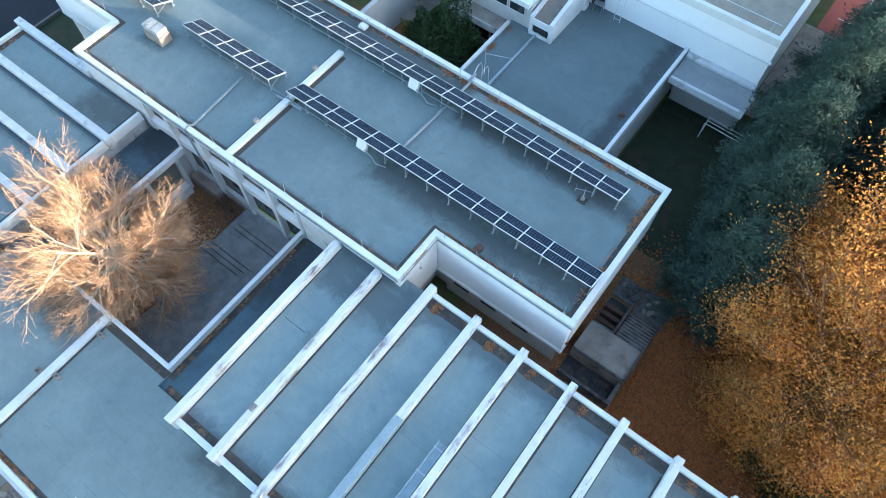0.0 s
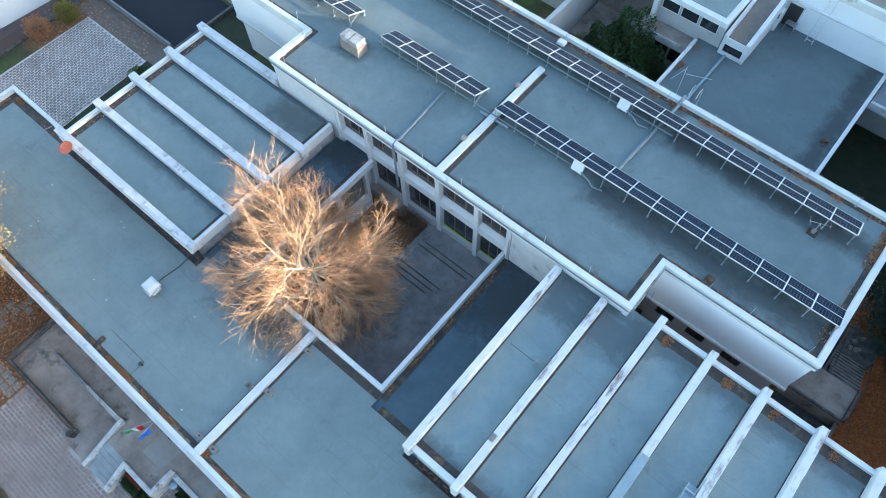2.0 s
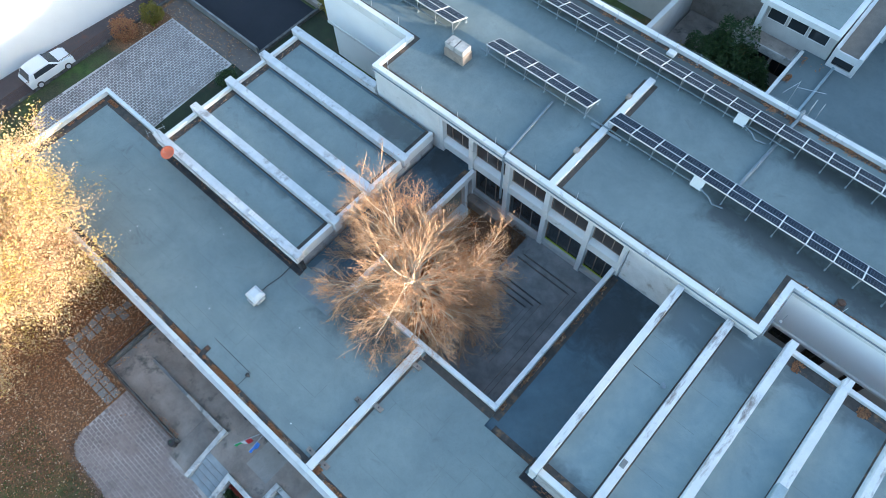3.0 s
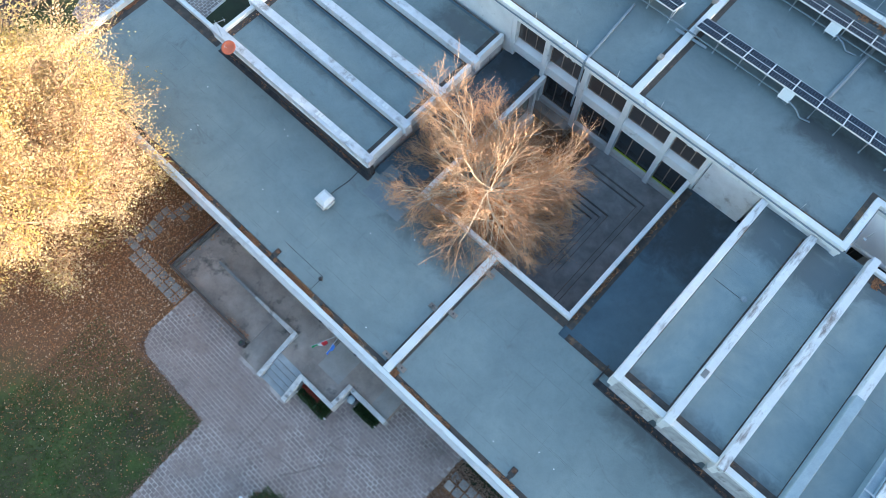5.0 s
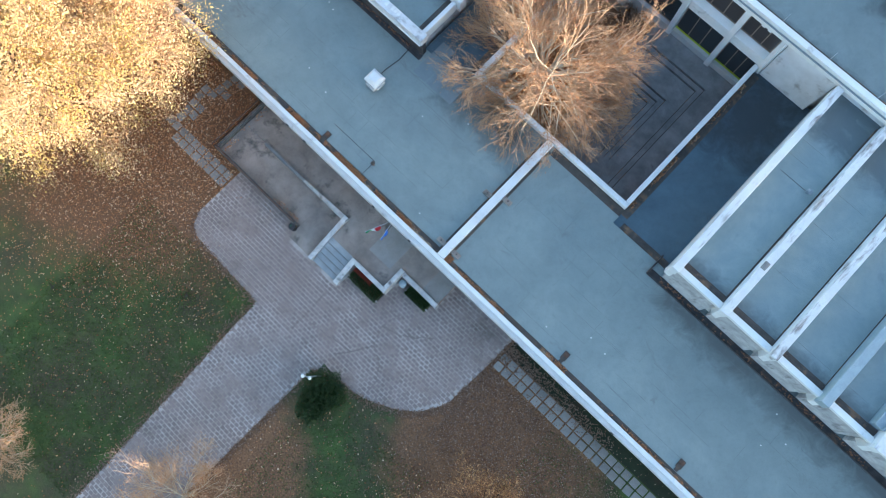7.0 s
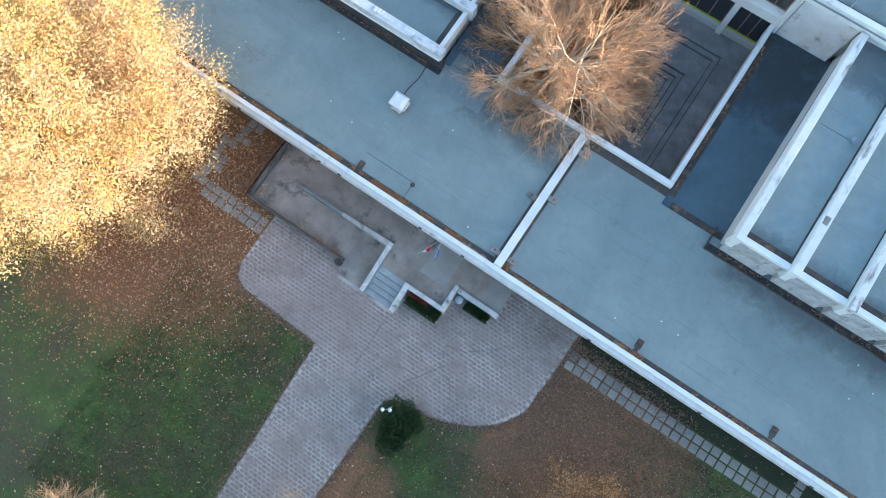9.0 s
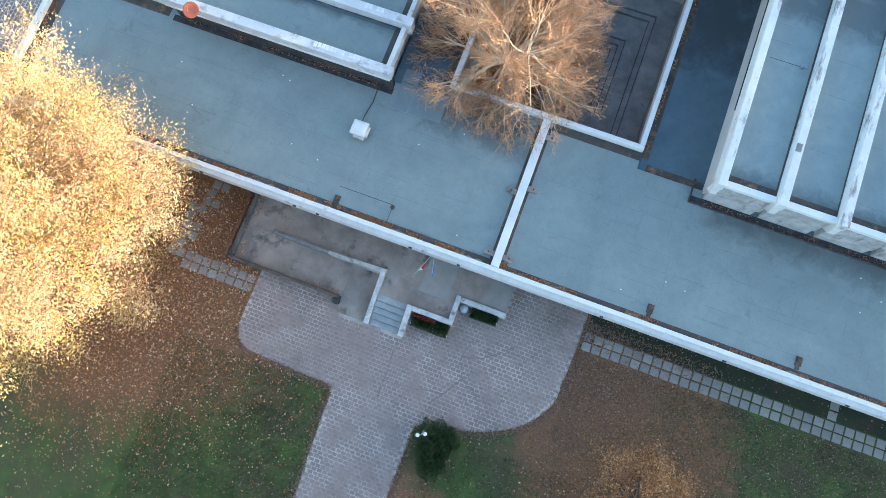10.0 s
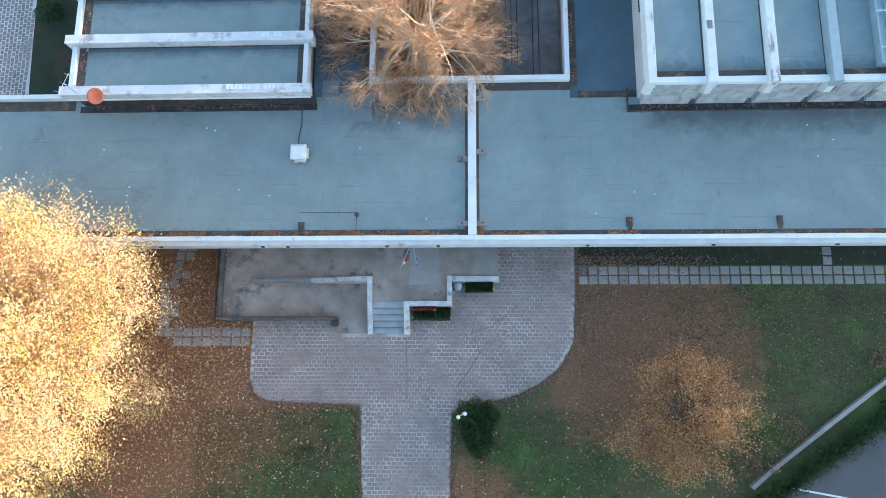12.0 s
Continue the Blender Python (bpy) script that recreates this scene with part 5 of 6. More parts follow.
part("back_wall", MB().box(-4.19, 1.98, 46.0, 46.4, 0, 5.2), M_CONC, wl)
part("terrace", MB().box(-3.99, -0.4, 41.6, 45.99, 0, 0.5), M_CONC, wl)
for k in range(3):
    window(wl, (-12.5 + 2.6 * k, -10.6 + 2.6 * k, 43.42, 43.49, 3.6, 5.48), M_WHITE, 3, "x", "dark window in white frame")
sc = thing("sports_court", "red sports court with white lines", "court")
part("surface", MB().box(24, 48, 62, 90, 0, 0.02), mat("red_court", (0.42, 0.11, 0.08), (0.32, 0.09, 0.07), 0.9, 4, 30, 0.1), sc)
part("line", MB().box(25, 47, 64, 64.08, 0.02, 0.026), M_WHITE, sc)
part("line", MB().box(26.5, 26.58, 64.1, 88, 0.02, 0.026), M_WHITE, sc)
single("pavement_north", MB().box(23.05, 40, 50, 61.9, -0.1, 0.03), M_CONC, "pale concrete yard beside the north building", "pavement", kind="structure")

# ---- east stair ----
es = thing("east_stair", "old concrete outdoor stair and landing", "stair", (0, 1.55, 0))
part("landing", MB().cbox(22.9, 26.6, 23.9, 26.2, 0, 1.35, 0.03), M_CONC, es)
part("landing_kerb", MB().cbox(26.45, 26.62, 23.9, 26.2, 1.35, 1.55, 0.02), M_GRIME, es)
part("landing_kerb", MB().cbox(22.95, 26.44, 23.86, 24.0, 1.35, 1.5, 0.02), M_GRIME, es)
part("lower_wall", MB().cbox(22.95, 26.3, 22.3, 22.5, 0, 0.9), M_GRIME, es)
part("lower_wall", MB().cbox(26.31, 26.55, 22.3, 23.88, 0, 0.9), M_GRIME, es)
part("well_floor", MB().box(22.9, 26.3, 22.5, 23.86, 0, 0.05), M_TAR, es)
for k in range(8):
    part("tread", MB().cbox(24.6, 26.55, 26.21 + 0.3 * k, 26.50 + 0.3 * k, 0, 1.22 - 0.15 * k, 0.02), M_GRIME, es)
    part("nosing", MB().box(24.62, 26.53, 26.46 + 0.3 * k, 26.503 + 0.3 * k, 1.222 - 0.15 * k, 1.228 - 0.15 * k), M_CONC, es)
part("well_floor", MB().box(23.0, 24.35, 26.35, 29.0, 0, 0.04), M_TAR, es)
part("well_wall", MB().box(23.0, 24.5, 26.21, 26.35, 0, 1.3), M_GRIME, es)
part("well_wall", MB().box(24.36, 24.5, 26.36, 29, 0, 1.0), M_GRIME, es)
for k in range(3):
    part("well_tread", MB().cbox(23.05, 24.34, 26.9 + 0.5 * k, 27.2 + 0.5 * k, 0.05, 0.3 + 0.2 * k, 0.02), M_RUST, es)
part("railing", MB().tube([(23.0, 26.25, 1.3), (23.0, 26.25, 2.1), (24.55, 26.25, 2.1), (24.55, 28.9, 1.2), (24.55, 28.9, 0)], 0.035, 6), M_RUST, es)
part("railing", MB().tube([(26.55, 24.0, 1.36), (26.55, 24.0, 2.1), (26.55, 26.2, 2.1), (26.55, 28.6, 0.95), (26.55, 28.6, 0)], 0.03, 6), M_RUST, es)
part("slab", MB().cbox(22.9, 24.6, 29.2, 30.8, 0, 0.06), M_GRIME, es)
part("slab", MB().cbox(24.7, 26.8, 28.7, 30.9, 0, 0.05), M_GRIME, es)
for k in range(9):
    part("rubble", MB().cbox(-0.18, 0.18, -0.12, 0.12, 0, 0.12, 0.03), M_CONC if k % 3 else M_GRIME, es).matrix_local = pose(23.2 + RNG.uniform(0, 2.6), 29.3 + RNG.uniform(0, 1.5), 0.06, 0, 0, RNG.uniform(0, 180))

# ---- entrance ----
ent = thing("entrance_terrace", "stained concrete entrance terrace with ramp and steps", "terrace")
EZ = 0.85
part("landing", MB().box(-6.0, 1.45, -1.43, 2.3, 0, EZ).box(-5.815, -1.5, -2.88, -1.43, 0, EZ), M_CONC, ent)
part("slab_patch", MB().box(-3.7, -2.0, -1.9, 0.5, EZ, EZ + 0.006), M_SLAB, ent)
part("slab_patch", MB().box(0.2, 1.44, -1.4, 2.2, EZ, EZ + 0.006), M_SLAB, ent)
part("upper_ramp", MB().prism([(-14.7, -1.6), (-6.0, -1.6), (-6.0, 2.3), (-14.7, 2.3)], 0, [0.55, EZ, EZ, 0.55]), M_CONC, ent)
part("lower_ramp", MB().prism([(-14.7, -3.73), (-7.9, -3.73), (-7.9, -1.6), (-14.7, -1.6)], 0, [0.54, 0.12, 0.12, 0.54]), M_CONC, ent)
part("ramp_foot", MB().prism([(-7.9, -4.66), (-6.1, -4.66), (-6.1, -1.5), (-7.9, -1.5)], 0, [0.04, 0.04, 0.12, 0.12]), M_CONC, ent)
part("kerb_wall", MB().cbox(-14.9, -7.95, -3.92, -3.73, 0, 0.85, 0.02), M_GRIME, ent)
part("kerb_wall", MB().cbox(-14.9, -14.72, -3.72, 2.2, 0, 0.9, 0.02), M_GRIME, ent)
part("divider_wall", MB().prism([(-12.8, -1.72), (-9.4, -1.72), (-9.4, -1.56), (-12.8, -1.56)], 0, [0.95, 1.05, 1.05, 0.95]), M_CONCD, ent)
part("divider_wall", MB().prism([(-9.4, -1.72), (-6.1, -1.74), (-6.1, -1.46), (-9.4, -1.56)], 0, [1.05, 1.3, 1.3, 1.05]), M_WALLD, ent)
part("parapet_wall", MB().prism([(-6.1, -4.72), (-5.82, -4.72), (-5.82, -1.45), (-6.1, -1.45)], 0, [0.45, 0.45, 1.25, 1.25]), M_PARAPET, ent)
part("parapet_wall", MB().prism([(-3.98, -4.72), (-3.66, -4.72), (-3.66, -2.9), (-3.98, -2.9)], 0, [0.45, 0.45, 1.2, 1.2]), M_PARAPET, ent)
part("parapet_wall", MB().cbox(-3.65, -1.22, -3.16, -2.89, 0, 1.2, 0.02), M_PARAPET, ent)
part("parapet_wall", MB().cbox(-1.5, -1.22, -2.88, -1.42, 0, 1.2, 0.02), M_PARAPET, ent)
part("parapet_wall", MB().cbox(-1.21, 1.5, -1.72, -1.43, 0, 1.0, 0.02), M_PARAPET, ent)
# a thin dark strip before each riser paints in its shadow
for k in range(5):
    part("step", MB().cbox(-5.81, -3.99, -4.66 + 0.355 * k, -2.88, 0, 0.17 * (k + 1), 0.012), M_STEP, ent)
    part("riser_line", MB().box(-5.80, -4.0, -4.705 + 0.355 * k, -4.665 + 0.355 * k, 0.17 * k, 0.17 * k + 0.006), M_CONCD, ent)
part("handrail", MB().tube([(-15.1, 2.2, 0), (-15.1, 2.2, 1.0), (-15.1, -3.9, 1.0), (-15.1, -3.9, 0)], 0.045, 6), M_RUST, ent)
part("handrail", MB().tube([(-15.1, 2.2, 0.6), (-15.1, -3.9, 0.6)], 0.035, 6), M_RUST, ent)
part("handrail", MB().tube([(-14.8, -3.82, 0.86), (-14.8, -3.82, 1.2), (-8.1, -3.82, 1.2), (-8.1, -3.82, 0.86)], 0.04, 6), M_RUST, ent)
part("rain_pipe", MB().tube([(-14.95, 0.0, 3.3), (-14.95, 0.0, 0)], 0.05, 8), M_DARK, ent)
scatter("leaf_drift", [(-14.7, -14.3, -3.6, 1.0), (-10.5, -8, -3.7, -3.4)], 380, 0.05, L_FALLEN, 0.56, ent, "drifted leaves", seed=41, tilt=0.3)

bn = thing("litter_bin", "dark litter bin beside the ramp", "litter bin", (-8.05, -4.1, 0))
part("body", MB().tube([(0, 0, 0), (0, 0, 0.62)], [0.17, 0.21], 12), M_DARK, bn)
part("rim", MB().tube([(0, 0, 0.62), (0, 0, 0.66)], 0.235, 12, False), M_DARK, bn)
part("bag", MB().tube([(0, 0, 0.55), (0.02, 0, 0.60)], [0.19, 0.1], 10), mat("bin_bag", (0.03, 0.08, 0.04), None, 0.4, 1, 30, 0.2), bn)
pt = thing("rain_barrel", "pale blue-grey metal bin in the wall corner", "bin", (-0.88, -1.98, 0))
part("body", MB().tube([(0, 0, 0), (0, 0, 0.72)], [0.2, 0.22], 14), M_SHEET, pt)
part("lid", MB().tube([(0, 0, 0.72), (0, 0, 0.80)], [0.24, 0.1], 14), M_SHEET, pt)


def planter(x0, x1, y0, y1, z, mats, seed):
    t = thing("planter_box", "dark planter box of evergreen plants with white end brackets", "planter", group="planters")
    part("box", MB().cbox(x0, x1, y0 + 0.1, y1, 0, 0.35, 0.02), M_DARK, t)
    for x in (x0 - 0.03, x1 - 0.03):
        part("end_bracket", MB().cbox(x, x + 0.06, y0 + 0.02, y0 + 0.1, 0, 0.62, 0.01), M_WHITE, t)
    part("soil", MB().box(x0 + 0.05, x1 - 0.05, y0 + 0.05, y1 - 0.05, 0.352, 0.37), M_LITTER, t)
    r = np.random.RandomState(seed)
    for i, m in enumerate(mats):
        n = 2600
        p = np.stack([x0 + r.rand(n) * (x1 - x0), y0 - 0.1 + r.rand(n) * (y1 - y0 + 0.2), 0.35 + r.rand(n) * 0.35], 1)
        if i:
            p = p[(p[:, 0] < x0 + (x1 - x0) * 0.6) & (p[:, 1] > y1 - 0.2)] + np.array([0, 0, 0.22])
        blades("foliage", p, 0.06, m, t, r=r)


L_RED = leaf_material("red_leaf", [(0.0, (0.30, 0.05, 0.04)), (0.6, (0.46, 0.10, 0.07)), (1.0, (0.18, 0.08, 0.05))])
planter(-3.5, -1.3, -3.85, -3.2, 0, (L_SHRUB, L_RED), 51)
planter(-0.45, 1.15, -2.2, -1.75, 0, (L_SHRUB,), 52)

# ---- paving ----
PAVE = [(-13.0, 2.3), (-13.0, -7.4), (-12.7, -8.1), (-12.1, -8.5), (-6.5, -8.75), (-5.7, -26), (-1.6, -26), (-1.25, -9.2), (-0.9, -8.85), (-0.1, -8.62), (1.03, -8.49), (2.0, -8.28), (2.96, -7.91), (4.1, -7.28), (4.92, -6.57), (5.5, -5.7), (5.8, -4.96), (5.98, -1.67), (6.05, 2.3)]
pavement = single("pavement", MB().prism(PAVE, -0.2, 0.012), M_JOINT, "worn grey and pink stone paving with pale joints", "pavement", kind="structure")
CRACKS = (((0.2, -3.4), (-0.1, -4.6), (0.35, -5.7), (-0.3, -6.9), (-1.0, -7.7)), ((0.35, -5.7), (1.2, -6.1), (1.9, -7.0), (2.0, -7.9)), ((-0.1, -4.6), (1.2, -4.2), (2.6, -3.0)), ((-4.2, -7.4), (-2.6, -7.3), (-0.3, -6.9)), ((-3.9, -4.9), (-3.8, -8.4)))
for path in CRACKS:
    m = MB()
    for (ax, ay), (bx, by) in zip(path, path[1:]):
        for q in range(5):
            p, r2 = Vector((ax, ay)).lerp(Vector((bx, by)), q / 5), Vector((ax, ay)).lerp(Vector((bx, by)), (q + 1) / 5)
            wob = Vector((RNG.uniform(-0.06, 0.06), RNG.uniform(-0.06, 0.06)))
            s = Vector((-(r2 - p).y, (r2 - p).x)).normalized() * RNG.uniform(0.015, 0.04)
            m.prism([tuple(p - s + wob), tuple(r2 - s), tuple(r2 + s), tuple(p + s + wob)], 0.012, 0.034)
    part("crack", m, M_CRACK, pavement)
PAVE2 = [(-36.9, 5.2), (-36.0, 3.6), (-30.4, 3.2), (-30.4, 9.0), (-28.4, 9.0), (-28.55, 11.3), (-28.8, 17.3), (-28.85, 17.7), (-36.7, 17.75)]
pavement2 = single("pavement_west", MB().prism(PAVE2, -0.2, 0.012), M_JOINT_PALE, "stone paved yard with pale joints", "pavement", kind="structure")


def inside(poly, x, y):
    c = False
    for (x0, y0), (x1, y1) in zip(poly, poly[1:] + poly[:1]):
        if (y0 > y) != (y1 > y) and x < (x1 - x0) * (y - y0) / (y1 - y0) + x0:
            c = not c
    return c


def stones(poly, pw, ph, rows_along_x, seed, gaps=(0.014, 0.02, 0.028, 0.04)):
    r = random.Random(seed)
    xs, ys = [p[0] for p in poly], [p[1] for p in poly]
    out = []
    if not rows_along_x:
        pw, ph = ph, pw
    ny, nx = int((max(ys) - min(ys)) / ph), int((max(xs) - min(xs)) / pw)
    for j in range(ny):
        for i in range(nx):
            x = min(xs) + pw * (i + 0.5) + (0.5 * pw * (j % 2) if rows_along_x else 0)
            y = min(ys) + ph * (j + 0.5) + (0.5 * ph * (i % 2) if not rows_along_x else 0)
            if inside(poly, x, y) and inside(poly, x - pw * 0.4, y) and inside(poly, x + pw * 0.4, y):
                out.append((x, y, pw, ph, r.uniform(0.016, 0.030), r.choice(gaps), r.uniform(-0.014, 0.014)))
    return out


def stone_mesh(items):
    m = MB()
    for x, y, w, h, z, g, o in items:
        a, b, c = w / 2 - g * 0.6, h / 2 - g * 0.6, 0.012
        i = len(m.v)
        x, y = x + o, y + o
        m.v += [(x - a, y - b, 0.0), (x + a, y - b, 0.0), (x + a, y + b, 0.0), (x - a, y + b, 0.0), (x - a + c, y - b + c, z), (x + a - c, y - b + c, z), (x + a - c, y + b - c, z), (x - a + c, y + b - c, z)]
        for f in ((4, 5, 6, 7), (0, 1, 5, 4), (1, 2, 6, 5), (2, 3, 7, 6), (3, 0, 4, 7)):
            m.f.append(tuple(i + k for k in f))
    return m


ST = stones(PAVE, 0.31, 0.225, True, 61)
ST = [s for s in ST if not (s[1] > -3.95 and s[0] < -5.8 or s[1] > -4.75 and -8.0 < s[0] < -3.6 or s[1] > -3.2 and s[0] < -1.15 or s[1] > -1.8 and s[0] < 1.55)]
NEAR = [s for s in ST if -9.5 < s[0] < -3.0 and -8.4 < s[1] < -4.9]
NEAR_SET = set(NEAR[:300])
part("paving_stones", stone_mesh([s for s in ST if s not in NEAR_SET]), M_PAVE, pavement, kind="stuff")
part("paving_stones", stone_mesh(stones(PAVE2, 0.34, 0.255, False, 62, (0.024, 0.034, 0.044, 0.056))), M_PAVE, pavement2, kind="stuff")

# stepping slabs
SLABS = []
for k in range(36):
    for j in range(2):
        SLABS.append((6.45 + 0.585 * k, -0.98 - 0.56 * j, 0))
for j in range(3):
    SLABS.append((20.55, -0.42 + 0.0 * j + 0.56 * j, 0))
for k in range(10):
    for j in range(2):
        if not (k > 7 and j == 1):
            SLABS.append((-13.4 - 0.58 * k, -4.6 - 0.56 * j, 0))
for k in range(9):
    SLABS.append((-18.3 + 0.14 * k * (1 if k > 4 else 0) - 0.05 * k, -4.0 + 0.57 * k, RNG.uniform(-6, 6)))
    if k % 3:
        SLABS.append((-17.72 - 0.05 * k + 0.14 * k * (1 if k > 4 else 0), -4.0 + 0.57 * k, RNG.uniform(-6, 6)))

# ---- shrub, lamp and front garden ----


def shrub(name, label, x, y, z, lobes, n, size, material, seed, group="", category="shrub"):
    """Lobes of (dx, dy, dz, r): leaves on and in each, over a few bare stems."""
    r = np.random.RandomState(seed)
    t = thing(name, label, category, (x, y, z), group)
    st = MB()
    pts = []
    for dx, dy, dz, rad in lobes:
        d = r.randn(n, 3)
        d /= np.linalg.norm(d, axis=1)[:, None]
        rr = rad * (0.55 + 0.5 * r.rand(n) ** 0.5) * (1 + 0.18 * np.sin(d[:, 0] * 6 + d[:, 1] * 5 + seed))
        p = d * rr[:, None] + np.array([dx, dy, dz])
        pts.append(p[p[:, 2] > 0.02])
        for k in range(4):
            e = Vector((dx, dy, dz)) + Vector((r.randn() * 0.4, r.randn() * 0.4, 0.3)) * rad
            st.tube([(dx * 0.2, dy * 0.2, 0), (dx * 0.6, dy * 0.6, dz * 0.5), tuple(e)], [0.05, 0.035, 0.015], 5)
    part("stems", st, M_BARKD, t)
    blades("foliage", np.concatenate(pts), size, material, t, r=r)
    return t


def branches(mb, fine, tips, rng, p, d, length, radius, level, last, spread, rise, kids, twig_r=0.011):
    """Grows one limb as a bending tube and its side limbs; the last two orders go to the fine twigs."""
    segs = 5 if level < last - 1 else 3
    pts, rad = [p.copy()], [radius]
    q, v = p.copy(), d.copy()
    for s in range(segs):
        v = (v + Vector((rng.gauss(0, 0.12), rng.gauss(0, 0.12), rng.gauss(0, 0.08) + rise))).normalized()
        q = q + v * (length / segs)
        pts.append(q.copy())
        rad.append(max(radius * (1 - 0.70 * (s + 1) / segs), twig_r * 0.62))
    (mb if level < last - 1 else fine).tube(pts, rad, 7 if level == 0 else 5 if level < 2 else 3, False)
    if level >= last:
        tips.extend(pts[1:])
        return
    n = kids[level]
    for k in range(n):
        u = 0.25 + 0.75 * (k + rng.random() * 0.6) / n
        i = min(int(u * segs), segs - 1)
        f = min(u * segs - i, 1.0)
        b = pts[i].lerp(pts[i + 1], f)
        along = (pts[i + 1] - pts[i]).normalized()
        side = along.cross(Vector((rng.gauss(0, 1), rng.gauss(0, 1), rng.gauss(0, 1)))).normalized()
        w = spread * rng.uniform(0.7, 1.25)
        nd = (along * math.cos(w) + side * math.sin(w)).normalized()
        branches(mb, fine, tips, rng, b, nd, length * rng.uniform(0.42, 0.66) * (1.15 - 0.30 * u), max(radius * (1 - 0.6 * u) * 0.58, twig_r), level + 1, last, spread, rise, kids, twig_r)


def tree(name, label, x, y, stems, height, reach, kids, leaf, leaf_mat, leaves_per_tip, seed, trunk_h=1.0, radius=0.2, spread=0.7, rise=0.05, bark=None, twig=None, jitter=0.25, widest=68.0, patchy=0.0, thick=0.5, stretch=0.88, twig_r=0.011):
    """A broadleaf tree: short trunk, arching limbs, twigs, and leaves round the twig ends."""
    rng = random.Random(seed)
    r = np.random.RandomState(seed)
    t = thing(name, label, "tree", (x, y, 0))
    trunk = MB().tube([(0, 0, 0), (0.04, 0.02, trunk_h * 0.5), (0, 0.05, trunk_h)], [radius * 1.35, radius, radius * 0.95], 10)
    part("trunk", trunk, bark or M_BARK, t, smooth=True)
    tips = []
    for k in range(stems):
        w = 2.39996 * k + rng.uniform(-0.3, 0.3)
        th = radians(widest) * math.sqrt((k + 0.35) / stems)
        d = Vector((math.cos(w) * math.sin(th), math.sin(w) * math.sin(th), math.cos(th)))
        full = 1.0 / math.sqrt((math.sin(th) / reach) ** 2 + (math.cos(th) / (height - trunk_h)) ** 2)
        mb, fine = MB(), MB()
        branches(mb, fine, tips, rng, Vector((0, 0.05, trunk_h * rng.uniform(0.8, 1.0))), d, full * rng.uniform(stretch - 0.10, stretch + 0.10), radius * thick, 0, len(kids), spread, rise, kids, twig_r)
        lb = part("limb", mb, bark or M_BARK, t)
        part("twigwork", fine, twig or bark or M_BARK, lb, kind="stuff")
    if leaves_per_tip > 0:
        tp = np.array([tuple(p) for p in tips])
        n = int(len(tp) * leaves_per_tip)
        pick = r.randint(0, len(tp), n)
        p = tp[pick] + r.randn(n, 3) * jitter
        if patchy:
            dens = np.array([noise.noise((q[0] * 0.45 + seed, q[1] * 0.45, q[2] * 0.45)) for q in p])
            p = p[dens + r.randn(n) * 0.12 > patchy - 0.5]
        blades("crown", p, leaf, leaf_mat, t, r=r)
    return t


def pine(name, label, x, y, height, reach, seed):
    """A conifer: a straight trunk with whorls of drooping needle clumps."""
    r = np.random.RandomState(seed)
    rng = random.Random(seed)
    t = thing(name, label, "tree", (x, y, 0), "conifer row")
    part("trunk", MB().tube([(0, 0, 0), (0.1, 0, height * 0.5), (0, 0.1, height * 0.97)], [0.28, 0.18, 0.03], 8), M_BARKD, t)
    pts = []
    z = height * 0.12
    while z < height * 0.97:
        u = (z / height - 0.12) / 0.88
        L = reach * (1 - u) ** 0.75 * rng.uniform(0.85, 1.1) + 0.35
        n = 6
        a0 = rng.random() * 6
        for k in range(n):
            a = a0 + 2 * math.pi * k / n + rng.uniform(-0.25, 0.25)
            l = L * rng.uniform(0.7, 1.12)
            e = Vector((math.cos(a) * l, math.sin(a) * l, z + 0.12 * l))
            part("limb", MB().tube([(0, 0, z), tuple(Vector((0, 0, z)).lerp(e, 0.6)), tuple(e)], [0.05, 0.03, 0.012], 4, False), M_BARKD, t)
            c = max(int(l * 26), 8)
            s = 0.25 + 0.75 * np.sqrt(r.rand(c))
            w = (1.05 - s * 0.5) * 0.42 * l ** 0.5
            p = np.stack([e.x * s, e.y * s, z + (e.z - z) * s], 1) + r.randn(c, 3) * np.array([1, 1, 0.45]) * w[:, None]
            pts.append(p)
        z += height * rng.uniform(0.04, 0.06)
    p = np.concatenate(pts)
    p = np.repeat(p, 6, axis=0) + r.randn(len(p) * 6, 3) * 0.17
    p[:, 2] = np.maximum(p[:, 2], 0.3)
    blades("crown", p, 0.15, L_PINE, t, r=r, tilt=1.6, slim=0.24)
    return t


shrub("round_shrub", "dark clipped evergreen shrub beside the path", 0.1, -9.6, 0, [(-0.2, 0.35, 0.75, 0.95), (0.5, 0.3, 0.65, 0.75), (0.05, -0.45, 0.6, 0.85), (0.25, -1.15, 0.55, 0.75)], 2400, 0.06, L_SHRUB, 71)
lamp = thing("garden_lamp", "garden lamp post with two white shades", "street lamp", (-0.62, -9.1, 0))
part("pole", MB().tube([(0, 0, 0), (0, 0, 3.9)], [0.05, 0.035], 8), M_METAL, lamp)
for s in (-1, 1):
    part("arm", MB().tube([(0, 0, 3.85), (0.14 * s, 0.07 * s, 4.0)], 0.02, 6), M_METAL, lamp)
    part("shade", MB().tube([(0.17 * s, 0.09 * s, 3.95), (0.17 * s, 0.09 * s, 4.1), (0.17 * s, 0.09 * s, 4.18)], [0.08, 0.105, 0.04], 12), M_WHITE, lamp)

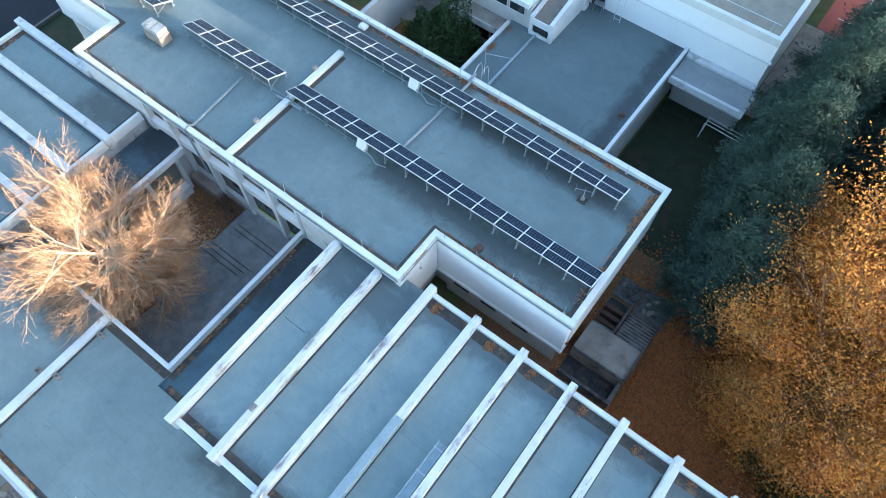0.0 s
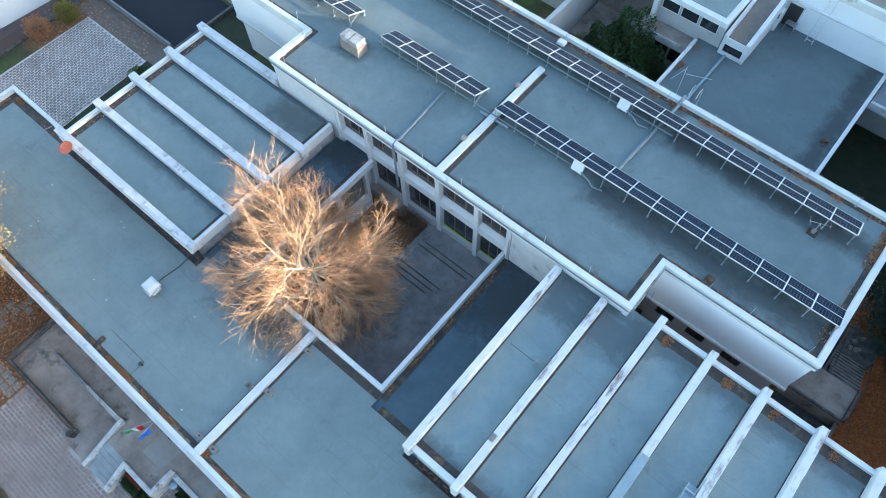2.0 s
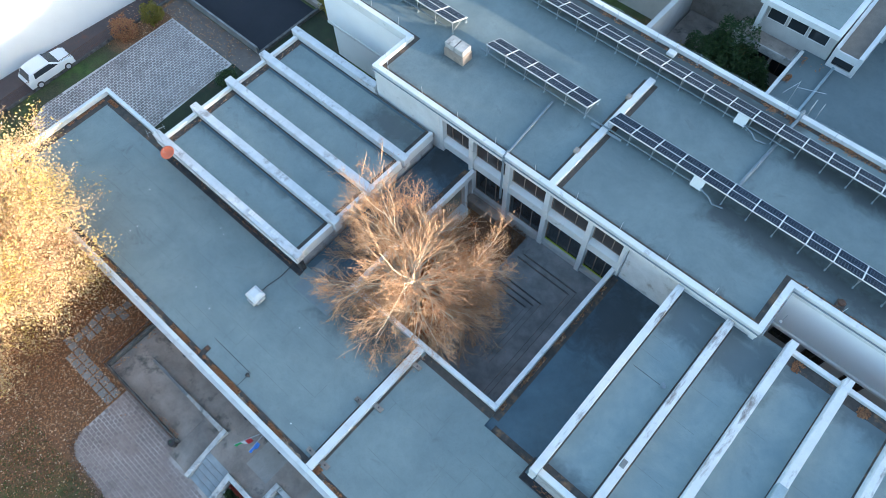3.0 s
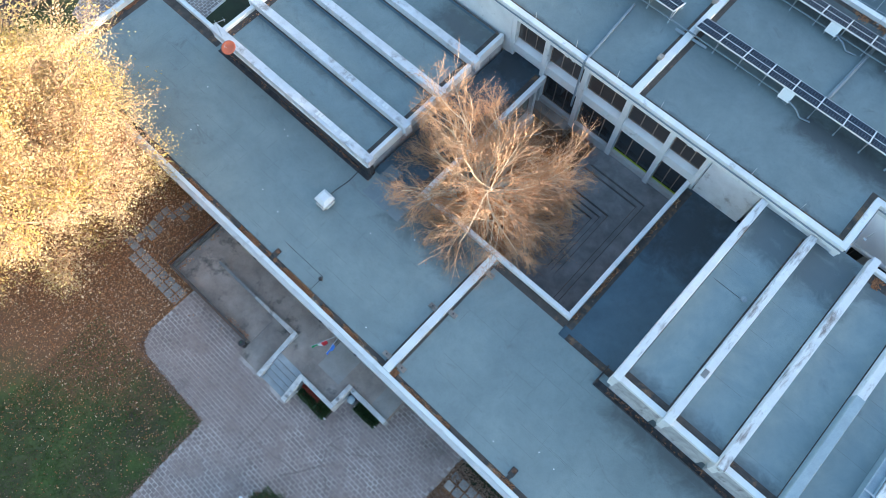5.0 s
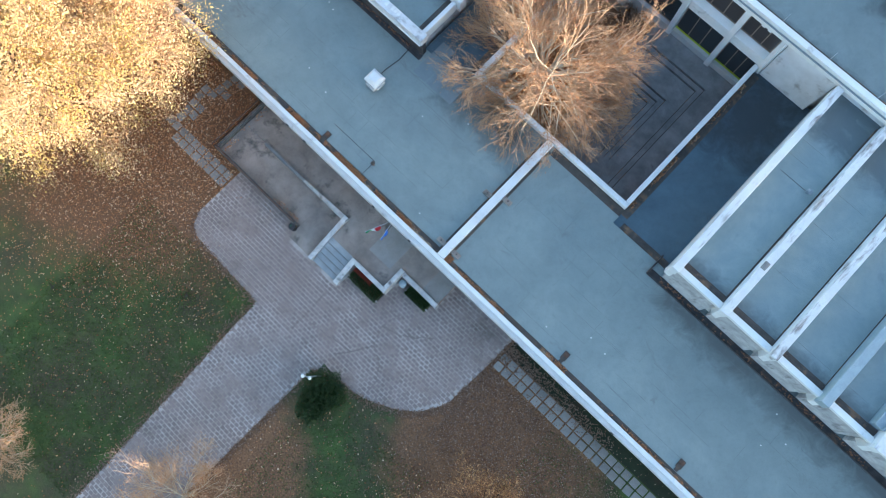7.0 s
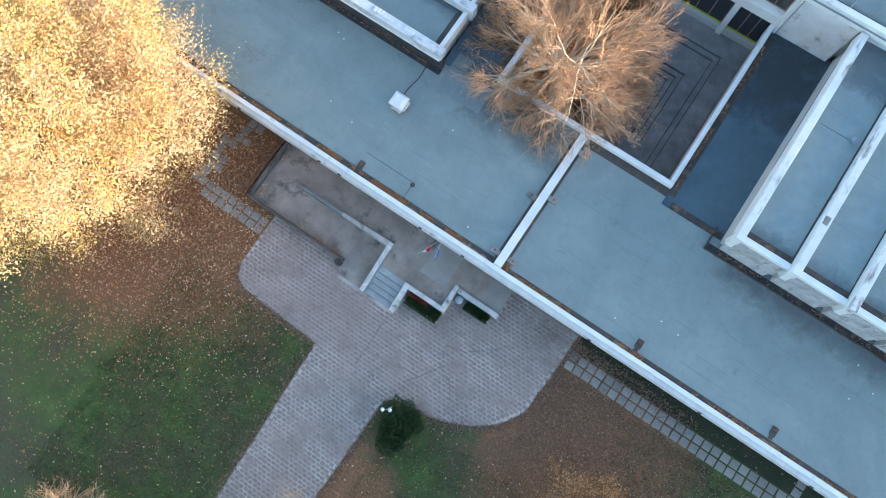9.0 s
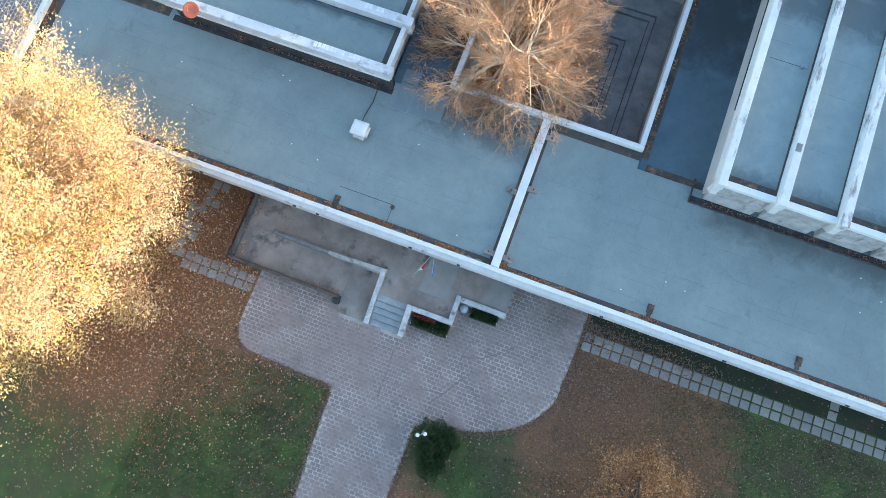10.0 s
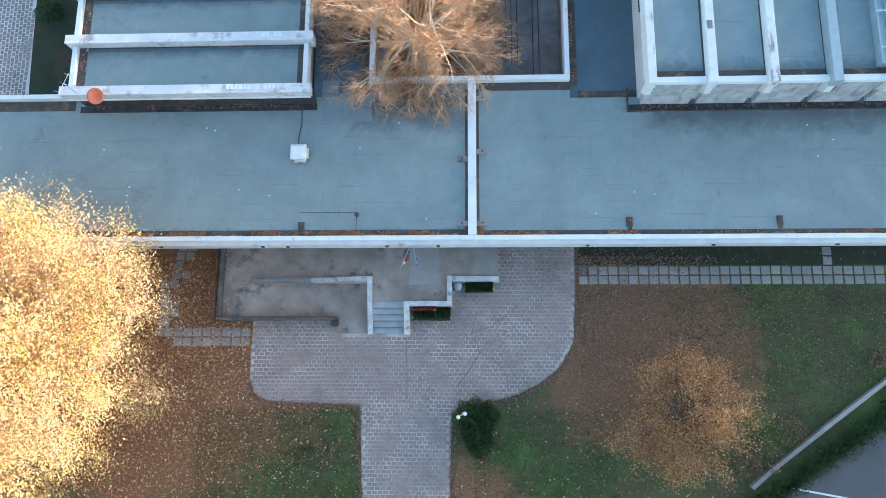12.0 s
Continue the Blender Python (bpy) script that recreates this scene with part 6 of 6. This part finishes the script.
for x, y, s, k in ((-15.9, -16.6, 0.6, 1), (-3.0, -11.9, 0.01, 2), (-9.6, -11.5, 0.5, 3)):
    if s > 0.1:
        shrub("low_tuft", "grey-green tuft of weeds in the lawn", x, y, 0, [(0, 0, 0.1, s)], 320, 0.05, L_GRASS, 80 + k, "lawn tufts")

# dark plants, with the eaves' shadow put into the ground colour
single("eaves_bed", MB().quad((6.2, -0.66, 0.006), (42, -0.66, 0.006), (42, 2.2, 0.006), (6.2, 2.2, 0.006)), M_SHADE_GRASS, "strip of dark vegetation under the eaves, shade in its colour", "ground", kind="structure")

# the wing's shade on the grass is painted by this darker sheet
single("wing_bed", MB().quad((-28.4, 8.85, 0.006), (-22.35, 8.85, 0.006), (-22.35, 20.0, 0.006), (-28.9, 20.0, 0.006)), M_SHADE_GRASS, "grass strip beside the classroom wing, shade in its colour", "ground", kind="structure")

# road corner in the front
single("road", MB().prism([(12.0, -16.4), (14.8, -14.5), (20.3, -11.3), (23.0, -9.3), (32, -3.6), (70, 10), (70, -80), (-8, -80)], -0.1, 0.03), M_ASPHALT, "grey asphalt road with a faint white line", "road", kind="structure")
kerb = thing("road_kerb", "pale concrete kerb wall along the road", "kerb", kind="structure")
for a, b in (((15.2, -13.1), (16.3, -12.2)), ((16.3, -12.2), (19.3, -10.0)), ((19.3, -10.0), (23.2, -7.2)), ((23.2, -7.2), (30, -3.5))):
    p, q = Vector(a), Vector(b)
    nrm = Vector((-(q - p).y, (q - p).x)).normalized() * 0.22
    part("kerb_stone", MB().prism([tuple(p), tuple(q), tuple(q + nrm), tuple(p + nrm)], 0, 0.35), M_SLAB, kerb)
part("road_line", MB().prism([(17.4, -13.1), (22, -13.9), (22, -13.8), (17.4, -13.0)], 0.03, 0.036), M_WHITE, kerb)
hd = np.random.RandomState(91)
hedge = thing("roadside_hedge", "rough dark hedge along the road kerb", "hedge")
s = hd.rand(9000)
hp = np.stack([12.6 + 12.5 * s, -15.0 + 8.2 * s, np.zeros(9000)], 1) + hd.randn(9000, 3) * np.array([0.30, 0.30, 0]) + np.array([0.45, -0.55, 0])
hp[:, 2] = 0.05 + hd.rand(9000) * 0.7
blades("foliage", hp, 0.07, L_SHRUB, hedge, r=hd)
part("stems", MB().tube([(13.1, -15.0, 0), (13.1, -15.0, 0.5)], 0.03, 5).tube([(19, -10.9, 0), (19, -10.9, 0.5)], 0.03, 5).tube([(24, -7.6, 0), (24, -7.6, 0.5)], 0.03, 5), M_BARKD, hedge)
for x, y, k in ((17.4, -10.0, 1), (16.0, -11.4, 2), (15.0, -11.9, 4), (22.6, -6.1, 3)):
    shrub("bare_bush", "small brown leafless bush in the lawn", x, y, 0, [(0, 0, 0.45, 0.6 + 0.14 * (k % 3))], 700, 0.05, L_DULL, 95 + k, "lawn bushes")

# ---- west yard ----
single("asphalt_yard", MB().prism([(-50, 20.2), (-28.1, 20.2), (-28.1, 26.2), (-50, 26.2)], -0.1, 0.02), M_BLACK, "black asphalt yard behind a low wall", "road", kind="structure")
single("yard_bed", MB().quad((-27.72, 20.01, 0.008), (-22.4, 20.01, 0.008), (-22.4, 27.5, 0.008), (-27.72, 27.5, 0.008)), M_SHADE_GRASS, "dark ground between the low wall and the main block", "ground", kind="structure")
single("dirt_strip", MB().box(-38.2, -24.8, 17.76, 19.74, -0.05, 0.01), mat("bare_dirt", (0.20, 0.155, 0.13), (0.12, 0.095, 0.08), 0.95, 2, 20, 0.4, stain=(0.24, 0.13, 0.07), stain_at=0.58, stain_scale=1.2), "strip of bare dirt beside the paving", "ground", kind="structure")
yw = thing("yard_wall", "low stained concrete wall round the asphalt yard", "wall", kind="structure")
part("wall", MB().cbox(-39.0, -28.0, 19.78, 19.95, 0, 0.75), M_CONCD, yw)
part("wall", MB().cbox(-27.98, -27.74, 19.75, 26.4, 0, 0.3), M_GRIME, yw)
part("wall", MB().cbox(-50, -27.7, 26.45, 26.8, 0, 0.5), M_CONC, yw)
lane = single("lane", MB().box(-60, -38.75, -20, 40, -0.1, 0.016), mat("leafy_lane", (0.12, 0.085, 0.08), (0.075, 0.065, 0.065), 0.9, 3, 30, 0.3, stain=(0.16, 0.075, 0.05), stain_at=0.55, stain_scale=0.5), "narrow asphalt lane strewn with leaves", "road", kind="structure")
wk = thing("lane_kerb", "low concrete kerb with railing beside the lane", "kerb", kind="structure")
part("kerb", MB().cbox(-38.70, -38.54, -6, 19.5, 0, 0.22, 0.03), M_GRIME, wk)
bar_mesh = MB().box(-0.012, 0.012, -0.012, 0.012, 0, 0.9).mesh("bar", M_RUST)
for k in range(88):
    b = new("bar", bar_mesh)
    b.parent = wk
    b.location = (-38.62, 2.0 + 0.125 * k, 0.22)
part("rail", MB().tube([(-38.62, 2.0, 1.11), (-38.62, 13, 1.11)], 0.022, 5), M_RUST, wk)
wb = thing("white_hall", "long hall with bright white sheet walls and roof", "building")
part("wall", MB().prism([(-75, -12), (-42.6, -12), (-41.7, 8.0), (-40.8, 17.6), (-75, 17.6)], 0, 4.0), M_SNOW, wb)
rf = MB()
for k in range(10):
    a0, a1 = math.pi * k / 10, math.pi * (k + 1) / 10
    x0, z0 = -58.4 + 16.6 * math.cos(a0), 4.0 + 3.5 * math.sin(a0)
    x1, z1 = -58.4 + 16.6 * math.cos(a1), 4.0 + 3.5 * math.sin(a1)
    rf.quad((x0, -12, z0), (x0, 17.6, z0), (x1, 17.6, z1), (x1, -12, z1))
    rf.quad((x0, -12, z0), (x1, -12, z1), (x1, -12, 4.0), (x0, -12, 4.0))
    rf.quad((x1, 17.6, z1), (x0, 17.6, z0), (x0, 17.6, 4.0), (x1, 17.6, 4.0))
part("roof", rf, M_SNOW, wb, "bright white roof sheet")


def car(x, y, turn, paint, label):
    t = thing("parked_car", label, "car", group="parked cars")
    t.matrix_world = pose(x, y, 0.02, 0, 0, turn)
    body = bmesh.new()
    prof = [(-2.0, 0.35), (-2.05, 0.75), (-1.85, 0.95), (-1.5, 1.42), (-1.1, 1.5), (0.2, 1.48), (0.95, 1.0), (1.75, 0.9), (2.0, 0.7), (2.02, 0.35)]
    rings = []
    for yy, sc in ((-0.86, 0.0), (-0.80, 1.0), (0.80, 1.0), (0.86, 0.0)):
        ring = []
        for px, pz in prof:
            inset_top = 0.16 * max(0, pz - 0.95) / 0.5
            y2 = yy * (1 - inset_top) if abs(yy) < 0.83 else yy * (1 - inset_top * 1.0)
            ring.append(body.verts.new((px * (1 if sc else 0.985), y2, pz if sc else pz - 0.03)))
        rings.append(ring)
    for a, b in zip(rings, rings[1:]):
        for k in range(len(prof) - 1):
            body.faces.new((a[k], a[k + 1], b[k + 1], b[k]))
    body.faces.new(rings[0][::-1])
    body.faces.new(rings[-1])
    bmesh.ops.recalc_face_normals(body, faces=body.faces)
    me = bpy.data.meshes.new("body")
    body.to_mesh(me)
    body.free()
    me.materials.append(paint)
    bo = part("body", me, paint, t)
    bv = bo.modifiers.new("rounding", "BEVEL")
    bv.width, bv.segments, bv.limit_method, bv.angle_limit = 0.09, 3, "ANGLE", radians(25)
    part("windscreen", MB().quad((0.27, -0.66, 1.46), (0.27, 0.66, 1.46), (0.95, 0.76, 1.02), (0.95, -0.76, 1.02)), M_GLASS, t)
    part("rear_window", MB().quad((-1.5, 0.6, 1.45), (-1.5, -0.6, 1.45), (-1.84, -0.7, 1.0), (-1.84, 0.7, 1.0)), M_GLASS, t)
    for s in (-1, 1):
        part("side_window", MB().quad((-1.35, s * 0.865, 1.0), (0.75, s * 0.865, 1.0), (0.15, s * 0.76, 1.4), (-1.2, s * 0.76, 1.4)), M_GLASS, t)
        part("headlight", MB().cbox(1.8, 2.03, s * 0.6 - 0.16, s * 0.6 + 0.16, 0.62, 0.78, 0.03), M_ALU, t)
        for xx in (-1.25, 1.3):
            w = part("wheel", MB().tube([(xx, s * 0.70, 0.31), (xx, s * 0.88, 0.31)], 0.31, 18), M_DARK, t)
            part("rim", MB().tube([(xx, s * 0.885, 0.31), (xx, s * 0.89, 0.31)], 0.19, 14), M_ALU, w)
    return t


M_CARW = mat("white_car_paint", (0.8, 0.8, 0.8), (0.76, 0.76, 0.76), 0.25, 4, 60, 0.0)
car(-39.35, 7.5, 90, M_CARW, "white hatchback parked along the lane")
car(-40.4, 19.6, 90, mat("dark_car_paint", (0.03, 0.035, 0.04), None, 0.25, 4, 60, 0.0), "dark car parked along the lane")
shrub("yellow_bush", "round yellow autumn bush beside the paving", -37.6, 16.6, 0, [(0, 0, 0.8, 0.85)], 2200, 0.07, L_YGREEN, 101, "yard bushes")
shrub("brown_bush", "round brown autumn bush beside the paving", -37.9, 14.0, 0, [(0, 0, 0.85, 0.95)], 2200, 0.07, L_TAN, 102, "yard bushes")
shrub("low_bush", "small dark bush against the wing wall", -27.4, 16.2, 0, [(0, 0, 0.6, 0.75)], 1500, 0.06, L_SHRUB, 103, "yard bushes")
shrub("yellow_bush", "yellow-green bush at the yard corner", -26.8, 27.0, 0, [(0, 0, 0.9, 0.9), (0.2, 1.4, 0.9, 0.8)], 1500, 0.07, L_YGREEN, 104, "yard bushes")

# ---- garden behind the main block ----
shrub("garden_shrub", "large dark evergreen shrub with pale blossoms", 1.2, 40.0, 0, [(0, 0, 2.0, 2.1), (1.6, -1.4, 1.6, 1.8), (-1.6, 0.9, 1.7, 1.7), (0.0, 2.2, 3.0, 1.8), (2.2, 0.9, 2.0, 1.5)], 4200, 0.10, L_SHRUB, 111)
shrub("yellow_bush", "thin yellow leaved bush in the garden", -2.3, 40.8, 0, [(0, 0, 0.7, 0.9)], 420, 0.09, L_YGREEN, 112, "garden bushes")

shrub("court_bush", "leafless brown bush against the courtyard facade", -1.6, 19.9, 0, [(0, 0, 0.6, 0.75), (-1.1, 0.1, 0.5, 0.6)], 900, 0.05, L_DULL, 113)

# ---- trees ----
tree("courtyard_tree", "bare spreading courtyard tree with tan twigs", -3.35, 12.25, 30, 11.3, 4.9, (9, 7, 5), 0.040, L_TWIGLEAF, 2.6, 5, 3.0, 0.28, 0.56, 0.004, M_BARK, M_TWIG, 0.16, 106, 0.0, 0.40, 0.78, 0.0125)
tree("yellow_tree", "large yellow autumn tree beside the front wing", -25.2, -6.8, 30, 13.0, 8.0, (9, 7, 5), 0.066, L_YELLOW, 6.2, 6, 6.4, 0.42, 0.75, 0.0, M_TWIG, M_TWIG, 0.34, 104, 0.08, 0.30)
tree("copper_tree", "small copper brown autumn tree in the lawn", 11.0, -9.3, 13, 7.2, 2.8, (8, 6, 4), 0.06, L_COPPER, 3.0, 8, 1.6, 0.14, 0.75, 0.0, M_BARKD, M_TWIGD, 0.22, 84, 0.30)
tree("bare_tree", "small bare pale tree beside the path", -1.2, -18.7, 16, 7.0, 2.8, (7, 5, 4), 0.04, L_TWIGLEAF, 1.2, 9, 1.4, 0.11, 0.65, 0.02, M_BARK, M_TWIG, 0.15, 78, 0.0, 0.34, 0.78)
tree("bare_tree", "small bare pale tree in the lawn", -11.2, -24.4, 16, 6.8, 2.7, (7, 5, 4), 0.04, L_TWIGLEAF, 1.2, 10, 1.4, 0.11, 0.65, 0.02, M_BARK, M_TWIG, 0.15, 78, 0.0, 0.34, 0.78)
ORANGES = ((35.6, 31.2, 13.8, 5.2), (35.6, 39.2, 15.5, 5.6), (42.2, 32.4, 14.5, 6.0))
for k, (x, y, h, w) in enumerate(ORANGES):
    tree("orange_tree", "broad orange and brown autumn tree", x, y, 16, h, w, (8, 6, 3), 0.075, L_ORANGE, 17.0, 20 + k, 2.2, 0.32, 0.75, 0.0, M_TWIGD, M_TWIGD, 0.60, 84, 0.10)
CONIFERS = ((28.2, 33.4, 10.5, 3.1), (27.8, 37.4, 12.0, 3.3), (27.3, 41.8, 13.2, 3.6), (27.5, 46.6, 14.0, 3.8), (28.3, 51.6, 14.6, 3.9), (29.6, 57.0, 15.0, 4.1), (31.4, 63.0, 15.5, 4.4), (32.4, 50.5, 14.5, 4.0), (32.6, 45.0, 12.5, 3.6))
for k, (x, y, h, w) in enumerate(CONIFERS):
    pine("conifer", "tall dark blue-green conifer", x, y, h, w, 40 + k)
shrub("understory_bush", "dark green bush under the autumn trees", 35.6, 27.2, 0, [(0, 0, 1.6, 1.8), (1.8, -1.2, 1.4, 1.8), (-1.4, 1.8, 1.8, 1.7), (3.4, -2.0, 1.4, 1.6)], 3000, 0.11, L_SHRUB, 121, "understory")

# ---- fallen leaves and grass ----
def ring_points(cx, cy, rad, n, seed):
    r = np.random.RandomState(seed)
    a, d = r.rand(n) * 2 * math.pi, rad * np.sqrt(r.rand(n)) * (0.35 + 0.65 * r.rand(n))
    return np.stack([cx + d * np.cos(a), cy + d * np.sin(a), 0.012 + 0.02 * r.rand(n)], 1)


BLOCK = [(-30.4, 42, -0.1, 9.2), (-15.2, 1.6, -3.95, 2.3), (-23, -5.4, 8, 21), (-0.9, 42, 9, 21.6), (-28, 22.4, 20.3, 34.8)]
fall = np.concatenate([ring_points(-19.5, -4.5, 15.0, 30000, 131), ring_points(-4.0, 13.8, 6.0, 9000, 134), ring_points(-37.0, 16.5, 4.5, 1500, 135), ring_points(-32.0, 18.7, 5.0, 900, 143), np.column_stack([np.random.RandomState(148).uniform(-22, -6.4, 1500), np.random.RandomState(149).uniform(-26, -8.9, 1500), np.full(1500, 0.03)]), np.column_stack([np.random.RandomState(150).uniform(-1.2, 14, 900), np.random.RandomState(151).uniform(-20, -8.5, 900), np.full(900, 0.03)])])
keep = np.ones(len(fall), bool)
for x0, x1, y0, y1 in BLOCK:
    keep &= ~((fall[:, 0] > x0) & (fall[:, 0] < x1) & (fall[:, 1] > y0) & (fall[:, 1] < y1))
onp = np.array([inside(PAVE, p[0], p[1]) or inside(PAVE2, p[0], p[1]) or p[1] > 19.7 for p in fall])
keep &= ~(onp & (np.random.RandomState(3).rand(len(fall)) > 0.012))
blades("fallen_leaves", fall[keep], 0.062, L_FALLEN, None, "brown and orange leaves lying on the lawn", "leaves", np.random.RandomState(138), 0.35)
lawn = np.random.RandomState(146)
rim = []
for (ax, ay), (bx, by) in zip(PAVE[1:-1], PAVE[2:]):
    k = int(260 * math.hypot(bx - ax, by - ay) / 2)
    u = lawn.rand(k)
    nx, ny = (ay - by) / math.hypot(bx - ax, by - ay), (bx - ax) / math.hypot(bx - ax, by - ay)
    off = 0.10 - np.abs(lawn.randn(k)) * 0.26
    rim.append(np.column_stack([ax + (bx - ax) * u + nx * off, ay + (by - ay) * u + ny * off, np.full(k, 0.02)]))
dull = np.concatenate(rim + [np.column_stack([6.3 + 8.0 * lawn.rand(1500) ** 1.4, -1.2 + 1.1 * lawn.rand(1500), np.full(1500, 0.02)]), ring_points(9.0, -6.5, 10.0, 7000, 132), ring_points(-4.0, -15.0, 13.0, 2600, 136), ring_points(18, -4, 9.0, 900, 137), ring_points(7.5, -3.0, 7.0, 2600, 144), np.column_stack([6.2 + 20.8 * lawn.rand(6000) ** 1.5, -2.0 - 5.4 * lawn.rand(6000) ** 1.2, np.full(6000, 0.02)])])
edge_in = np.random.RandomState(147).rand(len(dull)) < 0.5
keep = np.array([not inside(PAVE, p[0], p[1]) or (k and i < sum(map(len, rim))) for i, (p, k) in enumerate(zip(dull, edge_in))])
for x0, x1, y0, y1 in BLOCK[1:]:
    keep &= ~((dull[:, 0] > x0) & (dull[:, 0] < x1) & (dull[:, 1] > y0) & (dull[:, 1] < y1))
blades("faded_leaves", dull[keep], 0.052, L_DULL, None, "faded brown leaves scattered over the lawn", "leaves", np.random.RandomState(145), 0.35)
rus = np.concatenate([ring_points(29.5, 26.0, 13.0, 34000, 133), ring_points(34, 19, 9.0, 12000, 139), ring_points(-4.0, 14.5, 6.0, 3000, 140)])
keep = np.ones(len(rus), bool)
for x0, x1, y0, y1 in BLOCK + [(22.8, 26.7, 23.8, 32.4)]:
    keep &= ~((rus[:, 0] > x0) & (rus[:, 0] < x1) & (rus[:, 1] > y0) & (rus[:, 1] < y1))
blades("russet_leaves", rus[keep], 0.10, L_RUSSET, None, "deep russet leaves covering the ground", "leaves", np.random.RandomState(142), 0.35)
gp = np.random.RandomState(141)
gx = np.concatenate([np.stack([gp.uniform(-16, -6.4, 16000), gp.uniform(-24, -9, 16000)], 1), np.stack([gp.uniform(0, 8, 5000), gp.uniform(-18, -9, 5000)], 1), np.stack([gp.uniform(11, 24, 9000), gp.uniform(-12, -2, 9000)], 1)])
blades("grass_blades", np.column_stack([gx, np.full(len(gx), 0.02)]), 0.05, L_GRASS, None, "tufts of green grass in the lawn", "grass", gp, 1.6)

# ---- separate paving pieces ----
piece = stone_mesh([(0, 0, 0.31, 0.225, 0.026, 0.02, 0)]).mesh("paving_stone", M_PAVE)
for s in NEAR[:300]:
    ob = new("paving_stone", piece)
    ob.parent = pavement
    ob.location = (s[0], s[1], RNG.uniform(-0.004, 0.004))
slabs = thing("stepping_slabs", "rows of square concrete stepping slabs", "stepping stones", kind="structure")
slab_mesh = MB().cbox(-0.25, 0.25, -0.24, 0.24, -0.04, 0.03, 0.012).mesh("slab", M_SLAB)
for x, y, a in SLABS:
    ob = new("slab", slab_mesh)
    ob.parent = slabs
    ob.matrix_local = pose(x + RNG.uniform(-0.01, 0.01), y + RNG.uniform(-0.012, 0.012), RNG.uniform(-0.008, 0.006), RNG.uniform(-1, 1), RNG.uniform(-1, 1), a + RNG.uniform(-2, 2))
